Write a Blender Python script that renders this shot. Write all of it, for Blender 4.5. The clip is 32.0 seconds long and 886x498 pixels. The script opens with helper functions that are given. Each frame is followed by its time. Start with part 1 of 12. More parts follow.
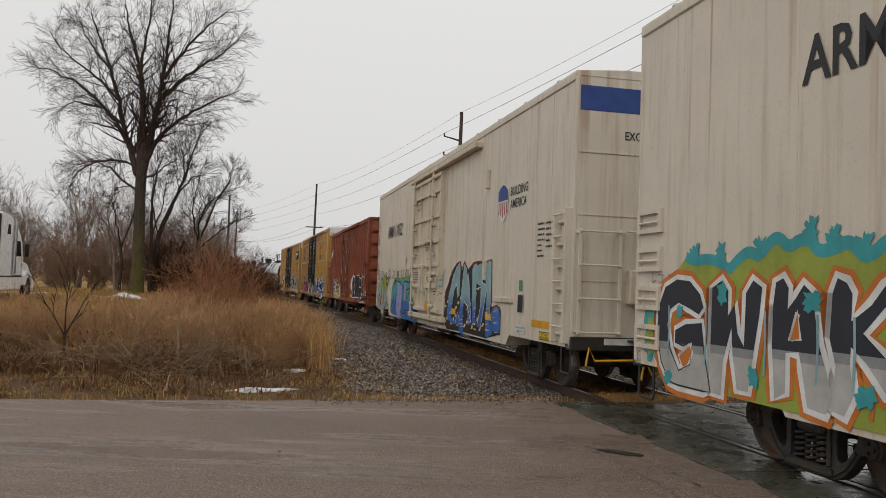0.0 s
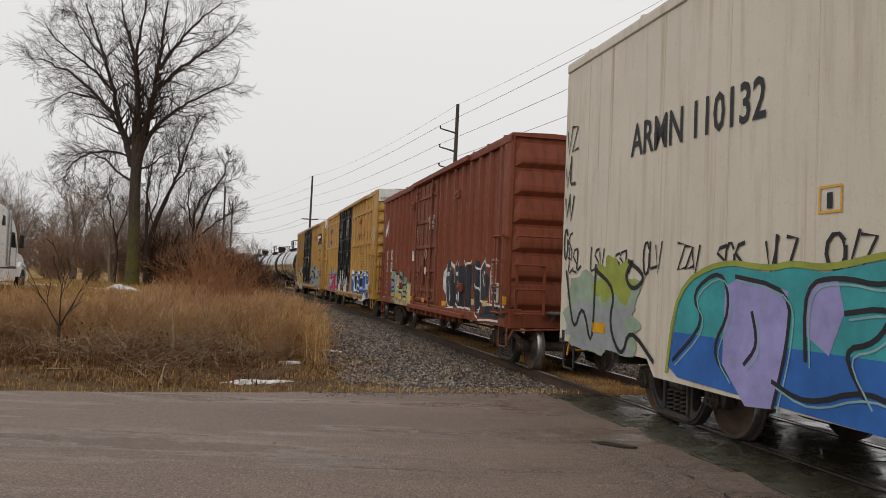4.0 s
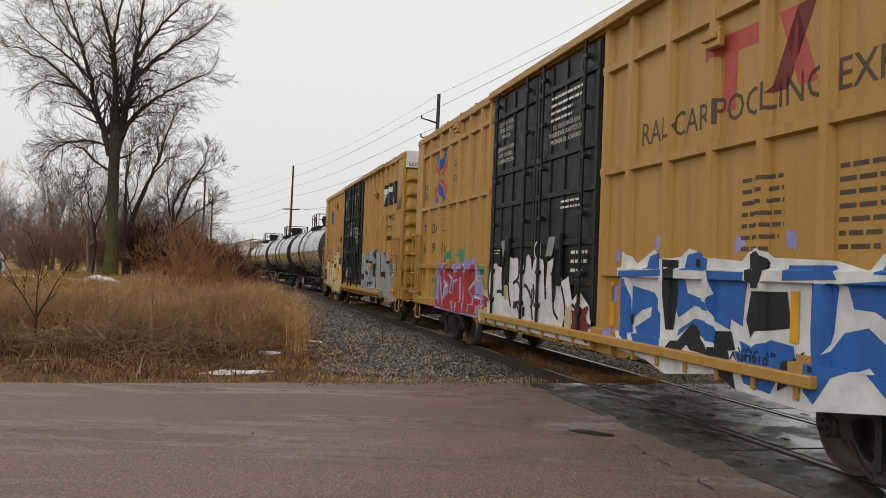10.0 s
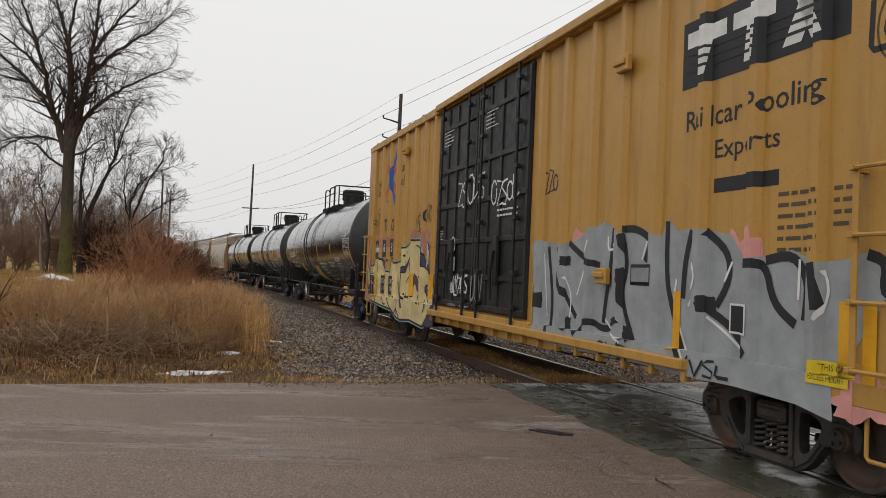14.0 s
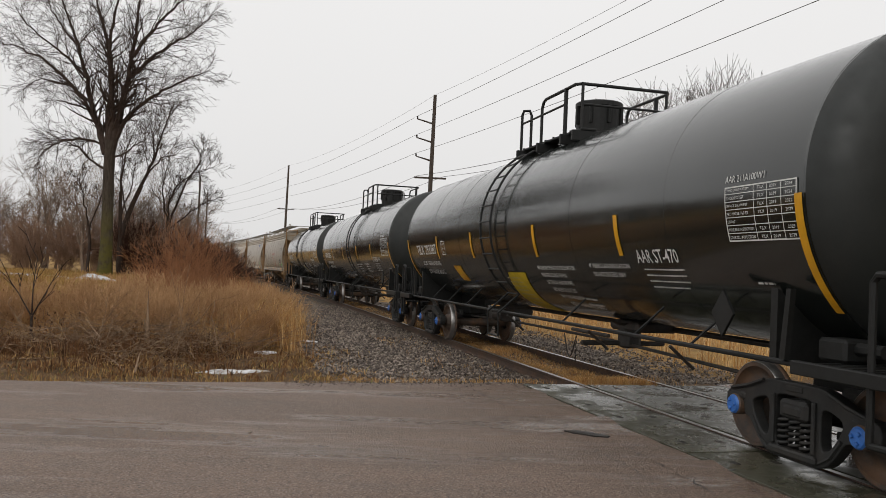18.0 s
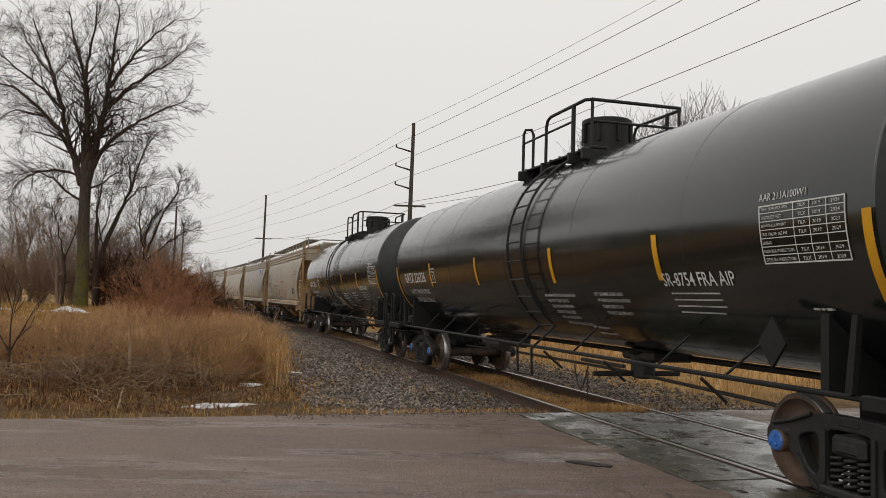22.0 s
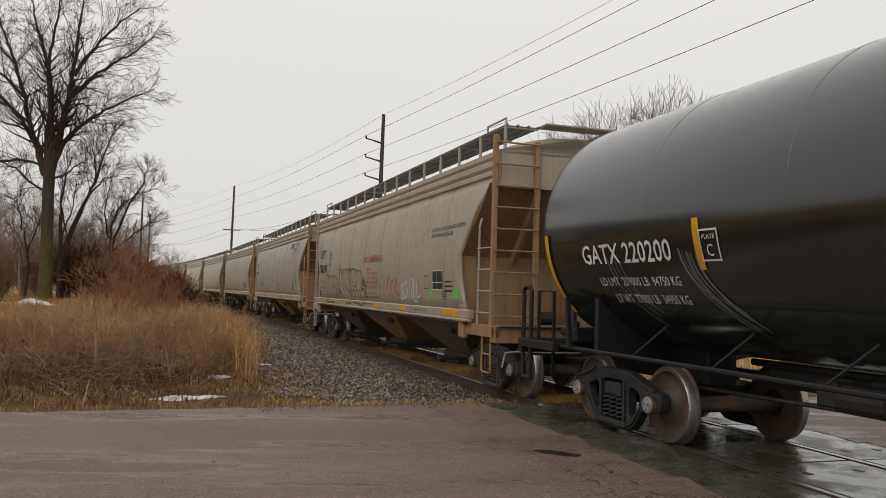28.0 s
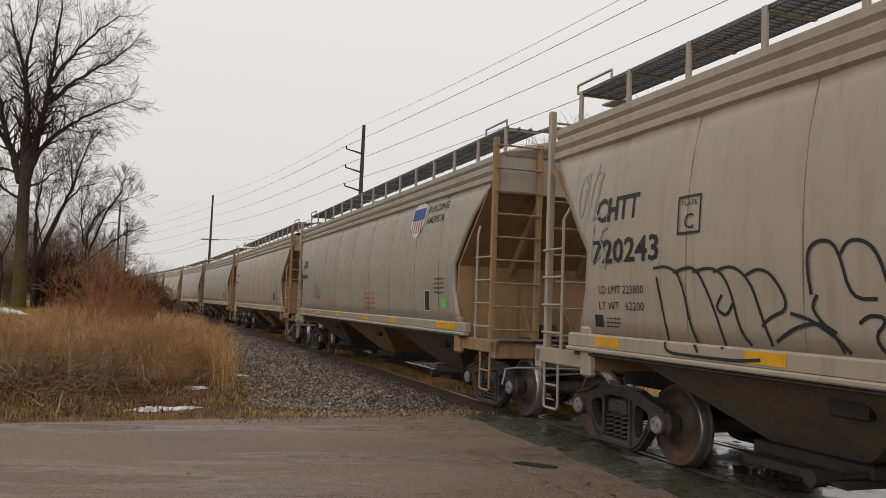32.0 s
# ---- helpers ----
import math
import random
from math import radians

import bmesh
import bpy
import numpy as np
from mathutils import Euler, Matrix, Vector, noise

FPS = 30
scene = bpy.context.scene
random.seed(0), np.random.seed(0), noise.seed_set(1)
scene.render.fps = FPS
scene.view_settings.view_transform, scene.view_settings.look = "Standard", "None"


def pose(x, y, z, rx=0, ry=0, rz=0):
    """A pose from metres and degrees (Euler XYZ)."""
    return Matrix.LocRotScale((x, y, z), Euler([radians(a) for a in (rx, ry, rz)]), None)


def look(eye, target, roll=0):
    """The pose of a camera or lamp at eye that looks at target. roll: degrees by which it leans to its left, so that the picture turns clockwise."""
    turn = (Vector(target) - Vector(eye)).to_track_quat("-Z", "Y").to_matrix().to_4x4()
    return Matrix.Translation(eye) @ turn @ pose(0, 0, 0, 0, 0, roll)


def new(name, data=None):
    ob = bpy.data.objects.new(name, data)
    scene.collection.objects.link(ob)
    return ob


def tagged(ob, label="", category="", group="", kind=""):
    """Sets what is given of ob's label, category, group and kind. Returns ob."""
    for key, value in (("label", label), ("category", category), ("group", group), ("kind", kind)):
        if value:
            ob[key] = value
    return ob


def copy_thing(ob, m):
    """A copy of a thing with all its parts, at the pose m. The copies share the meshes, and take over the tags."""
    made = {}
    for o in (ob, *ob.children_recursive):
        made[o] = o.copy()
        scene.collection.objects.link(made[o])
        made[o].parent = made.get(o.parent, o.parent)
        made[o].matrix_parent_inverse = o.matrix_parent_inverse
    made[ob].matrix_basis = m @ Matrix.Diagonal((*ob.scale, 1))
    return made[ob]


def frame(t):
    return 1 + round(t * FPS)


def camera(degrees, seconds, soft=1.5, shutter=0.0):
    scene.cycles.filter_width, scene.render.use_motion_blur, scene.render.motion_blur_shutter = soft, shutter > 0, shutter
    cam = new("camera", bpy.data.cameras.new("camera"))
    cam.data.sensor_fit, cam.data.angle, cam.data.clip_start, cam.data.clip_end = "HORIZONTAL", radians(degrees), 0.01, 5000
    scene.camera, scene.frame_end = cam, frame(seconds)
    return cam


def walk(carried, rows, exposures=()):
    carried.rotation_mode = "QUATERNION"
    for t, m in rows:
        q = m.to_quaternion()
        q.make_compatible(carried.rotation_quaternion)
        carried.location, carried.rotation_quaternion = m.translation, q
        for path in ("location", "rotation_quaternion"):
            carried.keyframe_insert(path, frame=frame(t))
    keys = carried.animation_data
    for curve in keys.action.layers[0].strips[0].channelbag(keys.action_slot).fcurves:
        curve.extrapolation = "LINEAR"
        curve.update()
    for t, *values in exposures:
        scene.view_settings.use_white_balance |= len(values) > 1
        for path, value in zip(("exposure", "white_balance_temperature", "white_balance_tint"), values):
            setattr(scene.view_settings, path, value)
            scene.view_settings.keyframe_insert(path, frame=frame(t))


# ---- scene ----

# ---------------- camera and its walk ----------------
cam = camera(56.48, 32.0, soft=0.7, shutter=0.0)
ROWS = (
    (0, 0.008, 0.009, 1.724, 0.03, 2.64, -2.11), (0.5, 0.010, 0.014, 1.724, 0.06, 2.60, -2.21), (1, 0.012, 0.018, 1.724, 0.06, 2.54, -2.26),
    (1.5, 0.014, 0.019, 1.724, 0.03, 2.48, -2.25), (2, 0.016, 0.019, 1.724, 0.02, 2.45, -2.27), (2.5, 0.017, 0.018, 1.724, -0.09, 2.36, -2.32),
    (3, 0.017, 0.016, 1.724, -0.20, 2.25, -2.30), (3.5, 0.017, 0.014, 1.724, -0.27, 2.18, -2.25), (5.5, 0.002, 0.019, 1.724, -0.11, 1.96, -2.25),
    (6, 0.006, 0.016, 1.724, 0.14, 1.90, -2.25), (6.5, 0.013, 0.011, 1.724, 0.31, 1.88, -2.30), (7, 0.019, 0.006, 1.724, 0.28, 1.82, -2.30),
    (7.5, 0.025, 0.005, 1.724, 0.16, 1.77, -2.30), (8, 0.029, 0.009, 1.724, 0.09, 1.69, -2.31), (8.5, 0.033, 0.013, 1.724, 0.02, 1.61, -2.26),
    (9, 0.038, 0.014, 1.724, -0.03, 1.57, -2.29), (9.5, 0.045, 0.007, 1.724, -0.04, 1.49, -2.19), (10, 0.054, -0.005, 1.724, -1.52, 1.48, -2.13),
    (10.5, 0.059, -0.017, 1.724, -5.91, 1.64, -1.88), (11, 0.061, -0.022, 1.724, -5.93, 1.47, -1.84), (11.5, 0.059, -0.020, 1.724, -5.72, 1.22, -1.83),
    (12, 0.057, -0.014, 1.724, -5.79, 1.13, -1.85), (12.5, 0.055, -0.010, 1.724, -5.64, 1.13, -1.83), (13, 0.054, -0.011, 1.724, -5.47, 1.17, -1.79),
    (13.5, 0.052, -0.016, 1.724, -4.66, 1.46, -2.23), (15.5, 0.036, -0.019, 1.724, -3.66, 1.69, -2.26), (16, 0.034, -0.020, 1.724, -3.41, 1.65, -2.20),
    (16.5, 0.032, -0.025, 1.724, -3.14, 1.63, -2.19), (17, 0.029, -0.036, 1.724, -2.98, 1.60, -2.14), (17.5, 0.025, -0.047, 1.724, -2.85, 1.53, -2.23),
    (18, 0.019, -0.050, 1.724, -1.90, 1.55, -2.50), (18.5, 0.011, -0.041, 1.724, -1.93, 1.53, -2.48), (19, -0.004, -0.021, 1.724, -2.04, 2.05, -2.73),
    (19.5, -0.033, 0.008, 1.724, -2.15, 2.86, -2.93), (20, -0.074, 0.042, 1.724, -2.15, 2.72, -2.65), (20.5, -0.117, 0.074, 1.724, -2.92, 3.52, -1.68),
    (21, -0.152, 0.097, 1.724, -3.11, 3.65, -1.62), (21.5, -0.172, 0.108, 1.724, -3.19, 3.58, -1.59), (22, -0.181, 0.110, 1.724, -3.44, 3.53, -1.73),
    (22.5, -0.184, 0.108, 1.724, -3.88, 3.50, -1.73), (23, -0.185, 0.105, 1.724, -4.25, 3.58, -1.79), (23.5, -0.184, 0.104, 1.724, -4.41, 3.53, -1.74),
    (24, -0.182, 0.105, 1.724, -4.61, 3.47, -1.74), (24.5, -0.179, 0.107, 1.724, -4.86, 3.44, -1.77), (26.5, -0.179, 0.090, 1.724, -5.23, 3.22, -1.65),
    (27, -0.180, 0.087, 1.724, -5.35, 3.14, -1.63), (27.5, -0.182, 0.085, 1.724, -5.42, 3.04, -1.66), (28, -0.184, 0.083, 1.724, -5.53, 3.00, -1.65),
    (28.5, -0.187, 0.080, 1.724, -5.59, 2.93, -1.69), (29, -0.187, 0.075, 1.724, -5.68, 2.84, -1.70), (29.5, -0.187, 0.070, 1.724, -5.79, 2.94, -1.77),
    (30, -0.186, 0.069, 1.724, -5.79, 3.17, -1.81), (30.5, -0.185, 0.072, 1.724, -5.88, 3.47, -1.79), (31, -0.183, 0.076, 1.724, -6.68, 3.78, -1.91),
    (31.5, -0.182, 0.079, 1.724, -6.87, 3.88, -1.95), (32, -0.181, 0.081, 1.724, -6.97, 3.82, -1.94),
)
EXPOSURES = ((0.0, 0.0, 6600, 10), (1.5, 0.01, 6600, 10), (3.5, 0.07, 6600, 10), (6.0, 0.14, 6600, 10), (18.2, 0.17, 6600, 10), (19.0, 0.06, 6750, 10), (32.0, 0.05, 6750, 10))
walk(cam, [(t, pose(x, y, z, 90 + p, r, w)) for t, x, y, z, w, p, r in ROWS], EXPOSURES)

# ---------------- world, sun, exposure ----------------
world = bpy.data.worlds.new("overcast_sky")
scene.world = world
world.use_nodes = True
wn, wl = world.node_tree.nodes, world.node_tree.links
wn.clear()
w_out, w_bg, w_sky = wn.new("ShaderNodeOutputWorld"), wn.new("ShaderNodeBackground"), wn.new("ShaderNodeTexSky")
w_sky.sky_type, w_sky.sun_disc = "NISHITA", False
w_sky.sun_elevation, w_sky.sun_rotation = radians(32), radians(200)
w_sky.air_density, w_sky.dust_density = 1.0, 6.0
w_hsv = wn.new("ShaderNodeHueSaturation")
w_hsv.inputs["Saturation"].default_value, w_hsv.inputs["Value"].default_value = 0.1, 0.12
# a closed cloud deck: grey, a little brighter overhead than at the horizon
w_geo, w_sep, w_ramp, w_mix = wn.new("ShaderNodeTexCoord"), wn.new("ShaderNodeSeparateXYZ"), wn.new("ShaderNodeValToRGB"), wn.new("ShaderNodeMixRGB")
w_ramp.color_ramp.elements[0].position, w_ramp.color_ramp.elements[0].color = 0.0, (0.70, 0.70, 0.705, 1)
w_ramp.color_ramp.elements[1].position, w_ramp.color_ramp.elements[1].color = 0.9, (1.0, 1.0, 1.01, 1)
e = w_ramp.color_ramp.elements.new(0.3)
e.color = (0.78, 0.78, 0.785, 1)
wl.new(w_geo.outputs["Generated"], w_sep.inputs[0])
wl.new(w_sep.outputs["Z"], w_ramp.inputs[0])
wl.new(w_sky.outputs[0], w_hsv.inputs["Color"])
w_mix.inputs[0].default_value = 0.92
wl.new(w_hsv.outputs[0], w_mix.inputs[1])
wl.new(w_ramp.outputs[0], w_mix.inputs[2])
wl.new(w_mix.outputs[0], w_bg.inputs["Color"])
w_bg.inputs["Strength"].default_value = 1.0
wl.new(w_bg.outputs[0], w_out.inputs["Surface"])
sun_data = bpy.data.lights.new("sun", "SUN")
sun_data.energy, sun_data.angle, sun_data.color = 0.5, radians(40), (1.0, 0.98, 0.95)
sun = new("sun", sun_data)
sun.matrix_world = look((-30, -40, 45), (0, 10, 0))

# ---------------- mesh tools ----------------
class MB:
    """Collects vertices and faces of one mesh."""

    def __init__(self):
        self.v, self.f, self.m, self.s = [], [], [], []
        self.mi, self.sm = 0, False

    def add(self, vs, fs):
        n = len(self.v)
        self.v.extend(tuple(q) for q in vs)
        for q in fs:
            self.f.append(tuple(i + n for i in q))
            self.m.append(self.mi)
            self.s.append(self.sm)
        return self

    def box(self, x0, y0, z0, x1, y1, z1, b=0.0):
        """A box between two corners; b chamfers its edges."""
        lo, hi = (min(x0, x1), min(y0, y1), min(z0, z1)), (max(x0, x1), max(y0, y1), max(z0, z1))
        b = min(b, *(0.45 * (h - l) for l, h in zip(lo, hi)))
        if b <= 0:
            vs = [(x, y, z) for x in (lo[0], hi[0]) for y in (lo[1], hi[1]) for z in (lo[2], hi[2])]
            return self.add(vs, [(0, 1, 3, 2), (4, 6, 7, 5), (0, 4, 5, 1), (2, 3, 7, 6), (0, 2, 6, 4), (1, 5, 7, 3)])
        c = [(lo[k] + hi[k]) / 2 for k in range(3)]
        h = [(hi[k] - lo[k]) / 2 for k in range(3)]
        vs, idx = [], {}
        for sx in (-1, 1):
            for sy in (-1, 1):
                for sz in (-1, 1):
                    for a in range(3):
                        d = [h[0] - b, h[1] - b, h[2] - b]
                        d[a] = h[a]
                        idx[sx, sy, sz, a] = len(vs)
                        vs.append((c[0] + sx * d[0], c[1] + sy * d[1], c[2] + sz * d[2]))
        fs = []
        for a in range(3):
            p, q = [k for k in range(3) if k != a]
            for s in (-1, 1):
                loop = []
                for sp, sq in ((-1, -1), (1, -1), (1, 1), (-1, 1)):
                    g = [0, 0, 0]
                    g[a], g[p], g[q] = s, sp, sq
                    loop.append(idx[g[0], g[1], g[2], a])
                flip = (s > 0) == (a == 1)
                fs.append(tuple(reversed(loop)) if flip else tuple(loop))
            for sp in (-1, 1):
                for sq in (-1, 1):
                    quad = []
                    for s, k in ((-1, p), (1, p), (1, q), (-1, q)):
                        g = [0, 0, 0]
                        g[a], g[p], g[q] = s, sp, sq
                        quad.append(idx[g[0], g[1], g[2], k])
                    fs.append(tuple(quad))
        for sx in (-1, 1):
            for sy in (-1, 1):
                for sz in (-1, 1):
                    fs.append(tuple(idx[sx, sy, sz, a] for a in range(3)))
        return self.add(vs, fs)

    def tube(self, pts, r, n=8, caps=True):
        """A round bar along points; r: one radius or one for each point."""
        pts = [Vector(q) for q in pts]
        rs = r if hasattr(r, "__len__") else [r] * len(pts)
        vs, fs, up = [], [], None
        for i, q in enumerate(pts):
            a, c = pts[max(i - 1, 0)], pts[min(i + 1, len(pts) - 1)]
            d = (c - a).normalized() if (c - a).length > 1e-9 else Vector((0, 0, 1))
            if up is None:
                up = d.orthogonal().normalized()
            up = (up - d * up.dot(d)).normalized() if (up - d * up.dot(d)).length > 1e-6 else d.orthogonal().normalized()
            w = d.cross(up)
            for k in range(n):
                t = 2 * math.pi * (k + 0.5) / n
                vs.append(q + (up * math.cos(t) + w * math.sin(t)) * rs[i])
        for i in range(len(pts) - 1):
            for k in range(n):
                j = (k + 1) % n
                fs.append((i * n + k, i * n + j, i * n + n + j, i * n + n + k))
        if caps:
            fs.append(tuple(reversed(range(n))))
            fs.append(tuple(range((len(pts) - 1) * n, len(pts) * n)))
        return self.add(vs, fs)

    def lathe(self, prof, n=24, axis="x", origin=(0, 0, 0), arc=None):
        """Turns a profile of (along, radius) round an axis."""
        o, vs, fs = origin, [], []
        for a, r in prof:
            for k in range(n):
                t = 2 * math.pi * k / n
                c, s = r * math.cos(t), r * math.sin(t)
                vs.append((o[0] + a, o[1] + c, o[2] + s) if axis == "x" else (o[0] + c, o[1] + a, o[2] + s) if axis == "y" else (o[0] + c, o[1] + s, o[2] + a))
        for i in range(len(prof) - 1):
            for k in range(n):
                j = (k + 1) % n
                q = (i * n + k, i * n + j, i * n + n + j, i * n + n + k)
                fs.append(q if axis != "y" else q[::-1])
        return self.add(vs, fs)

    def prism(self, outline, y0, y1, axis="y"):
        """An outline of (a, b) pushed from y0 to y1; axis y: (x, z), axis x: (y, z), axis z: (x, y)."""
        n = len(outline)
        put = {"y": lambda a, b, y: (a, y, b), "x": lambda a, b, y: (y, a, b), "z": lambda a, b, y: (a, b, y)}[axis]
        vs = [put(a, b, y0) for a, b in outline] + [put(a, b, y1) for a, b in outline]
        fs = [tuple(range(n)), tuple(reversed(range(n, 2 * n)))] + [(i, n + i, n + (i + 1) % n, (i + 1) % n) for i in range(n)]
        return self.add(vs, fs)

    def ring(self, outer, inner, y0, y1):
        """A ring between two outlines of (x, z) with the same count, pushed from y0 to y1."""
        n = len(outer)
        vs = [(a, y, b) for y in (y0, y1) for ring in (outer, inner) for a, b in ring]
        fs = []
        for i in range(n):
            j = (i + 1) % n
            fs += [(i, j, n + j, n + i), (2 * n + i, 3 * n + i, 3 * n + j, 2 * n + j), (i, 2 * n + i, 2 * n + j, j), (n + i, n + j, 3 * n + j, 3 * n + i)]
        return self.add(vs, fs)

    def moved(self, m, other):
        return self.add([m @ Vector(q) for q in other.v], other.f)


def mesh_of(name, mb, mats):
    me = bpy.data.meshes.new(name)
    me.from_pydata(mb.v, [], mb.f)
    for mat in mats if isinstance(mats, (list, tuple)) else [mats]:
        me.materials.append(mat)
    me.polygons.foreach_set("material_index", mb.m)
    me.polygons.foreach_set("use_smooth", mb.s)
    bm = bmesh.new()
    bm.from_mesh(me)
    bmesh.ops.recalc_face_normals(bm, faces=bm.faces)
    bm.to_mesh(me)
    bm.free()
    return me


def raw_mesh(name, v, f, mats, smooth=False):
    """A mesh of many small pieces, left as it is."""
    me = bpy.data.meshes.new(name)
    me.from_pydata(v, [], f)
    for mat in mats if isinstance(mats, (list, tuple)) else [mats]:
        me.materials.append(mat)
    if smooth:
        me.polygons.foreach_set("use_smooth", [True] * len(f))
    return me


def part(name, mb, mats, parent, label=""):
    me = mb if isinstance(mb, bpy.types.Mesh) else mesh_of(name, mb, mats)
    ob = new(name, me)
    ob.parent = parent
    return tagged(ob, label)


def thing(name, label, category, group="", kind="", m=None):
    ob = tagged(new(name), label, category, group, kind)
    ob.empty_display_size = 0.3
    if m is not None:
        ob.matrix_basis = m
    return ob

# ---------------- materials ----------------
def col(r, g, b):
    return (r, g, b, 1)


class Mat:
    """A small node builder round a Principled shader."""

    def __init__(self, name, rough=0.6, metal=0.0, spec=0.5):
        self.mat = bpy.data.materials.new(name)
        self.mat.use_nodes = True
        self.n, self.l = self.mat.node_tree.nodes, self.mat.node_tree.links
        self.b = self.n["Principled BSDF"]
        self.b.inputs["Roughness"].default_value, self.b.inputs["Metallic"].default_value = rough, metal
        self.b.inputs["Specular IOR Level"].default_value = spec
        self.tc = self.n.new("ShaderNodeTexCoord")

    def at(self, scale=(1, 1, 1), space="Object"):
        mp = self.n.new("ShaderNodeMapping")
        mp.inputs["Scale"].default_value = scale
        self.l.new(self.tc.outputs[space], mp.inputs[0])
        return mp.outputs[0]

    def noise(self, scale, detail=4, rough=0.55, stretch=(1, 1, 1), space="Object", dist=0.0):
        nd = self.n.new("ShaderNodeTexNoise")
        nd.inputs["Scale"].default_value, nd.inputs["Detail"].default_value, nd.inputs["Roughness"].default_value = scale, detail, rough
        nd.inputs["Distortion"].default_value = dist
        self.l.new(self.at(stretch, space), nd.inputs["Vector"])
        return nd.outputs["Fac"]

    def voronoi(self, scale, feature="F1", out="Distance", stretch=(1, 1, 1)):
        nd = self.n.new("ShaderNodeTexVoronoi")
        nd.feature = feature
        nd.inputs["Scale"].default_value = scale
        self.l.new(self.at(stretch), nd.inputs["Vector"])
        return nd.outputs[out]

    def ramp(self, fac, *stops):
        nd = self.n.new("ShaderNodeValToRGB")
        els = nd.color_ramp.elements
        while len(els) < len(stops):
            els.new(0.5)
        for e, (p, c) in zip(els, stops):
            e.position, e.color = p, c if len(c) == 4 else (*c, 1)
        self.l.new(fac, nd.inputs[0])
        return nd.outputs[0]

    def grey(self, fac, a, b, lo=0.0, hi=1.0):
        nd = self.n.new("ShaderNodeMapRange")
        for k, v in (("From Min", a), ("From Max", b), ("To Min", lo), ("To Max", hi)):
            nd.inputs[k].default_value = v
        self.l.new(fac, nd.inputs[0])
        return nd.outputs[0]

    def mix(self, fac, a, b, kind="MIX"):
        nd = self.n.new("ShaderNodeMixRGB")
        nd.blend_type = kind
        for k, v in zip((0, 1, 2), (fac, a, b)):
            if hasattr(v, "is_linked"):
                self.l.new(v, nd.inputs[k])
            else:
                nd.inputs[k].default_value = v
        return nd.outputs[0]

    def math(self, op, a, b=0.0):
        nd = self.n.new("ShaderNodeMath")
        nd.operation = op
        for k, v in enumerate((a, b)):
            if hasattr(v, "is_linked"):
                self.l.new(v, nd.inputs[k])
            else:
                nd.inputs[k].default_value = v
        return nd.outputs[0]

    def island(self):
        return self.n.new("ShaderNodeNewGeometry").outputs["Random Per Island"]

    def each(self):
        return self.n.new("ShaderNodeObjectInfo").outputs["Random"]

    def axis(self, k, space="Object"):
        nd = self.n.new("ShaderNodeSeparateXYZ")
        self.l.new(self.tc.outputs[space], nd.inputs[0])
        return nd.outputs[k]

    def color(self, c):
        if hasattr(c, "is_linked"):
            self.l.new(c, self.b.inputs["Base Color"])
        else:
            self.b.inputs["Base Color"].default_value = c
        return self

    def rough(self, c):
        self.l.new(c, self.b.inputs["Roughness"])
        return self

    def bump(self, h, strength=0.3, dist=0.01):
        nd = self.n.new("ShaderNodeBump")
        nd.inputs["Strength"].default_value, nd.inputs["Distance"].default_value = strength, dist
        self.l.new(h, nd.inputs["Height"])
        self.l.new(nd.outputs[0], self.b.inputs["Normal"])
        return self


def paint(name, base, dirt, rough=0.5, grime=0.5, streak=0.5, rust=0.0, spec=0.4, runs=0.0):
    """Weathered paint: broad fading, rain streaks, specks of grime, and rust where asked."""
    m = Mat(name, rough, spec=spec)
    broad = m.noise(0.9, 5, 0.6)
    st = m.noise(3.5, 5, 0.65, stretch=(1.6, 1.6, 0.12))
    fine = m.noise(28, 6, 0.7)
    light = tuple(min(1, c * 1.08 + 0.01) for c in base)
    c = m.mix(m.grey(broad, 0.35, 0.7), col(*base), col(*light))
    c = m.mix(m.math("MULTIPLY", m.grey(st, 0.5, 0.8), streak), c, col(*dirt))
    c = m.mix(m.math("MULTIPLY", m.grey(fine, 0.55, 0.8), grime), c, col(*dirt))
    if rust:
        rs = m.math("MULTIPLY", m.grey(m.noise(5, 8, 0.75), 0.60, 0.68), rust)
        c = m.mix(rs, c, m.ramp(m.noise(30, 4), (0.3, (0.10, 0.035, 0.015)), (0.7, (0.22, 0.09, 0.035))))
    if runs:
        thin = m.grey(m.noise(2.6, 3, 0.6, stretch=(2.2, 2.2, 0.035)), 0.60, 0.70)
        c = m.mix(m.math("MULTIPLY", m.math("MULTIPLY", thin, m.grey(m.noise(0.55, 3, 0.5), 0.40, 0.60)), runs), c, col(0.27, 0.125, 0.045))
    m.color(c)
    m.rough(m.grey(m.noise(6, 4), 0.3, 0.7, rough - 0.08, rough + 0.12))
    m.bump(m.noise(1.4, 3), 0.10, 0.02)
    return m.mat


def plain(name, base, rough=0.6, metal=0.0, var=0.25, scale=12, spec=0.5):
    m = Mat(name, rough, metal, spec)
    lo, hi = tuple(c * (1 - var) for c in base), tuple(min(1, c * (1 + var)) for c in base)
    m.color(m.ramp(m.noise(scale, 5, 0.65), (0.3, lo), (0.7, hi)))
    m.bump(m.noise(scale * 4, 4), 0.15, 0.004)
    return m.mat


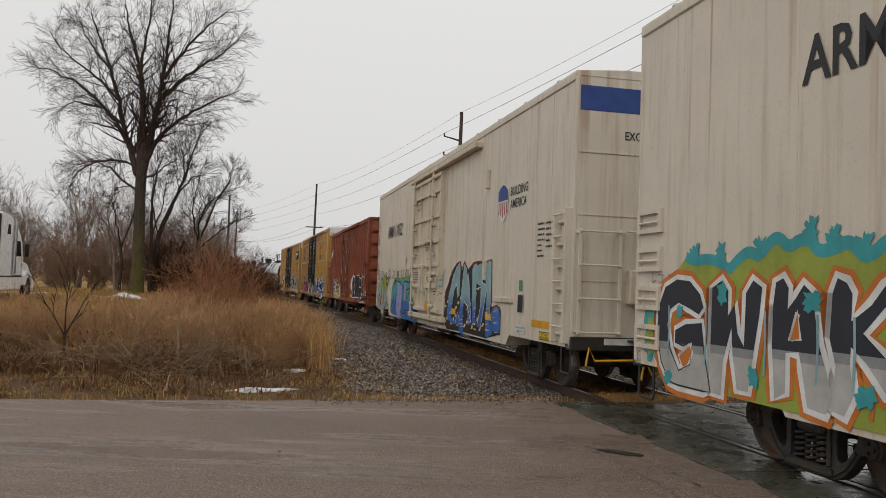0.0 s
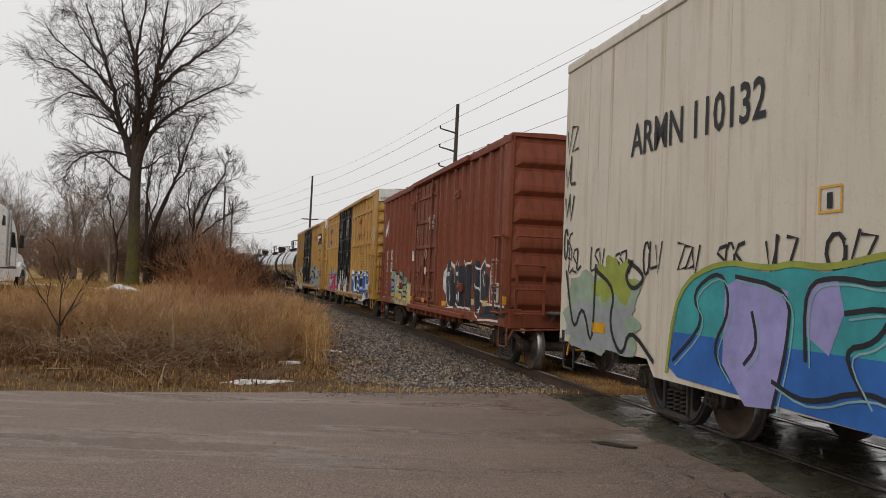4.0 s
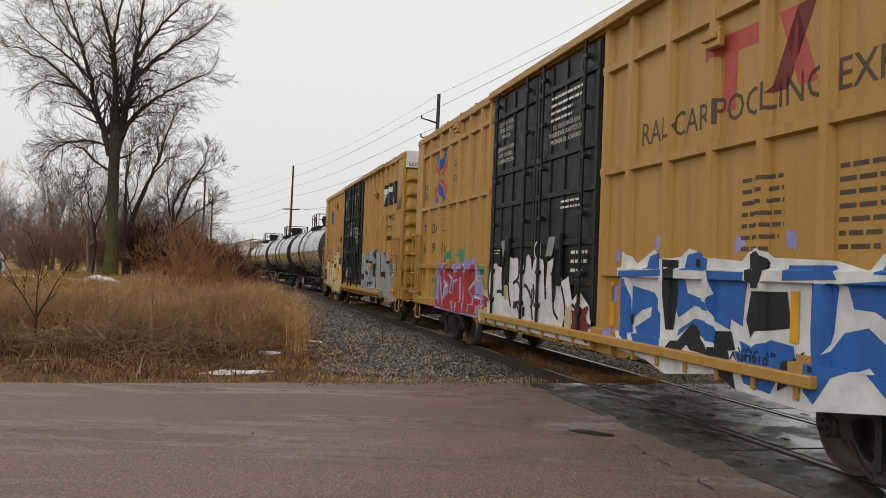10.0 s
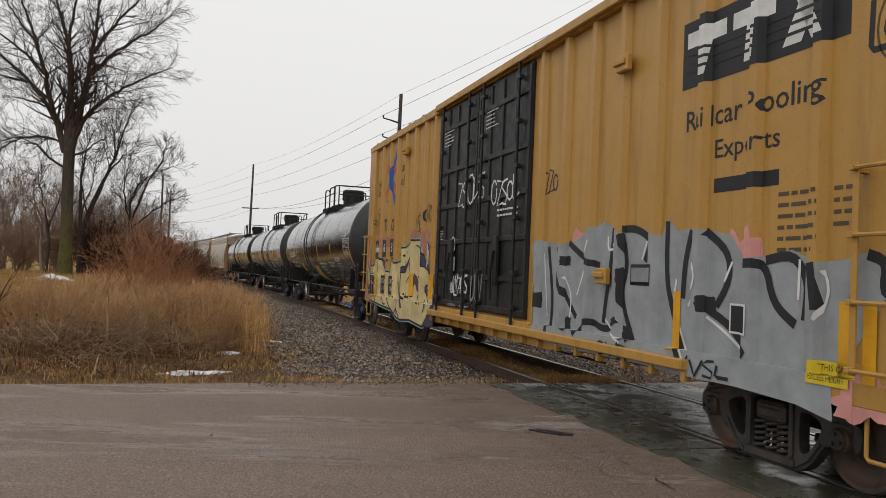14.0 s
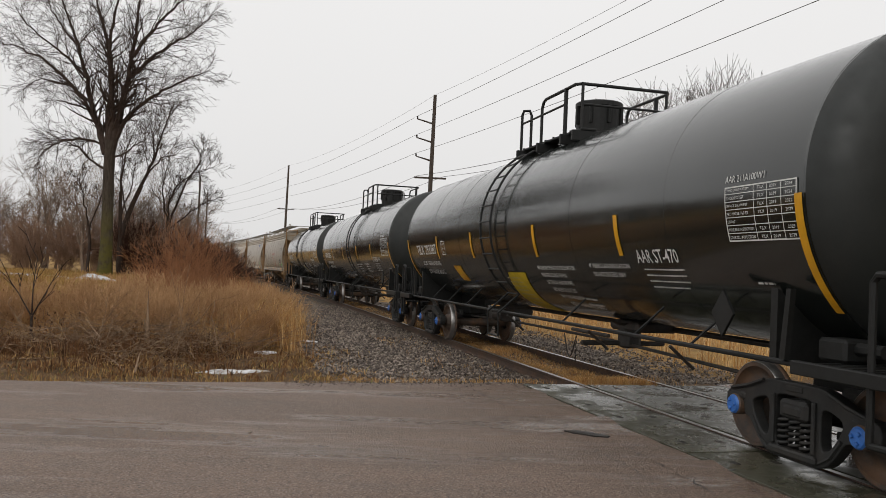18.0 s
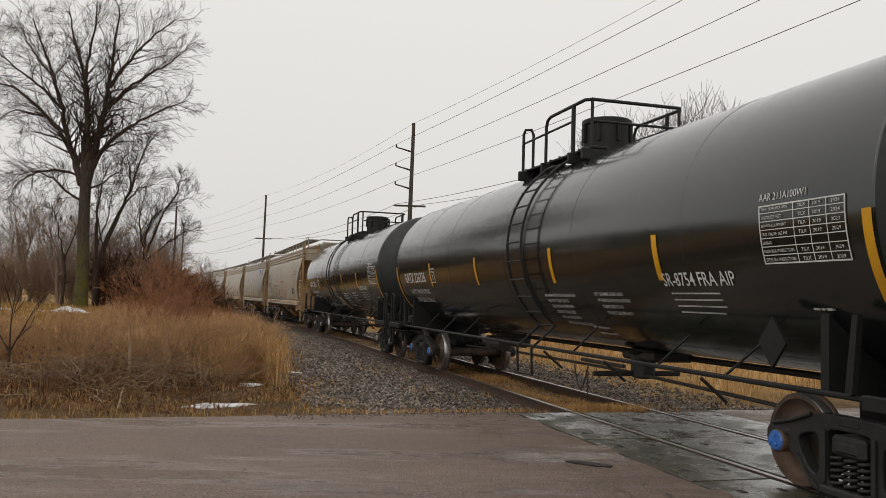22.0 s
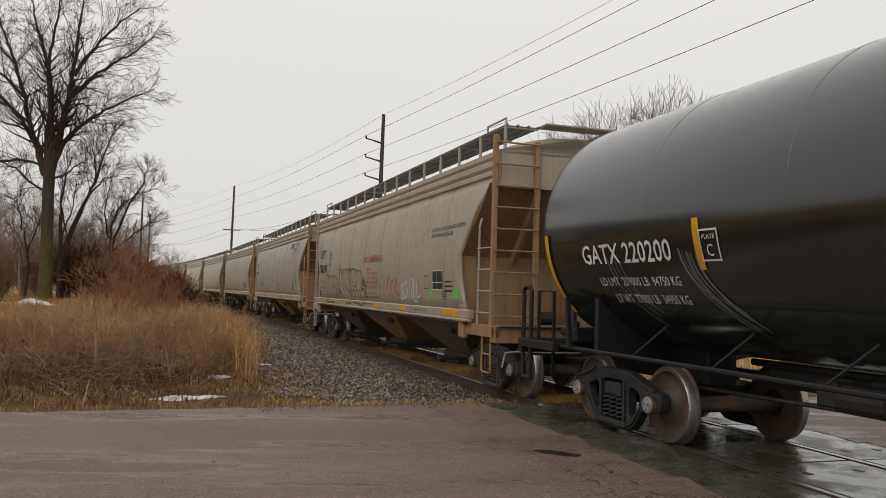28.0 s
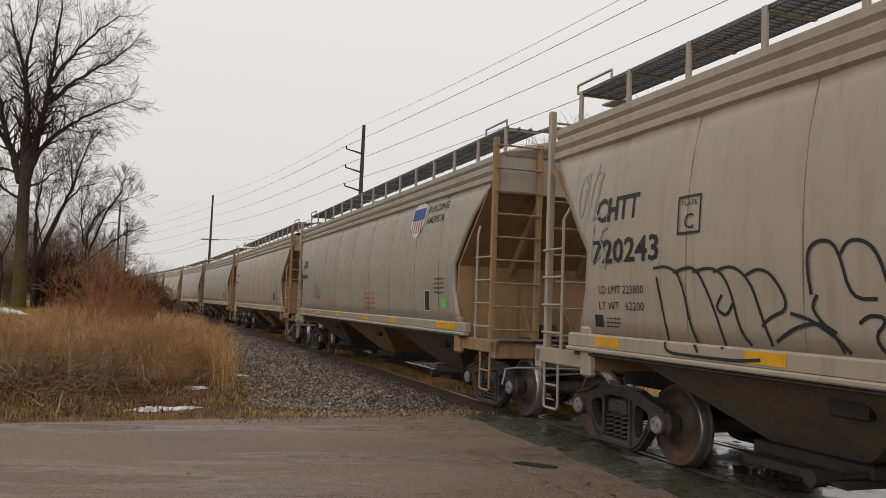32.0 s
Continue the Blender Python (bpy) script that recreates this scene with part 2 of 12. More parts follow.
def ground_material():
    m = Mat("dead_grass_and_soil", 0.95, spec=0.2)
    big, mid, fine = m.noise(0.22, 5, 0.6), m.noise(2.2, 6, 0.7), m.noise(35, 6, 0.75)
    c = m.ramp(mid, (0.30, (0.095, 0.054, 0.026)), (0.48, (0.30, 0.180, 0.068)), (0.62, (0.46, 0.295, 0.112)), (0.78, (0.26, 0.19, 0.065)))
    c = m.mix(m.grey(big, 0.40, 0.62), c, col(0.38, 0.235, 0.085))
    c = m.mix(m.math("MULTIPLY", m.grey(fine, 0.45, 0.75), 0.55), c, col(0.06, 0.038, 0.02))
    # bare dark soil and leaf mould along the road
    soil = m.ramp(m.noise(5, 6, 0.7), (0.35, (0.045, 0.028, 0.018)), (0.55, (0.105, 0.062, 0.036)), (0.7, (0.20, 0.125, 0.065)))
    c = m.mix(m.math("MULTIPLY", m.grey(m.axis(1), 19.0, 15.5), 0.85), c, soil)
    m.color(c)
    m.bump(m.math("ADD", fine, mid), 0.9, 0.06)
    return m.mat


def road_material():
    m = Mat("wet_asphalt", 0.4, spec=0.5)
    big, mid, grit = m.noise(0.35, 5, 0.6, stretch=(0.55, 1.6, 1)), m.noise(1.6, 6, 0.65, stretch=(0.7, 1.5, 1)), m.noise(46, 6, 0.8)
    stone, pit = m.voronoi(70, "F1", "Color"), m.voronoi(38, "F1", "Distance")
    c = m.ramp(big, (0.30, (0.108, 0.070, 0.049)), (0.52, (0.152, 0.100, 0.072)), (0.75, (0.185, 0.127, 0.096)))
    c = m.mix(m.math("MULTIPLY", m.grey(mid, 0.45, 0.7), 0.45), c, col(0.095, 0.074, 0.060))
    # crushed aggregate showing in the worn surface
    c = m.mix(m.math("MULTIPLY", m.grey(stone, 0.62, 0.95), 0.60), c, col(0.34, 0.27, 0.215))
    c = m.mix(m.math("MULTIPLY", m.grey(stone, 0.38, 0.10), 0.70), c, col(0.028, 0.021, 0.017))
    c = m.mix(m.math("MULTIPLY", m.grey(grit, 0.54, 0.70), 0.5), c, col(0.25, 0.20, 0.165))
    c = m.mix(m.math("MULTIPLY", m.grey(m.noise(9, 6, 0.75), 0.56, 0.72), 0.55), c, col(0.050, 0.037, 0.029))
    m.color(c)
    wet = m.math("MULTIPLY", m.grey(m.noise(0.55, 7, 0.66, stretch=(0.35, 1.5, 1)), 0.50, 0.62), 0.52)
    m.rough(m.math("SUBTRACT", m.grey(grit, 0.3, 0.7, 0.55, 0.75), wet))
    m.bump(m.math("ADD", m.math("ADD", grit, m.math("MULTIPLY", pit, 1.2)), m.math("MULTIPLY", m.noise(24, 6, 0.8), 0.7)), 0.75, 0.012)
    return m.mat


def panel_material():
    m = Mat("wet_concrete", 0.2, spec=0.6)
    mid, fine = m.noise(2.2, 7, 0.7), m.noise(60, 4, 0.6)
    c = m.ramp(mid, (0.28, (0.034, 0.035, 0.023)), (0.5, (0.060, 0.058, 0.038)), (0.72, (0.105, 0.098, 0.070)))
    c = m.mix(m.math("MULTIPLY", m.grey(fine, 0.5, 0.8), 0.5), c, col(0.04, 0.037, 0.027))
    m.color(c)
    m.rough(m.grey(m.noise(1.3, 6, 0.65), 0.40, 0.60, 0.06, 0.48))
    m.bump(m.math("ADD", mid, m.math("MULTIPLY", fine, 0.25)), 0.14, 0.010)
    return m.mat


def stone_material(name, lo, mid, hi):
    m = Mat(name, 0.75, spec=0.35)
    c = m.ramp(m.island(), (0.0, lo), (0.5, mid), (1.0, hi))
    m.color(m.mix(m.math("MULTIPLY", m.grey(m.noise(40, 4), 0.4, 0.7), 0.4), c, col(*[0.5 * k for k in lo])))
    m.bump(m.noise(90, 4), 0.3, 0.004)
    return m.mat


def blade_material(name, *stops, rough=0.8):
    m = Mat(name, rough, spec=0.25)
    c = m.ramp(m.island(), *stops)
    c = m.mix(m.math("MULTIPLY", m.grey(m.noise(1.5, 5, 0.65, space="Object"), 0.42, 0.60), 0.68), c, col(0.19, 0.090, 0.038))
    m.color(c)
    # thin dry blades let part of the light through
    thin, both = m.n.new("ShaderNodeBsdfTranslucent"), m.n.new("ShaderNodeMixShader")
    both.inputs[0].default_value = 0.45
    m.l.new(c, thin.inputs["Color"])
    m.l.new(m.b.outputs[0], both.inputs[1])
    m.l.new(thin.outputs[0], both.inputs[2])
    m.l.new(both.outputs[0], m.n["Material Output"].inputs["Surface"])
    return m.mat


def bark_material(name, lo, hi, moss=0.0):
    m = Mat(name, 0.95, spec=0.15)
    c = m.ramp(m.noise(9, 6, 0.7, stretch=(1, 1, 0.25)), (0.3, lo), (0.7, hi))
    if moss:
        up = m.axis(2)
        k = m.math("MULTIPLY", m.grey(up, 5.5, 1.0), m.grey(m.noise(1.6, 5), 0.30, 0.55))
        c = m.mix(m.math("MULTIPLY", k, moss), c, col(0.088, 0.078, 0.020))
    m.color(c)
    m.bump(m.noise(14, 6, 0.7, stretch=(1, 1, 0.2)), 0.8, 0.05)
    return m.mat


def snow_material():
    m = Mat("old_snow", 0.7, spec=0.3)
    m.color(m.ramp(m.noise(6, 6, 0.7), (0.36, (0.24, 0.21, 0.18)), (0.5, (0.50, 0.49, 0.48)), (0.66, (0.70, 0.70, 0.72))))
    m.bump(m.noise(18, 5), 0.6, 0.03)
    return m.mat


def tank_material():
    m = Mat("black_tank_paint", 0.22, spec=0.6)
    m.b.inputs["Coat Weight"].default_value, m.b.inputs["Coat Roughness"].default_value = 0.35, 0.10
    st = m.noise(2.0, 6, 0.65, stretch=(2.2, 0.5, 0.18))
    c = m.ramp(m.noise(0.8, 5, 0.6), (0.3, (0.0075, 0.0098, 0.0090)), (0.7, (0.014, 0.0172, 0.0155)))
    c = m.mix(m.math("MULTIPLY", m.grey(st, 0.60, 0.85), 0.22), c, col(0.07, 0.066, 0.058))
    m.color(c)
    m.rough(m.grey(m.noise(2.6, 6, 0.65, stretch=(1.6, 0.6, 0.35)), 0.3, 0.72, 0.10, 0.24))
    m.bump(m.noise(0.9, 3, 0.5, stretch=(1, 1, 1.4)), 0.10, 0.03)
    return m.mat


def iron_material(name, base, rust, amount, rough=0.6):
    m = Mat(name, rough, spec=0.4)
    c = m.ramp(m.noise(7, 6, 0.7), (0.3, tuple(0.6 * k for k in base)), (0.7, tuple(1.4 * k for k in base)))
    c = m.mix(m.math("MULTIPLY", m.grey(m.noise(3.2, 7, 0.7), 0.45, 0.62), amount), c, col(*rust))
    m.color(c)
    m.bump(m.noise(30, 5), 0.35, 0.006)
    return m.mat


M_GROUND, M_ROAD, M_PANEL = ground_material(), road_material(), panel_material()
M_RAIL = iron_material("rusty_rail", (0.055, 0.035, 0.026), (0.10, 0.05, 0.026), 0.6)
M_RAILTOP = plain("worn_steel", (0.36, 0.35, 0.34), 0.32, 0.9)
M_TIE = plain("old_timber", (0.075, 0.06, 0.048), 0.9)
M_DARKIRON = iron_material("dark_iron", (0.022, 0.020, 0.018), (0.06, 0.035, 0.02), 0.35)
M_TRUCK = iron_material("truck_casting", (0.035, 0.033, 0.030), (0.085, 0.055, 0.036), 0.5)
M_TRUCKBLK = iron_material("black_truck_casting", (0.016, 0.0165, 0.016), (0.04, 0.03, 0.022), 0.3)
M_WHEEL = iron_material("wheel_steel", (0.060, 0.045, 0.036), (0.15, 0.075, 0.035), 0.6)
M_TREAD = plain("wheel_tread", (0.32, 0.31, 0.30), 0.35, 0.85)
M_RUBBER = plain("black_rubber", (0.014, 0.014, 0.014), 0.6)
M_BLUECAP = plain("blue_bearing_cap", (0.03, 0.13, 0.42), 0.45)
M_GREYCAP = plain("grey_bearing_cap", (0.22, 0.22, 0.22), 0.5)
M_BALLAST = stone_material("ballast_stone", (0.045, 0.035, 0.030), (0.135, 0.106, 0.086), (0.36, 0.30, 0.245))
M_SNOW = snow_material()

M_WHITE = paint("off_white_car_paint", (0.53, 0.48, 0.395), (0.28, 0.20, 0.115), 0.45, 0.42, 0.62, 0.12, runs=0.55)
M_WHITEDIRTY = paint("stained_white_paint", (0.50, 0.44, 0.335), (0.25, 0.16, 0.085), 0.5, 0.5, 0.75, 0.9, runs=0.85)
M_RED = paint("oxide_red_car_paint", (0.175, 0.044, 0.0185), (0.040, 0.015, 0.010), 0.55, 0.65, 0.75, 0.35, 0.22)
M_REDDOOR = paint("faded_oxide_red_paint", (0.175, 0.052, 0.026), (0.040, 0.019, 0.013), 0.55, 0.85, 0.85, 0.85, 0.25)
M_YEL = paint("yellow_tan_car_paint", (0.375, 0.203, 0.040), (0.12, 0.062, 0.020), 0.42, 0.45, 0.60, 0.12)
M_YELEND = paint("yellow_end_paint", (0.33, 0.180, 0.024), (0.10, 0.055, 0.014), 0.42, 0.40, 0.50, 0.0)
M_BLACKDOOR = paint("black_door_paint", (0.010, 0.011, 0.0115), (0.030, 0.028, 0.026), 0.42, 0.4, 0.5, 0.0, 0.25)
M_TANK = tank_material()
M_TANKHEAD = paint("dusty_tank_head", (0.011, 0.0135, 0.0125), (0.028, 0.026, 0.022), 0.52, 0.4, 0.5, 0.0)
M_TANKIRON = plain("black_steelwork", (0.013, 0.0135, 0.013), 0.5, spec=0.25)
M_TAN = paint("tan_hopper_paint", (0.305, 0.260, 0.200), (0.16, 0.120, 0.078), 0.38, 0.35, 0.5, 0.0)
M_TANGREY = paint("grey_hopper_paint", (0.285, 0.252, 0.205), (0.15, 0.12, 0.085), 0.36, 0.35, 0.5, 0.0)
M_TANDIRTY = paint("grimy_hopper_paint", (0.26, 0.155, 0.070), (0.060, 0.038, 0.021), 0.6, 0.5, 0.7, 0.5)
M_SEAM = plain("rain_stained_seam", (0.155, 0.125, 0.088), 0.6)
M_HOPPERDARK = paint("grimy_chute_paint", (0.13, 0.10, 0.070), (0.03, 0.022, 0.016), 0.6, 0.8, 0.7, 0.2)
M_GRATE = plain("galvanised_grating", (0.10, 0.10, 0.10), 0.6)
M_ROOF = plain("galvanised_roof", (0.42, 0.42, 0.42), 0.45)


def ink(name, c, rough=0.55):
    """Spray paint or sign paint: slightly uneven."""
    m = Mat(name, rough, spec=0.35)
    m.color(m.ramp(m.noise(3.5, 5, 0.6), (0.3, tuple(0.78 * k for k in c)), (0.7, tuple(min(1, 1.15 * k) for k in c))))
    return m.mat


I_BLACK, I_WHITE, I_GREY = ink("black_ink", (0.014, 0.014, 0.017)), ink("white_ink", (0.60, 0.60, 0.58)), ink("grey_ink", (0.22, 0.23, 0.23))
I_BLUE, I_SKY, I_TEAL = ink("blue_ink", (0.022, 0.11, 0.36)), ink("pale_blue_ink", (0.20, 0.34, 0.36)), ink("teal_ink", (0.035, 0.27, 0.29))
I_LIME, I_ORANGE, I_RED = ink("lime_ink", (0.25, 0.29, 0.045)), ink("orange_ink", (0.48, 0.14, 0.022)), ink("red_ink", (0.34, 0.030, 0.028))
I_PINK, I_LILAC, I_GREEN = ink("pink_ink", (0.55, 0.25, 0.22)), ink("lilac_ink", (0.27, 0.25, 0.48)), ink("green_ink", (0.045, 0.26, 0.11))
I_CREAM, I_MAROON, I_REFLECT = ink("cream_ink", (0.52, 0.42, 0.21)), ink("maroon_ink", (0.14, 0.020, 0.018)), ink("yellow_reflector", (0.60, 0.30, 0.015), 0.35)
I_CROSSBLUE, I_CROSSRED = ink("cross_blue", (0.020, 0.085, 0.33)), ink("cross_red", (0.50, 0.075, 0.04))
I_STENCILBACK, I_FADE = ink("stencil_backing", (0.36, 0.20, 0.06)), ink("thin_grey_ink", (0.36, 0.35, 0.33))
I_MAUVE = ink("mauve_ink", (0.36, 0.16, 0.10))
I_CHARCOAL = ink("charcoal_ink", (0.020, 0.023, 0.032))
I_FADING = [ink("fading_blue_ink", tuple(a + (b - a) * k / 7 for a, b in zip((0.022, 0.11, 0.36), (0.20, 0.34, 0.36)))) for k in range(1, 8)]
I_NAVY, I_YELLOW, I_BRIGHT = ink("navy_ink", (0.022, 0.055, 0.21)), ink("yellow_sign", (0.60, 0.44, 0.02), 0.45), ink("green_sticker", (0.12, 0.52, 0.08))
I_PURPLE, I_STEEL, I_PALEGREEN = ink("purple_ink", (0.050, 0.045, 0.085)), ink("silver_ink", (0.26, 0.28, 0.285)), ink("pale_green_ink", (0.24, 0.31, 0.23))
I_DARKRED, I_TRACE, I_DUST = ink("red_stencil", (0.42, 0.075, 0.06)), ink("faded_stencil", (0.075, 0.055, 0.030)), ink("road_dust", (0.20, 0.155, 0.095), 0.8)

# ---------------- the line of the track ----------------
# s runs along the track away from the crossing; s = 0 lies beside the road's far edge
STEP = 1.0
S_TAB = np.arange(-220.0, 420.0, STEP)
BEND = np.where(S_TAB < 0, 0.000307, 0.000307 + 0.000833 * np.clip(S_TAB / 60.0, 0, 1))
TURN = np.concatenate([[0], np.cumsum((BEND[1:] + BEND[:-1]) / 2 * STEP)])
TURN += 0.22424 - np.interp(0, S_TAB, TURN)
X_TAB = np.concatenate([[0], np.cumsum(-(np.sin(TURN[1:]) + np.sin(TURN[:-1])) / 2 * STEP)])
Y_TAB = np.concatenate([[0], np.cumsum((np.cos(TURN[1:]) + np.cos(TURN[:-1])) / 2 * STEP)])
X_TAB += 3.814 - np.interp(0, S_TAB, X_TAB)
Y_TAB += 12.0 - np.interp(0, S_TAB, Y_TAB)


def on_track(s, off=0.0, z=0.0):
    """A point beside the track; off is positive on the road camera's side."""
    t = np.interp(s, S_TAB, TURN)
    return Vector((np.interp(s, S_TAB, X_TAB) - off * math.cos(t), np.interp(s, S_TAB, Y_TAB) - off * math.sin(t), z))


def track_off(x, y):
    """How far a place lies to the left of the track's middle."""
    t = np.interp(y, Y_TAB, TURN)
    return (np.interp(y, Y_TAB, X_TAB) - x) * np.cos(t)


def road_edge(x):
    return 12.72 + 0.2485 * x


def smooth(a, b, x):
    t = np.clip((x - a) / (b - a), 0, 1)
    return t * t * (3 - 2 * t)


def ground_z(x, y):
    """Height of the ground: low beside the track, a gentle rise over the field."""
    x, y = np.asarray(x, float), np.asarray(y, float)
    off = track_off(x, y)
    back = y - road_edge(x)
    bumps = 0.05 * np.sin(x * 1.3 + 0.7 * y) * np.sin(y * 0.9 - 0.4 * x) + 0.03 * np.sin(2.9 * x + 1.1) * np.sin(2.3 * y)
    z = -0.10 + bumps * smooth(0.3, 2, back)
    z += (0.18 * smooth(3, 9, back) + 0.42 * smooth(14, 45, back)) * smooth(4.5, 9, off)
    z -= 0.18 * smooth(0.2, 2, back) * (1 - smooth(3.5, 6, np.abs(off)))
    z = np.where(back < 0.1, -0.09, z)
    return z


# ---------------- ground, road, track ----------------
def spaced(*runs):
    out = []
    for a, b, step in runs:
        out += list(np.arange(a, b, step))
    return np.array(out + [runs[-1][1]])


def build_ground():
    xs = spaced((-3000, -300, 300), (-300, -60, 20), (-60, -30, 2), (-30, 22, 0.4), (22, 60, 2), (60, 300, 20), (300, 3000, 300))
    ys = spaced((-3000, -300, 300), (-300, -20, 20), (-20, 8, 2), (8, 34, 0.4), (34, 120, 2), (120, 400, 20), (400, 3000, 260))
    gx, gy = np.meshgrid(xs, ys)
    gz = ground_z(gx, gy)
    v = np.stack([gx, gy, gz], -1).reshape(-1, 3).tolist()
    nx = len(xs)
    f = [(j * nx + i, j * nx + i + 1, (j + 1) * nx + i + 1, (j + 1) * nx + i) for j in range(len(ys) - 1) for i in range(nx - 1)]
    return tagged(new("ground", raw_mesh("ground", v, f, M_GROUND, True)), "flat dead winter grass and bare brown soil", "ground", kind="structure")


def build_road():
    xs = spaced((-120, -20, 5), (-20, 30, 0.5), (30, 120, 5))
    rows = np.concatenate([np.linspace(-16, -6, 4), np.arange(-5.5, -0.29, 0.4), [-0.12, 0.0]])
    v, f = [], []
    for r in rows:
        for x in xs:
            edge = 0.07 * noise.noise((x * 1.7, 3.0, 0)) + 0.05 * noise.noise((x * 5.1, 9.0, 0)) if r > -0.2 else 0
            y = road_edge(x) + r + edge
            z = 0.012 * noise.noise((x * 0.25, y * 0.25, 0)) - (0.03 if r == 0 else 0)
            v.append((x, y, z))
    nx = len(xs)
    for j in range(len(rows) - 1):
        for i in range(nx - 1):
            q = (j * nx + i, j * nx + i + 1, (j + 1) * nx + i + 1, (j + 1) * nx + i)
            cx = sum(v[k][0] for k in q) / 4
            cy = sum(v[k][1] for k in q) / 4
            if abs(track_off(cx, cy)) > 1.95:
                f.append(q)
    # ragged lips along the crossing
    for side in (1, -1):
        ss = np.arange(-45, 2.2, 0.35)
        n0 = len(v)
        for k, s in enumerate(ss):
            lip = 1.80 + 0.035 * noise.noise((s * 2.1, side * 4.0, 1))
            for o, z in ((2.75, -0.02), (2.2, 0.006), (lip, -0.004), (lip, -0.004), (lip, -0.09)):
                v.append(tuple(on_track(s, side * o, z)))
        for k in range(len(ss) - 1):
            for c in (0, 1, 3):
                a = n0 + k * 5 + c
                q = (a, a + 5, a + 6, a + 1)
                if v[a][1] < road_edge(v[a][0]) + 0.05 and v[a + 5][1] < road_edge(v[a + 5][0]) + 0.05:
                    f.append(q if side < 0 else q[::-1])
    return tagged(new("road", raw_mesh("road", v, f, M_ROAD, True)), "wet brown-grey worn asphalt road with damp sheen", "road", kind="structure")


RAIL = [(-0.037, 0.0), (-0.037, -0.032), (-0.009, -0.045), (-0.009, -0.135), (-0.07, -0.155), (-0.07, -0.17), (0.07, -0.17), (0.07, -0.155), (0.009, -0.135), (0.009, -0.045), (0.037, -0.032), (0.037, 0.0)]


def build_track():
    track = thing("railway_track", "rusty steel rails on timber sleepers in gravel", "railway track", kind="structure")
    for side in (0.755, -0.755):
        mb = MB()
        ss = np.concatenate([np.arange(-60, 120, 1.0), np.arange(120, 400, 4.0)])
        n = len(RAIL)
        vs = [on_track(s, side + a, b + 0.004) for s in ss for a, b in RAIL]
        fs = [(i * n + k, i * n + (k + 1) % n, i * n + n + (k + 1) % n, i * n + n + k) for i in range(len(ss) - 1) for k in range(n)]
        for i, q in enumerate(fs):
            mb.mi = 1 if i % n == n - 1 else 0
            mb.f.append(q), mb.m.append(mb.mi), mb.s.append(False)
        mb.v = [tuple(q) for q in vs]
        part("rail", mb, [M_RAIL, M_RAILTOP], track, "steel rail with a bright worn running surface")
    tie = mesh_of("sleeper", MB().box(-0.115, -1.3, -0.36, 0.115, 1.3, -0.168, 0.015), M_TIE)
    for i in range(150):
        s = 1.9 + i * 0.53
        q = on_track(s)
        ob = part("sleeper", tie, None, track)
        ob.matrix_basis = pose(q.x, q.y, random.uniform(-0.012, 0.0), 0, 0, math.degrees(np.interp(s, S_TAB, TURN)) + 90 + random.uniform(-1, 1))
    return track


def build_crossing():
    crossing = thing("level_crossing", "wet grey concrete crossing panels between and beside the rails", "level crossing", kind="structure")
    joints = [1.42, -1.0] + [-3.41 - 2.41 * k for k in range(14)]
    for (o0, o1, tag) in ((0.845, 1.76, "near"), (-0.655, 0.655, "mid"), (-1.76, -0.845, "far")):
        for a, b in zip(joints, joints[1:]):
            g, top = 0.02, random.uniform(-0.006, 0.002)
            c = on_track((a + b) / 2)
            yaw = math.degrees(np.interp((a + b) / 2, S_TAB, TURN))
            half = (a - b) / 2 - g
            mb = MB().box(-o1, -half, -0.16, -o0, half, top, 0.003)
            # lifting holes let into the slab, shown as small dark steel cups proud of it
            mb.mi = 1
            for sx in (0.25, 0.75):
                for sy in (-0.62, 0.62):
                    x = -(o0 + (o1 - o0) * sx)
                    mb.box(x - 0.035, sy * half - 0.06, top - 0.01, x + 0.035, sy * half + 0.06, top + 0.004, 0.004)
            ob = part("panel", mb, [M_PANEL, M_DARKIRON], crossing)
            ob.matrix_basis = pose(c.x, c.y, 0, random.uniform(-0.15, 0.15), random.uniform(-0.15, 0.15), yaw)
    mb = MB()
    for s0 in range(0, 34):
        a, b = on_track(1.4 - s0), on_track(0.4 - s0)
        for o0, o1, z in ((0.66, 0.715, -0.05), (-0.715, -0.66, -0.05), (0.795, 0.84, -0.012), (-0.84, -0.795, -0.012)):
            q = [on_track(1.4 - s0, o1, z), on_track(1.4 - s0, o0, z), on_track(0.4 - s0, o0, z), on_track(0.4 - s0, o1, z)]
            w = [p - Vector((0, 0, 0.05)) for p in q]
            mb.add(q + w, [(0, 1, 2, 3), (0, 4, 5, 1), (2, 6, 7, 3)])
    part("flangeway_filler", mb, M_RUBBER, crossing, "black rubber strip along the rails")
    return crossing

# ---------------- lettering and spray paint laid on curved or ribbed sides ----------------
GLYPHS = {}


def glyphs(body, fat=0.0):
    """The flat outline mesh of a word in the built-in font: points (a, b) and faces."""
    key = (body, fat)
    if key not in GLYPHS:
        cu = bpy.data.curves.new("lettering", "FONT")
        cu.body, cu.resolution_u, cu.offset, cu.fill_mode = body, 2, fat, "BOTH"
        ob = bpy.data.objects.new("lettering", cu)
        scene.collection.objects.link(ob)
        me = bpy.data.meshes.new_from_object(ob.evaluated_get(bpy.context.evaluated_depsgraph_get()))
        GLYPHS[key] = ([(q.co.x, q.co.y) for q in me.vertices], [tuple(p.vertices) for p in me.polygons])
        bpy.data.objects.remove(ob)
        bpy.data.curves.remove(cu)
        bpy.data.meshes.remove(me)
    return GLYPHS[key]


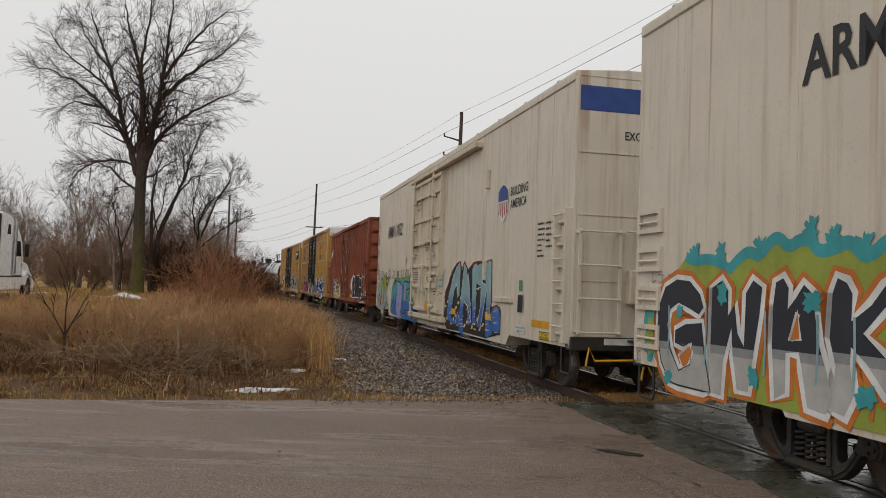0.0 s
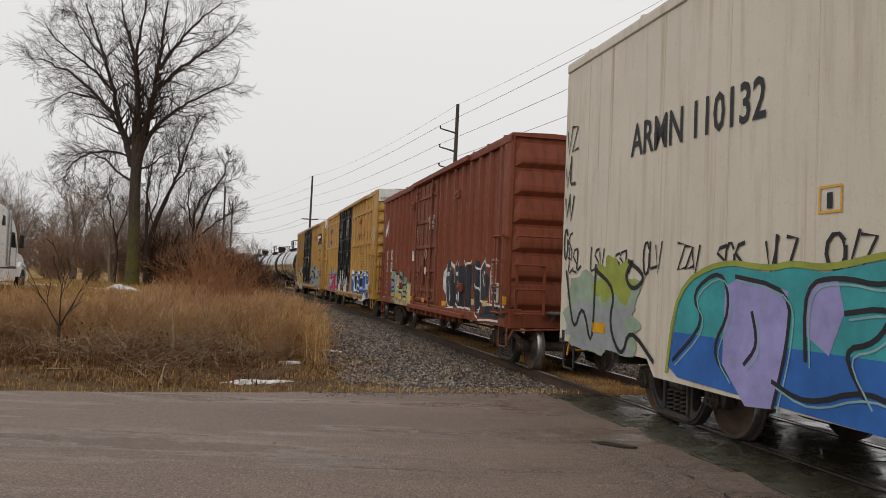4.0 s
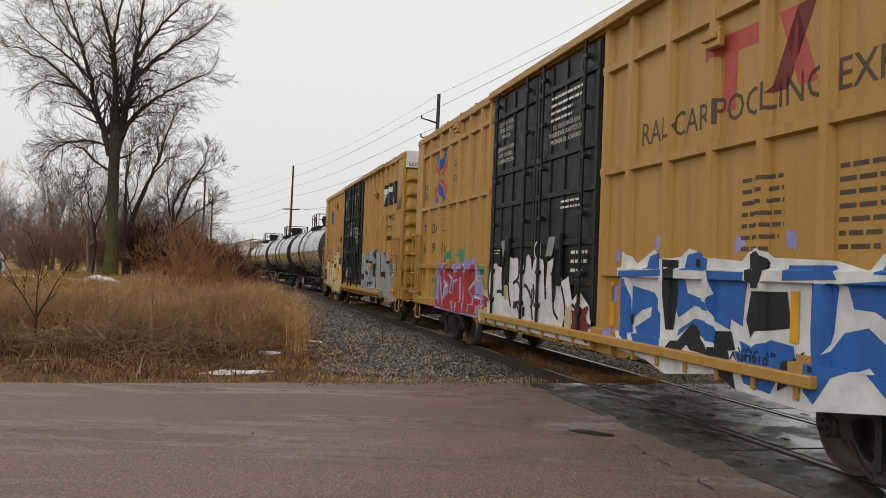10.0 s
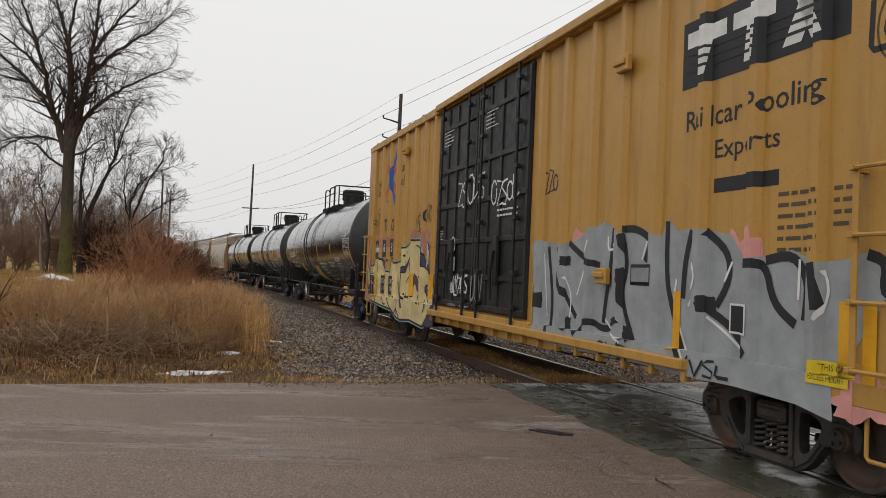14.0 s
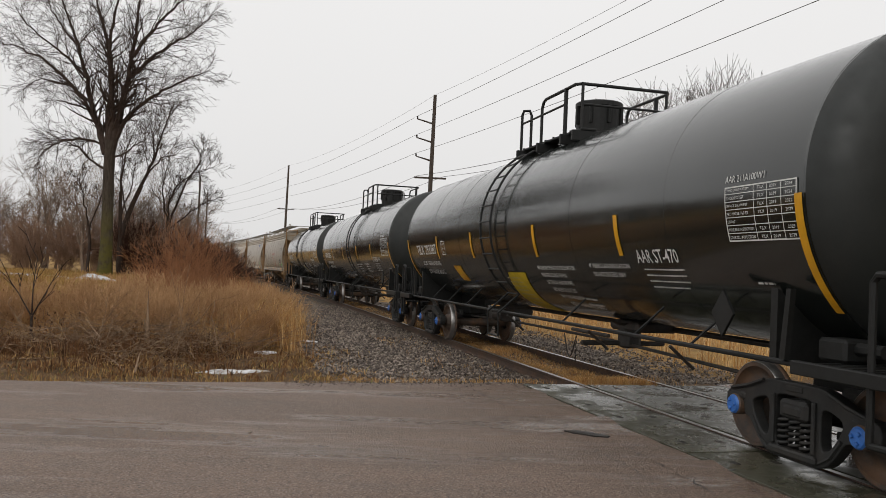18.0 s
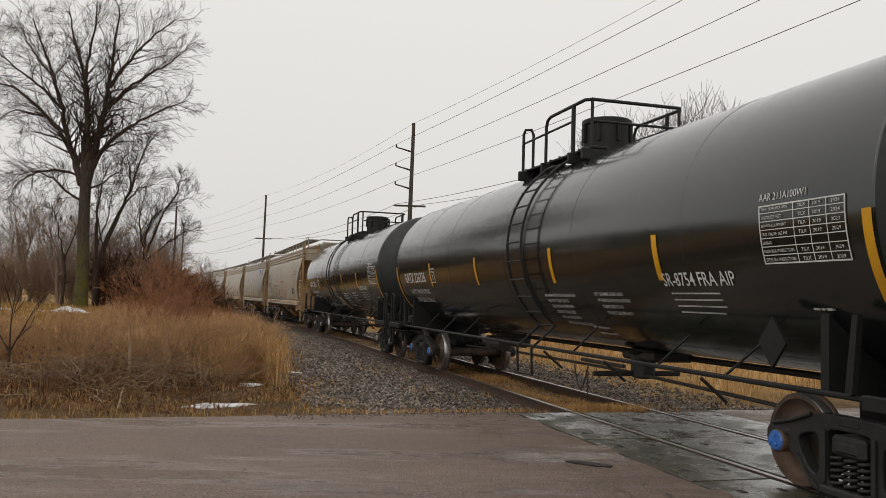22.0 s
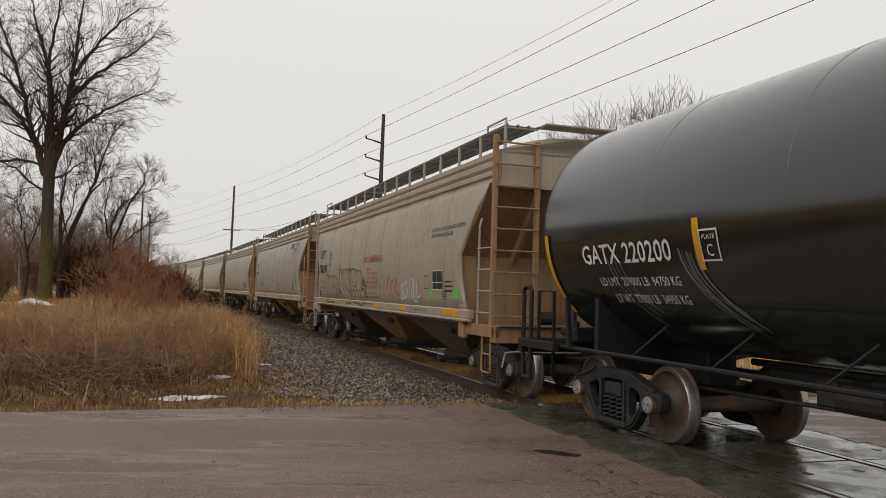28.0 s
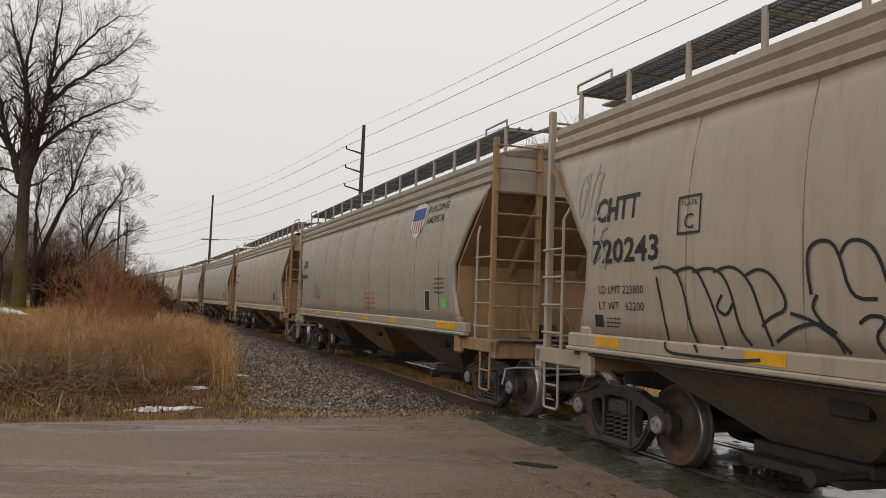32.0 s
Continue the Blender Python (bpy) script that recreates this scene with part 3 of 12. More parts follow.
class Side:
    """The outer face of a car's side: depth(x, z) gives y; xs and zs are the lines where it breaks."""

    def __init__(self, depth, xs=(), zs=()):
        self.depth, self.xs, self.zs = depth, sorted(xs), sorted(zs)


FLAT = (0, 0, 1, 1)


class Decals:
    def __init__(self, side, warp=None):
        self.side, self.lift, self.warp = side, 0.003, warp
        self.clear()

    def clear(self):
        self.mb, self.mats, self.subs, self.deep = MB(), [], [], 0

    def own(self, name, fill):
        """Fills a mesh of its own under the lettering."""
        if self.deep:
            fill()
            return
        keep = self.mb, self.mats
        self.mb, self.mats, self.deep = MB(), [], 1
        fill()
        self.subs.append((name, self.mb, self.mats))
        (self.mb, self.mats), self.deep = keep, 0

    def slot(self, mat):
        if mat not in self.mats:
            self.mats.append(mat)
        return self.mats.index(mat)

    def lay(self, pts, faces, mat, lift=0.0, bands=()):
        """Lays flat faces of (x, z) on the side; bands: (z, material) above which another colour begins."""
        bm = bmesh.new()
        if self.warp:
            pts = [(self.warp(a), b) for a, b in pts]
        vs = [bm.verts.new((a, 0, b)) for a, b in pts]
        for q in faces:
            try:
                bm.faces.new([vs[i] for i in q])
            except ValueError:
                pass
        bm.normal_update()
        if any(len(f.verts) > 4 for f in bm.faces):
            bmesh.ops.triangulate(bm, faces=bm.faces[:])
            bm.normal_update()
        xa, xb = min(p[0] for p in pts), max(p[0] for p in pts)
        za, zb = min(p[1] for p in pts), max(p[1] for p in pts)
        for x in self.side.xs:
            if xa < x < xb:
                bmesh.ops.bisect_plane(bm, geom=bm.verts[:] + bm.edges[:] + bm.faces[:], plane_co=(x, 0, 0), plane_no=(1, 0, 0), dist=1e-5)
        for z in list(self.side.zs) + [b for b, _ in bands]:
            if za < z < zb:
                bmesh.ops.bisect_plane(bm, geom=bm.verts[:] + bm.edges[:] + bm.faces[:], plane_co=(0, 0, z), plane_no=(0, 0, 1), dist=1e-5)
        bm.verts.index_update()
        n = len(self.mb.v)
        for v in bm.verts:
            self.mb.v.append((v.co.x, self.side.depth(v.co.x, v.co.z) - self.lift - lift, v.co.z))
        for f in bm.faces:
            c = f.calc_center_median()
            k = mat
            for b, other in bands:
                if c.z > b:
                    k = other
            loop = [v.index + n for v in f.verts]
            if f.normal.y > 0:
                loop.reverse()
            self.mb.f.append(tuple(loop))
            self.mb.m.append(self.slot(k))
            self.mb.s.append(False)
        bm.free()
        return self

    def word(self, body, x0, z0, x1, z1, mat, fat=0.0, lean=0.0, lift=0.0, bands=(), rise=0.0, font_fit=True):
        pts, fs = glyphs(body, fat)
        if not pts:
            return self
        a0, a1 = min(p[0] for p in pts), max(p[0] for p in pts)
        b0, b1 = min(p[1] for p in pts), max(p[1] for p in pts)
        out = []
        for a, b in pts:
            u, v = (a - a0) / (a1 - a0), (b - b0) / max(b1 - b0, 1e-6)
            out.append((x0 + u * (x1 - x0) + lean * (v - 0.5) * (z1 - z0), z0 + v * (z1 - z0) + rise * u))
        self.own("word", lambda: self.lay(out, fs, mat, lift, bands))
        return self

    def lines(self, x0, z0, x1, z1, count, mat, seed=0, gap=0.45):
        """Small print that cannot be read: rows of short bars."""
        rng, bars = random.Random(seed), []
        h = (z1 - z0) / (count + gap * (count - 1))
        for i in range(count):
            z = z1 - h * (i + 1) - h * gap * i
            x = x0
            end = x1 - (x1 - x0) * rng.choice((0, 0, 0.1, 0.3))
            while x < end:
                w = min(h * rng.uniform(1.2, 4.0), end - x)
                bars.append((x, z + 0.2 * h, x + w * 0.7, z + 0.72 * h))
                x += w * 0.7 + h * 0.45
        self.own("print_block", lambda: [self.rect(*q, mat) for q in bars])
        return self

    def rect(self, x0, z0, x1, z1, mat, lift=0.0, lean=0.0):
        d = lean * (z1 - z0)
        self.own("painted_bar", lambda: self.lay([(x0, z0), (x1, z0), (x1 + d, z1), (x0 + d, z1)], [(0, 1, 2, 3)], mat, lift))
        return self

    def outline(self, x0, z0, x1, z1, w, mat, lift=0.0):
        bars = ((x0, z0, x1, z0 + w), (x0, z1 - w, x1, z1), (x0, z0 + w, x0 + w, z1 - w), (x1 - w, z0 + w, x1, z1 - w))
        self.own("painted_frame", lambda: [self.rect(*q, mat, lift) for q in bars])
        return self

    def blob(self, x0, z0, x1, z1, mat, seed=0, rough=0.12, lobes=9, lift=0.0, bands=()):
        """A cloud of spray paint with a wavy rim."""
        rng = random.Random(seed)
        ph = [rng.uniform(0, 6.28) for _ in range(4)]
        pts, n = [], 56
        for i in range(n):
            t = 2 * math.pi * i / n
            r = 1 + rough * (math.sin(lobes * t + ph[0]) * 0.6 + 0.5 * math.sin((lobes - 4) * t + ph[1]) + 0.4 * math.sin((lobes + 6) * t + ph[2]))
            c, s = math.cos(t), math.sin(t)
            k = 1 / max(abs(c), abs(s)) ** 0.75
            pts.append(((x0 + x1) / 2 + (x1 - x0) / 2 * c * k * r * 0.88, (z0 + z1) / 2 + (z1 - z0) / 2 * s * k * r * 0.88))
        self.own("paint_patch", lambda: self.lay(pts, [tuple(range(n))], mat, lift, bands))
        return self

    def stroke(self, pts, w, mat, lift=0.0):
        """A sprayed line along points."""
        out, fs = [], []
        for i, (a, b) in enumerate(pts):
            p, q = pts[max(i - 1, 0)], pts[min(i + 1, len(pts) - 1)]
            dx, dz = q[0] - p[0], q[1] - p[1]
            l = math.hypot(dx, dz) or 1
            out += [(a - dz / l * w / 2, b + dx / l * w / 2), (a + dz / l * w / 2, b - dx / l * w / 2)]
        for i in range(len(pts) - 1):
            fs.append((2 * i, 2 * i + 1, 2 * i + 3, 2 * i + 2))
        self.own("paint_stroke", lambda: self.lay(out, fs, mat, lift))
        return self

    def rim(self, run, w, mat, lift=0.0):
        """A sprayed line round a closed outline."""
        return self.stroke(list(run) + [run[0], run[1]], w, mat, lift)

    def doodle(self, box, runs, w, mat, lift=0.0, soft=True):
        """Sprayed lines drawn in parts of a box, rounded between their points."""
        x0, z0, x1, z1 = box
        for i, run in enumerate(runs):
            pts = [(x0 + u * (x1 - x0), z0 + v * (z1 - z0)) for u, v in run]
            for _ in range(2 if soft else 0):
                mid = [((a[0] * 3 + b[0]) / 4, (a[1] * 3 + b[1]) / 4) if k else ((a[0] + b[0] * 3) / 4, (a[1] + b[1] * 3) / 4) for a, b in zip(pts, pts[1:]) for k in (1, 0)]
                pts = [pts[0]] + mid[1:-1] + [pts[-1]]
            self.stroke(pts, w, mat, lift + 0.0002 * i)
        return self

    def shape(self, box, run, mat, lift=0.0, bands=()):
        x0, z0, x1, z1 = box
        self.own("paint_patch", lambda: self.lay([(x0 + u * (x1 - x0), z0 + v * (z1 - z0)) for u, v in run], [tuple(range(len(run)))], mat, lift, bands))
        return self

    def scrawl(self, x0, z0, x1, z1, w, mat, seed=0, loops=6, lift=0.0):
        """A quick hand-sprayed tag that cannot be read."""
        self.own("sprayed_tag", lambda: self.tag(x0, z0, x1, z1, w, mat, seed, loops, lift))
        return self

    def tag(self, x0, z0, x1, z1, w, mat, seed, loops, lift):
        rng = random.Random(seed * 7 + loops)
        x, h, step = x0, z1 - z0, (x1 - x0) / loops
        for i in range(loops):
            kind = rng.choice("vlosz")
            b, t = z0 + rng.uniform(0, 0.25) * h, z1 - rng.uniform(0, 0.3) * h
            a, c = x + rng.uniform(-0.1, 0.1) * step, x + step * rng.uniform(0.8, 1.25)
            if kind == "v":
                pts = [(a, t), (a * 0.6 + c * 0.4, b), (c, t + 0.1 * h)]
            elif kind == "l":
                pts = [(a + 0.1 * step, t + 0.1 * h), (a, b + 0.1 * h), (a + 0.2 * step, b), (c, b + rng.uniform(0, 0.2) * h)]
            elif kind == "o":
                pts = [((a + c) / 2 + (c - a) * 0.5 * math.cos(q), (b + t) / 2 + (t - b) * 0.5 * math.sin(q)) for q in np.linspace(0.6, 6.6, 10)]
            elif kind == "s":
                pts = [(c, t), (a + 0.3 * step, t - 0.05 * h), (a, t - 0.3 * (t - b)), (c - 0.1 * step, b + 0.35 * (t - b)), (c - 0.2 * step, b), (a, b + 0.06 * h)]
            else:
                pts = [(a, t), (c, t - 0.05 * h), (a + 0.1 * step, b), (c + 0.2 * step, b + 0.08 * h)]
            self.stroke(pts, w * rng.uniform(0.8, 1.2), mat, lift + 0.0003 * i)
            x += step
        return self

    def piece(self, word, x0, z0, x1, z1, coats, seed=0, overlap=0.12, slant=0.25):
        """Big spray-painted letters; coats: (fatness, colour, bands) from the outside in."""
        rng = random.Random(seed)
        n = len(word)
        cell = (x1 - x0) / n
        jit = [(rng.uniform(-0.05, 0.05), rng.uniform(-0.06, 0.06), rng.uniform(-slant, slant), rng.uniform(0.9, 1.08)) for _ in word]
        def letter(i, ch):
            for k, (fat, mat, bands) in enumerate(coats):
                g = fat * (z1 - z0)
                a, b, l, s = jit[i]
                xa, xb = x0 + cell * (i - overlap / 2 + a), x0 + cell * (i + 1 + overlap / 2 + a)
                mid, half = (z0 + z1) / 2 + b * (z1 - z0), (z1 - z0) / 2 * s
                self.word(ch, xa - g * 0.8, mid - half - g, xb + g * 0.8, mid + half + g, mat, fat=0.05 + fat * 0.55, lean=l, lift=0.0025 * k + 0.0004 * (i % 2), bands=bands)

        for i, ch in enumerate(word):
            self.own("sprayed_letter", lambda: letter(i, ch))
        return self

    def made(self, name, mb, mats):
        me = bpy.data.meshes.new(name)
        me.from_pydata(mb.v, [], mb.f)
        for mat in mats:
            me.materials.append(mat)
        me.polygons.foreach_set("material_index", mb.m)
        return me

    def done(self, name, parent, label):
        subs = self.subs
        if not self.mb.v:
            if not subs:
                return None
            self.mb, self.mats = subs[0][1:]
            subs = subs[1:]
        ob = part(name, self.made(name, self.mb, self.mats), None, parent, label)
        for sub_name, mb, mats in subs:
            part(sub_name, self.made(sub_name, mb, mats), None, ob)
        self.clear()
        return ob

# ---------------- rail cars: trucks, couplers and small fittings ----------------
WHEEL_R = 0.457
SHARED = {}


def shared(key, build, mats):
    if key not in SHARED:
        SHARED[key] = mesh_of(key, build(), mats)
    return SHARED[key]


def mb_wheelset():
    mb = MB()
    mb.sm = True
    mb.lathe([(-1.02, 0.075), (-0.9, 0.085), (-0.72, 0.10), (0.72, 0.10), (0.9, 0.085), (1.02, 0.075)], 14, "y")
    for s in (-1, 1):
        prof = [(0.70, 0.17), (0.715, 0.38), (0.695, 0.43), (0.70, 0.475), (0.715, 0.482), (0.735, 0.470), (0.745, WHEEL_R)]
        mb.mi = 0
        mb.lathe([(s * a, r) for a, r in prof], 40, "y")
        mb.mi = 1
        mb.lathe([(s * 0.745, WHEEL_R), (s * 0.835, WHEEL_R - 0.004), (s * 0.848, WHEEL_R - 0.016)], 40, "y")
        mb.mi = 0
        mb.sm = False
        mb.lathe([(s * 0.848, WHEEL_R - 0.016), (s * 0.848, 0.40)], 40, "y")
        mb.sm = True
        mb.lathe([(s * 0.848, 0.40), (s * 0.80, 0.375), (s * 0.775, 0.30), (s * 0.80, 0.19), (s * 0.87, 0.17), (s * 0.875, 0.10), (s * 0.875, 0.0)], 40, "y")
        mb.sm = False
        mb.lathe([(s * 1.00, 0.11), (s * 1.10, 0.11), (s * 1.115, 0.10)], 18, "y")
        mb.mi = 2
        mb.lathe([(s * 1.115, 0.10), (s * 1.135, 0.085), (s * 1.14, 0.0)], 18, "y")
        for k in range(3):
            t = 2.094 * k
            x, z = 0.05 * math.cos(t), 0.05 * math.sin(t)
            mb.box(x - 0.016, s * 1.13, z - 0.016, x + 0.016, s * 1.158, z + 0.016, 0.004)
        mb.mi = 0
    return mb


def rounded(run, cuts=2):
    """A closed outline with its corners worn off."""
    for _ in range(cuts):
        out = []
        for (ax, az), (bx, bz) in zip(run, run[1:] + run[:1]):
            l = math.hypot(bx - ax, bz - az) or 1
            k = min(0.25, 0.05 / l)
            out += [(ax + (bx - ax) * k, az + (bz - az) * k), (bx - (bx - ax) * k, bz - (bz - az) * k)]
        run = out
    return run


def cast_plate(outlines, thick, edge):
    """A flat casting: the first outline is its rim, the others are holes; its edges are rounded."""
    cu = bpy.data.curves.new("casting", "CURVE")
    cu.dimensions, cu.fill_mode, cu.extrude, cu.bevel_depth, cu.bevel_resolution = "2D", "BOTH", thick / 2 - edge, edge, 1
    cu.offset = -edge
    for run in outlines:
        sp = cu.splines.new("POLY")
        sp.points.add(len(run) - 1)
        sp.use_cyclic_u = True
        for q, (a, b) in zip(sp.points, run):
            q.co = (a, b, 0, 1)
    ob = bpy.data.objects.new("casting", cu)
    scene.collection.objects.link(ob)
    me = bpy.data.meshes.new_from_object(ob.evaluated_get(bpy.context.evaluated_depsgraph_get()))
    v, f = [tuple(q.co) for q in me.vertices], [tuple(p.vertices) for p in me.polygons]
    bpy.data.objects.remove(ob)
    bpy.data.curves.remove(cu)
    bpy.data.meshes.remove(me)
    return v, f


def mb_side_frame():
    """A cast side frame: arched top, open windows, low spring seat and bearing pedestals."""
    half = [(0.38, 0.80), (0.62, 0.72), (0.84, 0.63), (1.05, 0.61), (1.10, 0.52), (1.07, 0.37), (1.00, 0.37), (0.98, 0.51), (0.79, 0.51), (0.77, 0.37), (0.67, 0.35), (0.56, 0.20), (0.44, 0.09), (0.30, 0.055)]
    rim = rounded([(-a, b) for a, b in half][::-1] + half, 1)
    spring = rounded([(-0.27, 0.17), (0.27, 0.17), (0.27, 0.62), (0.22, 0.67), (-0.22, 0.67), (-0.27, 0.62)])
    win = rounded([(0.37, 0.62), (0.56, 0.585), (0.66, 0.52), (0.59, 0.38), (0.47, 0.24), (0.37, 0.24)])
    v, f = cast_plate([rim, spring, win, [(-a, b) for a, b in win]], 0.13, 0.014)
    mb = MB()
    mb.add([(a, -1.0 + c, b) for a, b, c in v], f)
    y0 = -1.065
    mb.box(-0.34, y0 - 0.045, 0.085, 0.34, y0 + 0.20, 0.165, 0.02)
    for s in (-1, 1):
        mb.box(s * 0.29 - 0.025, y0 - 0.03, 0.18, s * 0.29 + 0.025, y0 + 0.01, 0.66, 0.01)
        mb.box(s * 0.885 - 0.13, y0 - 0.02, 0.52, s * 0.885 + 0.13, y0 + 0.10, 0.60, 0.02)
        mb.tube([(s * 0.45, y0 - 0.012, 0.775), (s * 0.70, y0 - 0.012, 0.685), (s * 0.98, y0 - 0.012, 0.62)], 0.020, 6)
        mb.tube([(s * 0.36, y0 - 0.008, 0.115), (s * 0.50, y0 - 0.008, 0.195), (s * 0.64, y0 - 0.008, 0.37)], 0.016, 6)
    mb.box(-0.12, y0 - 0.012, 0.715, 0.12, y0 + 0.005, 0.765, 0.006)
    return mb


def mb_springs():
    mb = MB()
    mb.sm = True
    for x, y in ((-0.16, -1.02), (0.0, -1.02), (0.16, -1.02), (-0.08, -0.88), (0.08, -0.88)):
        pts = [(x + 0.066 * math.cos(t), y + 0.066 * math.sin(t), 0.165 + 0.275 * t / (10 * math.pi)) for t in np.linspace(0, 10 * math.pi, 61)]
        mb.tube(pts, 0.0175, 5)
    return mb


def add_truck(car, x, sets, iron=None, cap=None, phase=0.0):
    iron = iron or M_TRUCK
    cap = cap or M_DARKIRON
    mb = MB().box(-0.20, -1.09, 0.445, 0.20, 1.09, 0.63, 0.03).box(-0.13, -1.11, 0.48, 0.13, 1.11, 0.58, 0.02).box(-0.30, -0.30, 0.55, 0.30, 0.30, 0.72, 0.04)
    mb.tube([(-0.6, -0.62, 0.42), (0.6, -0.62, 0.42)], 0.03, 6).tube([(-0.6, 0.62, 0.42), (0.6, 0.62, 0.42)], 0.03, 6)
    for s in (-1, 1):
        mb.box(s * 0.36 - 0.05, -0.85, 0.32, s * 0.36 + 0.05, 0.85, 0.40, 0.015)
        for y in (-0.79, 0.79):
            mb.prism([(s * 0.40, 0.30), (s * 0.46, 0.30), (s * 0.44, 0.62), (s * 0.38, 0.62)], y - 0.05, y + 0.05)
    key = "truck_bolster" + iron.name
    truck = part("truck", SHARED.setdefault(key, mesh_of("truck_bolster", mb, iron)), None, car, "cast steel two-axle truck")
    truck.matrix_basis = pose(x, 0, 0)
    frame_mesh = SHARED.setdefault("side_frame" + iron.name, None) or mesh_of("side_frame", mb_side_frame(), iron)
    SHARED["side_frame" + iron.name] = frame_mesh
    spring_mesh = SHARED.get("springs" + iron.name) or mesh_of("springs", mb_springs(), iron)
    SHARED["springs" + iron.name] = spring_mesh
    for turn in (0, 180):
        part("side_frame", frame_mesh, None, truck).matrix_basis = pose(0, 0, 0, 0, 0, turn)
        part("spring_group", spring_mesh, None, truck).matrix_basis = pose(0, 0, 0, 0, 0, turn)
    wheel_mesh = SHARED.get("wheelset" + cap.name) or mesh_of("wheelset", mb_wheelset(), [M_WHEEL, M_TREAD, cap])
    SHARED["wheelset" + cap.name] = wheel_mesh
    for s in (-1, 1):
        ob = part("wheelset", wheel_mesh, None, truck)
        rest = pose(s * 0.889, 0, WHEEL_R)
        ob.matrix_basis = rest
        sets.append((ob, rest, WHEEL_R, phase + s * 0.7))


def mb_coupler(reach):
    """Draft sill, shank and knuckle, along +x from the body's end."""
    mb = MB()
    mb.box(-1.1, -0.20, 0.70, 0.05, 0.20, 1.02, 0.02)
    mb.box(0.0, -0.08, 0.80, reach - 0.22, 0.08, 0.95, 0.02)
    mb.prism([(reach - 0.28, -0.10), (reach - 0.22, -0.19), (reach + 0.02, -0.20), (reach + 0.10, -0.09), (reach + 0.02, -0.02), (reach - 0.02, 0.09), (reach + 0.08, 0.17), (reach - 0.05, 0.20), (reach - 0.22, 0.15), (reach - 0.28, 0.10)], 0.75, 1.0, "z")
    mb.tube([(reach - 0.1, 0.32, 0.72), (reach + 0.02, 0.30, 0.42), (reach + 0.16, 0.22, 0.34)], 0.025, 6)
    return mb


def add_couplers(car, half, reach, mat=None):
    me = mesh_of("coupler", mb_coupler(reach), mat or M_DARKIRON)
    part("coupler", me, None, car).matrix_basis = pose(half, 0, 0)
    part("coupler", me, None, car).matrix_basis = pose(-half, 0, 0, 0, 0, 180)


def mb_ladder(x0, x1, z0, z1, rungs, y, off=0.10, bar=0.022, flat=True):
    """A ladder on a side that faces -y."""
    mb = MB()
    for x in (x0, x1):
        mb.box(x - 0.03, y - off - 0.012, z0, x + 0.03, y - off + 0.012, z1, 0.005) if flat else mb.tube([(x, y - off, z0), (x, y - off, z1)], bar, 8)
        for z in (z0 + 0.06, z1 - 0.06):
            mb.box(x - 0.03, y - off, z - 0.02, x + 0.03, y + 0.01, z + 0.02, 0.004)
    for i in range(rungs):
        z = z0 + 0.04 + (z1 - z0 - 0.08) * i / (rungs - 1)
        mb.tube([(x0 - 0.02, y - off - 0.035, z), (x1 + 0.02, y - off - 0.035, z)], bar * 0.8, 7)
        for x in (x0, x1):
            mb.box(x - 0.022, y - off - 0.06, z - 0.022, x + 0.022, y - off, z + 0.022, 0.005)
    return mb


def turned(mb, m):
    out = MB()
    out.v, out.f, out.m, out.s = [tuple(m @ Vector(q)) for q in mb.v], mb.f, mb.m, mb.s
    return out


def mb_step(x0, x1, y, z0, z1, r=0.018):
    """A stirrup step under a corner."""
    return MB().tube([(x0, y, z1), (x0, y, z0 + 0.03), (x0 + 0.03, y, z0), (x1 - 0.03, y, z0), (x1, y, z0 + 0.03), (x1, y, z1)], r, 7)


def ribbed_side(w, d, posts, half, slope, rails=(), rail_half=0.05):
    xs = [p + s * k for p in posts for s in (-1, 1) for k in (half, half + slope)]
    zs = [z + s * k for z, _, _ in rails for s in (-1, 1) for k in (rail_half, rail_half + 0.02)]

    def depth(x, z):
        k = max([0.0] + [min(1.0, (half + slope - abs(x - p)) / slope) for p in posts if abs(x - p) < half + slope])
        for rz, xa, xb in rails:
            if xa <= x <= xb:
                k = max(k, min(1.0, (rail_half + 0.02 - abs(z - rz)) / 0.02) * 0.9)
        return -(w + d * max(k, 0.0))

    return Side(depth, xs, zs)


def mb_end_wall(w, z0, z1, ribs, deep=0.085):
    """A pressed steel end with level ribs, facing +x at x = 0."""
    prof = [(0.0, z0)]
    pitch = (z1 - z0) / ribs
    for i in range(ribs):
        z = z0 + i * pitch
        prof += [(0.0, z + 0.05 * pitch), (deep * 0.92, z + 0.22 * pitch), (deep, z + 0.28 * pitch), (deep * 0.95, z + 0.42 * pitch), (deep * 0.35, z + 0.90 * pitch), (0.0, z + 0.96 * pitch)]
    prof.append((0.0, z1))
    mb = MB()
    n = len(prof)
    inner = w - 0.16
    vs = [(a, y * inner, z) for y in (-1, 1) for a, z in prof] + [(0, y * w, z) for y in (-1, 1) for a, z in prof]
    fs = []
    for i in range(n - 1):
        fs += [(i, n + i, n + i + 1, i + 1), (2 * n + i, i, i + 1, 2 * n + i + 1), (n + i, 3 * n + i, 3 * n + i + 1, n + i + 1)]
    mb.add(vs, fs)
    return mb


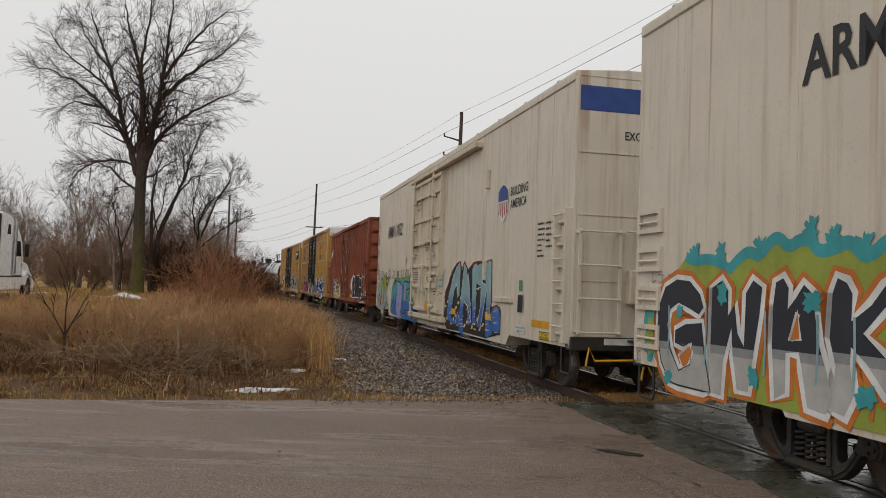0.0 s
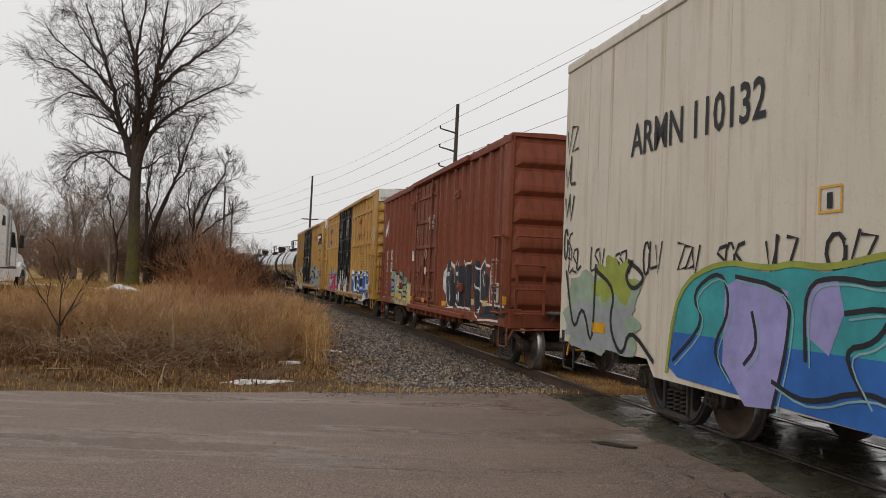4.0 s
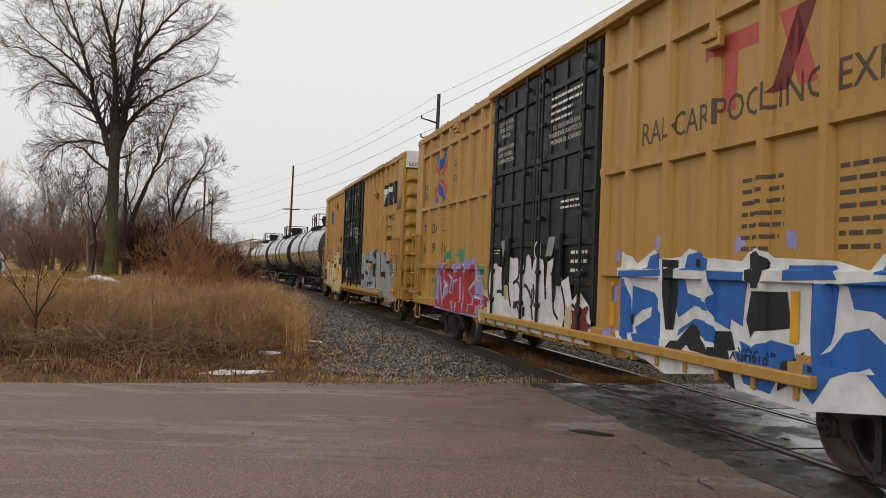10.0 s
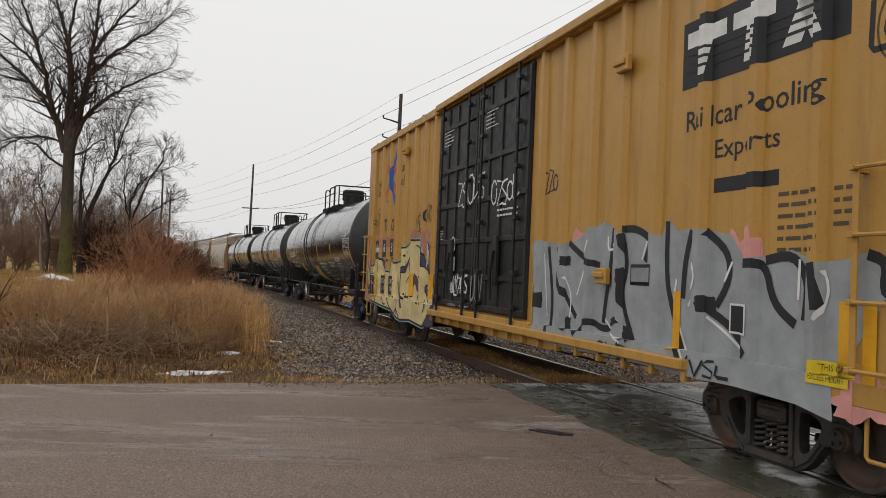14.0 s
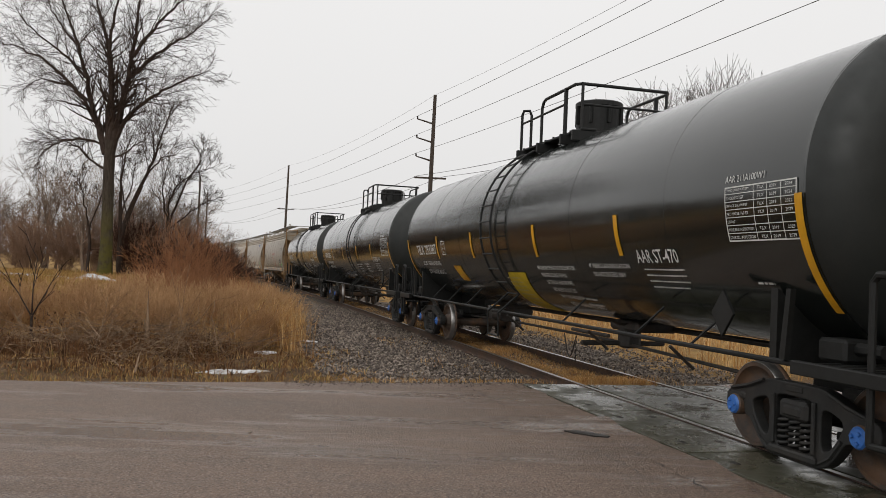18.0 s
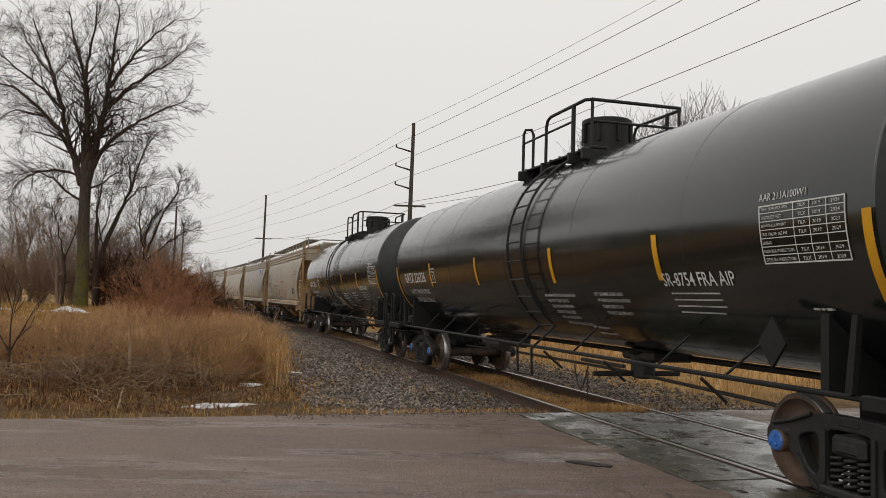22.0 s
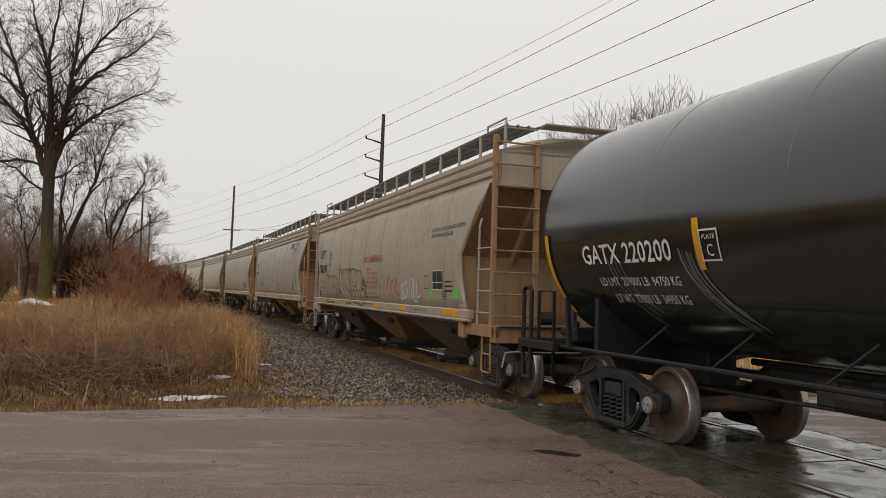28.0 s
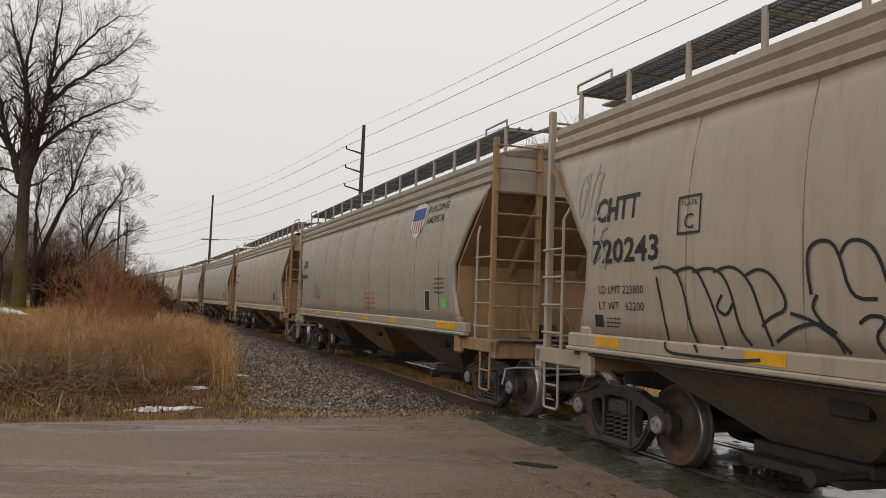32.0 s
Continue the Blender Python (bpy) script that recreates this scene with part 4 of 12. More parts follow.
def mb_roof(half, w, z0, z1, ribs, over=0.04):
    mb = MB()
    out = [(-w - over, z0), (-w - over, z0 + 0.07), (-w * 0.5, (z0 + z1) / 2 + 0.06), (0, z1), (w * 0.5, (z0 + z1) / 2 + 0.06), (w + over, z0 + 0.07), (w + over, z0)]
    mb.prism(out, -half, half, "x")
    for i in range(ribs):
        x = -half + 2 * half * (i + 0.5) / ribs
        lift = [(a, b + (0.03 if 0 < k < 6 else 0.0)) for k, (a, b) in enumerate(out)]
        mb.prism(lift, x - 0.04, x + 0.04, "x")
    return mb


def brake_wheel(car, x, y, z, mat, face=1):
    mb = MB()
    mb.tube([(x, y + 0.28 * math.cos(t), z + 0.28 * math.sin(t)) for t in np.linspace(0, 2 * math.pi, 25)], 0.015, 6, False)
    for k in range(5):
        t = 2 * math.pi * k / 5
        mb.tube([(x, y, z), (x, y + 0.28 * math.cos(t), z + 0.28 * math.sin(t))], 0.011, 5)
    mb.tube([(x - face * 0.25, y, z), (x + face * 0.03, y, z)], 0.04, 8)
    part("brake_wheel", mb, mat, car)


# ---------------- ribbed box cars ----------------
def box_car(name, label, group, spec):
    """A box car with outside posts. spec holds its sizes along the car in metres from its middle."""
    hl, w, d, z0, z1, zr = spec["half"], 1.475, 0.075, 0.92, spec["eave"], spec["roof"]
    paint_m, end_m, door_m = spec["paint"], spec["end_paint"], spec["door_paint"]
    xa, xb = spec["door"]
    back = spec.get("back", hl)
    reach_of = {1: hl, -1: back}
    car = thing(name, label, "freight car", group)
    part("body", MB().box(-back + 0.06, -w, z0, hl - 0.06, w, z1, 0.01), paint_m, car)
    part("roof", mb_roof((hl + back) / 2, w, z1 - 0.02, zr, spec["roof_ribs"]), [M_ROOF if spec.get("white_roof") else paint_m], car).matrix_basis = pose((hl - back) / 2, 0, 0)
    for s in (-1, 1):
        part("top_chord", MB().box(-back, s * w, z1 - 0.14, hl, s * (w + d + 0.015), z1 + 0.01, 0.012), paint_m, car)
        sill = part("side_sill", MB().box(-back, s * (w - 0.02), 0.84, hl, s * (w + d + 0.01), z0 + 0.11, 0.012), paint_m, car)
        part("sill_skirt", MB().prism([(xa - 1.4, 0.86), (xa - 0.9, 0.70), (xb + 0.9, 0.70), (xb + 1.4, 0.86)], s * (w - 0.03), s * (w + 0.03)), paint_m, sill)
    posts = spec["posts"]
    half, slope = spec.get("post_half", 0.05), 0.035
    post = MB().prism([(-half - slope, -w), (-half, -w - d), (half, -w - d), (half + slope, -w)], z0 + 0.10, z1 - 0.10, "z")
    post_mesh = mesh_of("side_post", post, paint_m)
    for p in posts:
        part("side_post", post_mesh, None, car).matrix_basis = pose(p, 0, 0)
        part("side_post", post_mesh, None, car).matrix_basis = pose(p, 0, 0, 0, 0, 180)
    for z, x0, x1 in spec.get("rails", ()):
        for turn in (0, 180):
            rail = MB().prism([(-w, z - 0.07), (-w - d * 0.9, z - 0.05), (-w - d * 0.9, z + 0.05), (-w, z + 0.07)], x0, x1, "x")
            part("side_rail", rail, paint_m, car).matrix_basis = pose(0, 0, 0, 0, 0, turn)
    for x in (-1, 1):
        for y in (-1, 1):
            part("corner_post", MB().box(x * (reach_of[x] - spec["corner"]), y * (w - 0.02), z0, x * reach_of[x], y * (w + d), z1, 0.015), paint_m, car)
    end_mesh = mesh_of("end_wall", mb_end_wall(w, z0 + 0.25, z1 - spec.get("band", 0.1), spec["end_ribs"]), end_m)
    part("end_wall", end_mesh, None, car).matrix_basis = pose(hl - 0.055, 0, 0)
    part("end_wall", end_mesh, None, car).matrix_basis = pose(-back + 0.055, 0, 0, 0, 0, 180)
    if spec.get("band"):
        for s in (-1, 1):
            part("height_band", MB().box(s * (reach_of[s] - 0.05), -w + 0.01, z1 - 0.42, s * (reach_of[s] + 0.012), w - 0.01, z1 + 0.08, 0.01), I_WHITE, car, "white band across the top of the end")
    # doors
    leaves = spec["leaves"]
    for k, (da, db) in enumerate(leaves):
        mb = MB()
        mb.box(da + 0.02, -w - 0.045, z0 + 0.14, db - 0.02, -w + 0.01, z1 - 0.16, 0.008)
        door = part("door", mb, door_m, car, spec["door_label"])
        for z in spec["door_bars"]:
            part("door_bar", MB().box(da + 0.03, -w - 0.085, z - 0.045, db - 0.03, -w - 0.03, z + 0.045, 0.01), door_m, door)
        n = max(2, round((db - da) / 0.55))
        for i in range(n + 1):
            x = da + 0.06 + (db - da - 0.12) * i / n
            part("door_stile", MB().box(x - 0.035, -w - 0.075, z0 + 0.18, x + 0.035, -w - 0.03, z1 - 0.2, 0.008), door_m, door)
        for f in (0.16, 0.84):
            rods = MB()
            x = da + (db - da) * f
            rods.tube([(x, -w - 0.125, z0 - 0.02), (x, -w - 0.125, z1 - 0.08)], 0.024, 8)
            for z in (z0 + 0.3, 1.75, 2.6, 3.4, 4.1, z1 - 0.35):
                rods.box(x - 0.07, -w - 0.15, z - 0.035, x + 0.07, -w - 0.07, z + 0.035, 0.01)
            part("locking_rod", rods, door_m, door)
        handle = MB()
        x = da + (db - da) * 0.5
        handle.box(x - 0.10, -w - 0.14, 1.55, x + 0.10, -w - 0.07, 2.35, 0.015).tube([(x - 0.03, -w - 0.16, 1.3), (x - 0.03, -w - 0.18, 1.7), (x + 0.02, -w - 0.16, 2.1)], 0.02, 7)
        part("door_handle", handle, door_m, door)
    tr = MB()
    ta, tb = spec["track"]
    part("upper_track", MB().box(ta, -w - 0.16, z1 - 0.12, tb, -w - 0.02, z1 + 0.01, 0.012), paint_m, car)
    tr.box(ta, -w - 0.17, z0 - 0.08, tb, -w - 0.02, z0 + 0.03, 0.012)
    for i in range(int((tb - ta) / 0.6) + 1):
        x = ta + 0.1 + i * 0.6
        tr.box(x - 0.03, -w - 0.12, z0 - 0.2, x + 0.03, -w - 0.02, z0 - 0.05, 0.008)
    part("door_track", tr, spec.get("track_paint", paint_m), car)
    for x, z in spec.get("stops", ()):
        st = MB()
        st.box(x - 0.13, -w - d - 0.07, z - 0.10, x + 0.13, -w - d + 0.01, z + 0.10, 0.015).box(x - 0.16, -w - d - 0.10, z - 0.02, x + 0.10, -w - d - 0.05, z + 0.05, 0.01)
        part("door_stop", st, paint_m, car)
    for x0, x1, z, h in spec.get("boards", ()):
        part("placard_board", MB().box(x0, -w - d - 0.02, z, x1, -w - d + 0.01, z + h, 0.008), paint_m, car)
    # ladders, steps and end gear
    la, lb = spec["ladder"]
    for s in (1, -1):
        e = reach_of[s]
        x0, x1 = (la, lb) if s > 0 else (hl - back - lb, hl - back - la)
        part("ladder", mb_ladder(x0, x1, 1.08, 2.66, 4, -w - d + 0.01), paint_m, car)
        part("sill_step", mb_step(x0 + 0.02, x1 - 0.02, -w - 0.03, 0.46, 0.86), paint_m, car)
        m = pose(s * e, 0, 0, 0, 0, 90 if s > 0 else -90)
        y0, y1 = (-1.40, -0.84) if s > 0 else (0.84, 1.40)
        part("end_ladder", turned(mb_ladder(y0, y1, 1.08, 2.10, 3, -0.10), m), paint_m, car)
        grab = MB().tube([(s * (e + 0.08), -1.4, 2.56), (s * (e + 0.16), -1.38, 2.62), (s * (e + 0.16), 1.2, 2.62), (s * (e + 0.08), 1.22, 2.56)], 0.018, 7)
        part("grab_iron", grab, paint_m, car)
        plat = MB().box(s * (e + 0.05), -0.75, 1.13, s * (e + 0.36), 1.1, 1.17, 0.008)
        for k in range(7):
            plat.box(s * (e + 0.07), -0.7 + 0.28 * k, 1.165, s * (e + 0.34), -0.66 + 0.28 * k, 1.185)
        for y in (-0.6, 0.9):
            plat.prism([(s * e, 0.95), (s * e, 1.13), (s * (e + 0.33), 1.13)], y - 0.02, y + 0.02)
        part("crossover_platform", plat, M_GRATE, car, "galvanised steel step across the end")
        sill = MB().box(s * (e - 0.25), -w, 0.84, s * (e + 0.04), w, 1.17, 0.015).box(s * (e - 0.02), -w - 0.02, 0.82, s * (e + 0.06), -w + 0.25, 1.20, 0.015)
        part("end_sill", sill, paint_m, car)
        lever = MB().tube([(s * (e + 0.12), -1.5, 0.62), (s * (e + 0.12), -1.42, 0.80), (s * (e + 0.14), -1.3, 0.80), (s * (e + 0.42), -0.25, 0.86), (s * (e + 0.42), 0.1, 0.92)], 0.017, 7)
        part("uncoupling_lever", lever, paint_m, car)
    if spec.get("brake"):
        brake_wheel(car, spec["brake"] * (reach_of[spec["brake"]] + 0.32), 0.55, 2.2, M_DARKIRON, spec["brake"])
    under = MB().box(-hl, -0.18, 0.66, hl, 0.18, 1.0, 0.02)
    for i in range(9):
        x = -hl + 1.2 + i * (2 * hl - 2.4) / 8
        under.box(x - 0.06, -1.4, 0.78, x + 0.06, 1.4, 0.95, 0.01)
    under.tube([(-2.2, 0.6, 0.66), (-0.9, 0.6, 0.66)], 0.19, 12).box(0.4, -0.9, 0.55, 0.9, -0.4, 0.85, 0.03)
    under.tube([(-6, -0.5, 0.60), (6, -0.5, 0.60)], 0.02, 6).tube([(-4.5, -0.9, 0.62), (3.5, -0.9, 0.58)], 0.016, 6)
    part("underframe", under, M_DARKIRON, car)
    add_couplers(car, hl, spec["reach"], M_DARKIRON)
    sets = []
    for x in spec["trucks"]:
        add_truck(car, x, sets, phase=x)
    side = ribbed_side(w, d, posts, half, slope, spec.get("rails", ()))
    inner = side.depth

    def depth(x, z):
        if x > hl - spec["corner"] or x < spec["corner"] - back:
            return -(w + d)
        if z < z0 + 0.115:
            return min(inner(x, z), -(w + d + 0.01))
        for da, db in leaves:
            if da <= x <= db:
                return -(w + 0.088)
        return inner(x, z)

    side.depth = depth
    side.xs = sorted(side.xs + [x + e for da, db in leaves for x in (da, db) for e in (-0.002, 0.002)] + [k * (reach_of[k] - spec["corner"]) + e for k in (-1, 1) for e in (-0.002, 0.002)])
    side.zs = sorted(side.zs + [z0 + 0.114, z0 + 0.116])
    return car, sets, side


def end_print(car, x, w, rows, mat, seed):
    """Small stencils on the ribbed end that faces the front."""
    flat = Side(lambda a, b: -(x + 0.012))
    dec = Decals(flat)
    for a0, b0, a1, b1, n in rows:
        dec.lines(a0, b0, a1, b1, n, mat, seed + int(10 * b0))
    ob = dec.done("end_lettering", car, "small stencilled data on the end")
    ob.matrix_basis = pose(0, 0, 0, 0, 0, 90)
    return ob


def slogan_cross(d, x, z, a, b):
    """A cross of blue bars edged with red arrows."""
    box = (x, z, x + a, z + b)
    for sx in (-1, 1):
        for sy in (-1, 1):
            d.shape(box, [(sx * u, sy * v) for u, v in ((0.0, 0.25), (0.12, 0.54), (0.56, 1.04), (0.64, 0.88), (0.88, 0.84), (0.30, 0.40), (0.16, 0.0), (0.0, 0.0))], I_CROSSBLUE, 0.001)
            d.shape(box, [(sx * u, sy * v) for u, v in ((0.22, 0.06), (0.33, 0.36), (1.0, 0.72), (1.02, 0.24), (0.86, 0.34))], I_CROSSRED)
    return d


def yellow_car_one():
    """The older yellow car: posts, three level rails, blue and red spray paint."""
    spec = dict(half=9.27, eave=5.17, roof=5.30, roof_ribs=16, paint=M_YEL, end_paint=M_YELEND, door_paint=M_BLACKDOOR, door=(-2.62, 2.12),
                posts=[8.28, 7.42, 6.56, 5.70, 4.84, 3.94, 3.0, 2.3, -2.85, -3.45, -4.29, -5.13, -5.97, -6.83, -7.86],
                rails=[(4.50, 2.2, 8.35), (3.12, 2.2, 8.45), (1.78, 2.3, 8.5), (4.68, -8.9, -2.75), (3.29, -8.9, -2.75), (1.81, -8.9, -2.75)],
                corner=0.62, end_ribs=8, band=0.42, leaves=[(-2.62, -0.26), (-0.26, 2.12)], door_bars=[4.62, 3.55, 2.95, 2.2, 1.62, 1.14],
                door_label="black steel plug door with locking rods", track=(-2.75, 6.6), track_paint=M_YEL, stops=[(4.95, 4.22), (-5.2, 4.9), (-5.55, 1.86)],
                boards=[(8.2, 8.42, 1.02, 0.35)], ladder=(8.58, 9.13), reach=0.93, trucks=(7.05, -6.95), brake=-1)
    car, sets, side = box_car("box_car", "yellow tall box car with black double doors and blue spray paint", "train cars", spec)
    d = Decals(side)
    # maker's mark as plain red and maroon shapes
    d.rect(4.62, 4.05, 5.55, 4.25, I_DARKRED), d.rect(4.98, 3.45, 5.2, 4.05, I_DARKRED)
    d.rect(5.75, 3.50, 6.0, 4.24, I_MAROON, lean=0.5), d.rect(6.15, 3.50, 6.4, 4.24, I_DARKRED, lean=-0.4)
    d.word("RAILCAR POOLING EXPERTS", 3.25, 3.34, 8.10, 3.62, I_TRACE, fat=0.004)
    d.lines(5.35, 2.0, 6.0, 2.75, 7, I_TRACE, 3), d.lines(6.7, 2.0, 7.4, 2.75, 7, I_TRACE, 4)
    # slogan and numbers at the far end
    slogan_cross(d, -6.92, 3.96, 0.60, 0.64)
    d.word("next", -8.62, 3.78, -8.12, 3.97, I_TRACE, fat=0.01, lean=0.2), d.word("load", -8.62, 3.52, -8.12, 3.76, I_TRACE, fat=0.01, lean=0.2)
    d.word("any", -5.72, 4.02, -5.22, 4.26, I_TRACE, fat=0.01, lean=0.2), d.word("road", -5.78, 3.76, -5.2, 3.98, I_TRACE, fat=0.01, lean=0.2)
    d.word("TB", -8.56, 2.62, -8.0, 2.88, I_BLACK, fat=0.01, lean=0.15), d.word("OX", -7.7, 2.62, -7.05, 2.88, I_BLACK, fat=0.01, lean=0.15)
    d.word("63", -8.52, 2.14, -8.0, 2.40, I_BLACK, fat=0.01, lean=0.1), d.word("91", -7.62, 2.14, -7.08, 2.40, I_BLACK, fat=0.01, lean=0.1), d.word("16", -6.62, 2.14, -6.12, 2.40, I_BLACK, fat=0.01, lean=0.1)
    d.word("LD LMT", -8.45, 1.60, -8.0, 1.70, I_BLACK), d.word("205200", -7.55, 1.60, -7.1, 1.70, I_BLACK), d.word("LT WT", -8.45, 1.42, -8.05, 1.52, I_BLACK), d.word("80800", -7.5, 1.42, -7.1, 1.52, I_BLACK)
    d.outline(-6.55, 2.65, -6.2, 2.95, 0.025, I_TRACE)
    d.rect(-8.65, 1.15, -8.5, 1.72, I_REFLECT), d.rect(-8.55, 0.98, -7.95, 1.16, I_YELLOW, 0.002), d.word("THIS CAR", -8.42, 1.085, -8.08, 1.135, I_BLACK, lift=0.004), d.word("EXCESS HEIGHT", -8.5, 1.01, -8.0, 1.06, I_BLACK, lift=0.004)
    d.rect(2.50, 1.02, 2.62, 1.66, I_REFLECT), d.rect(8.1, 1.02, 8.25, 1.70, I_REFLECT), d.rect(-3.1, 1.02, -2.95, 1.62, I_REFLECT)
    # door print
    for x0, x1, seed in ((-2.25, -1.35, 1), (0.25, 1.75, 2)):
        for k, row in enumerate((("CLOSE THIS DOOR", "BEFORE CLOSING", "MAIN DOOR", "", "CIERRE ESTA PUERTA", "ANTES DE CERRAR", "LA PUERTA PRINCIPAL") if x0 < 0 else ("", "", "", "", "EL SEGURO EN", "PUERTAS ANTES DE", "MOVER EL CARRO"))):
            mid, wide = (x0 + x1) / 2, 0.026 * len(row) * (1 if x0 < 0 else 1.6)
            d.word(row, mid - wide, 4.42 - 0.115 * k, mid + wide, 4.49 - 0.115 * k, I_WHITE)
        if x0 > 0:
            d.lines(x0 + 0.15, 4.08, x1 - 0.15, 4.50, 4, I_WHITE, seed)
    d.lines(0.9, 2.7, 1.75, 2.85, 2, I_WHITE, 5), d.lines(-2.3, 2.05, -1.9, 2.15, 2, I_WHITE, 6), d.lines(1.35, 1.75, 1.95, 2.1, 3, I_WHITE, 8)
    d.stroke([(0.0 + 0.14 * math.cos(t), 2.10 + 0.14 * math.sin(t)) for t in np.linspace(0, 6.28, 17)], 0.03, I_WHITE), d.rect(-0.03, 2.02, 0.03, 2.18, I_WHITE)
    d.rect(0.35, 2.0, 0.62, 2.3, I_GREY, lean=0.4), d.rect(-1.75, 2.0, -1.5, 2.3, I_GREY, lean=-0.4)
    d.done("lettering", car, "dark stencilled lettering and yellow reflectors")
    # sprayed pieces
    g = Decals(side)
    for k, (x, z, r) in enumerate(((8.12, 1.33, 0.10), (8.30, 1.40, 0.09), (8.31, 1.61, 0.08), (6.11, 2.11, 0.09), (5.33, 2.09, 0.09), (2.62, 1.5, 0.12), (2.7, 2.0, 0.08), (3.75, 2.14, 0.10), (8.45, 1.1, 0.10), (2.6, 0.95, 0.14))):
        g.blob(x - r, z - r, x + r, z + r, I_LILAC, k, 0.2, 6)
    g.rect(8.38, 1.18, 8.56, 1.68, I_REFLECT, 0.003)
    for run in [[(2.86, 1.61), (2.79, 1.87), (2.98, 2.05), (3.22, 1.89), (3.64, 2.06), (3.87, 1.94), (4.23, 1.97), (4.41, 2.06), (4.89, 1.95), (5.38, 1.92), (5.49, 2.01), (5.71, 2.04), (5.87, 1.95), (6.69, 1.92), (7.06, 1.84), (7.19, 1.97), (7.4, 2.01), (7.6, 1.93), (7.68, 1.79), (7.83, 1.89), (8.01, 1.95), (8.16, 1.9), (8.22, 1.81), (8.22, 1.63), (8.15, 1.47), (7.96, 1.4), (7.9, 1.32), (7.97, 1.19), (8.15, 1.05), (8.2, 0.9), (8.14, 0.82), (7.41, 0.77), (6.46, 0.64), (6.01, 0.65), (5.43, 0.68), (5.11, 0.78), (4.09, 0.65), (3.64, 0.76), (2.93, 0.81), (2.78, 1.17)]]:
        g.shape(FLAT, run, I_WHITE, 0.002)
    for run in [[(2.84, 1.8), (3.92, 1.82), (3.92, 1.75), (2.85, 1.71)], [(3.13, 1.62), (3.68, 1.55), (3.96, 1.31), (3.96, 0.85), (3.42, 0.82), (3.22, 1.11), (3.6, 1.26), (3.63, 1.38), (3.38, 1.33), (3.13, 1.19)], [(2.85, 1.7), (3.04, 1.7), (3.2, 0.89), (2.96, 0.99)], [(3.47, 1.83), (3.54, 1.98), (3.74, 2.02), (3.89, 1.94), (3.9, 1.82)], [(4.32, 1.82), (4.38, 1.99), (4.6, 2.02), (4.89, 1.94), (4.87, 1.82)], [(4.12, 1.72), (4.35, 1.72), (4.41, 1.57), (4.86, 1.49), (4.9, 1.4), (4.55, 1.44), (4.23, 1.29), (4.15, 1.4)], [(4.87, 1.82), (5.5, 1.81), (5.46, 1.63), (5.42, 1.28), (5.23, 1.34), (5.21, 1.23), (4.94, 1.3), (4.86, 1.51), (4.92, 1.58)]]:
        g.shape(FLAT, run, I_BLUE, 0.005)
    for run in [[(4.24, 1.16), (4.56, 1.3), (4.87, 1.3), (5.05, 1.11), (5.09, 0.99), (4.82, 1.13), (4.53, 1.25), (4.21, 1.08)], [(5.37, 1.14), (5.63, 1.09), (5.86, 1.19), (6.18, 1.16), (6.2, 1.06), (5.98, 0.71), (5.58, 0.75)], [(6.09, 1.88), (6.69, 1.88), (6.77, 1.76), (6.08, 1.74)], [(6.4, 1.72), (6.73, 1.73), (6.68, 1.32), (6.61, 1.13), (6.8, 1.33), (7.06, 1.39), (7.39, 1.18), (7.64, 1.16), (7.62, 0.91), (7.4, 0.84), (7.08, 1.08), (6.75, 0.96), (6.55, 0.71), (6.42, 0.8), (6.39, 1.31)], [(7.17, 1.81), (7.25, 1.94), (7.43, 1.97), (7.59, 1.9), (7.65, 1.8)]]:
        g.shape(FLAT, run, I_BLUE, 0.005)
    for run in [[(6.82, 1.73), (7.59, 1.78), (7.56, 1.6), (7.52, 1.41), (7.33, 1.42), (7.12, 1.52), (6.9, 1.53)], [(7.67, 1.32), (7.81, 1.36), (7.88, 1.23), (8.08, 1.06), (8.16, 0.85), (7.58, 0.81), (7.69, 1.04)]]:
        g.shape(FLAT, run, I_BLUE, 0.005)
    for run in [[(3.97, 1.94), (4.2, 1.93), (4.2, 1.48), (4.13, 1.15), (4.01, 1.14)], [(5.51, 1.99), (5.71, 2.01), (5.83, 1.9), (5.73, 1.66), (5.53, 1.66)], [(5.55, 1.63), (6.08, 1.64), (6.15, 1.32), (5.72, 1.26), (5.58, 1.12), (5.48, 1.35)], [(4.53, 1.26), (4.82, 1.1), (5, 0.95), (4.62, 0.97), (4.55, 1.02), (4.27, 0.84), (4.03, 0.9)], [(4.96, 1.2), (5.24, 1.22), (5.46, 0.67), (5.14, 0.78), (4.93, 0.92)], [(7.84, 1.78), (8.05, 1.88), (8.18, 1.85), (8.19, 1.73), (8.17, 1.57), (8.03, 1.49), (7.9, 1.56), (7.81, 1.61)], [(6.12, 1.01), (6.32, 1.13), (6.28, 0.85), (6.08, 0.75)]]:
        g.shape(FLAT, run, I_BLACK, 0.008)
    for k, (x, z, a, b) in enumerate(((7.82, 1.06, 0.15, 0.16), (8.06, 0.99, 0.07, 0.08), (7.95, 0.84, 0.06, 0.06), (7.68, 0.84, 0.06, 0.05), (4.6, 1.9, 0.05, 0.05), (3.15, 1.2, 0.04, 0.07), (6.5, 1.0, 0.03, 0.03))):
        g.blob(x - a, z - b, x + a, z + b, I_BLACK, k, 0.05, 6, 0.009)
    g.rect(6.13, 1.19, 6.25, 1.65, I_REFLECT, 0.012), g.word("XGH61B", 5.35, 0.96, 5.95, 1.08, I_BLACK, fat=0.01, lift=0.012)
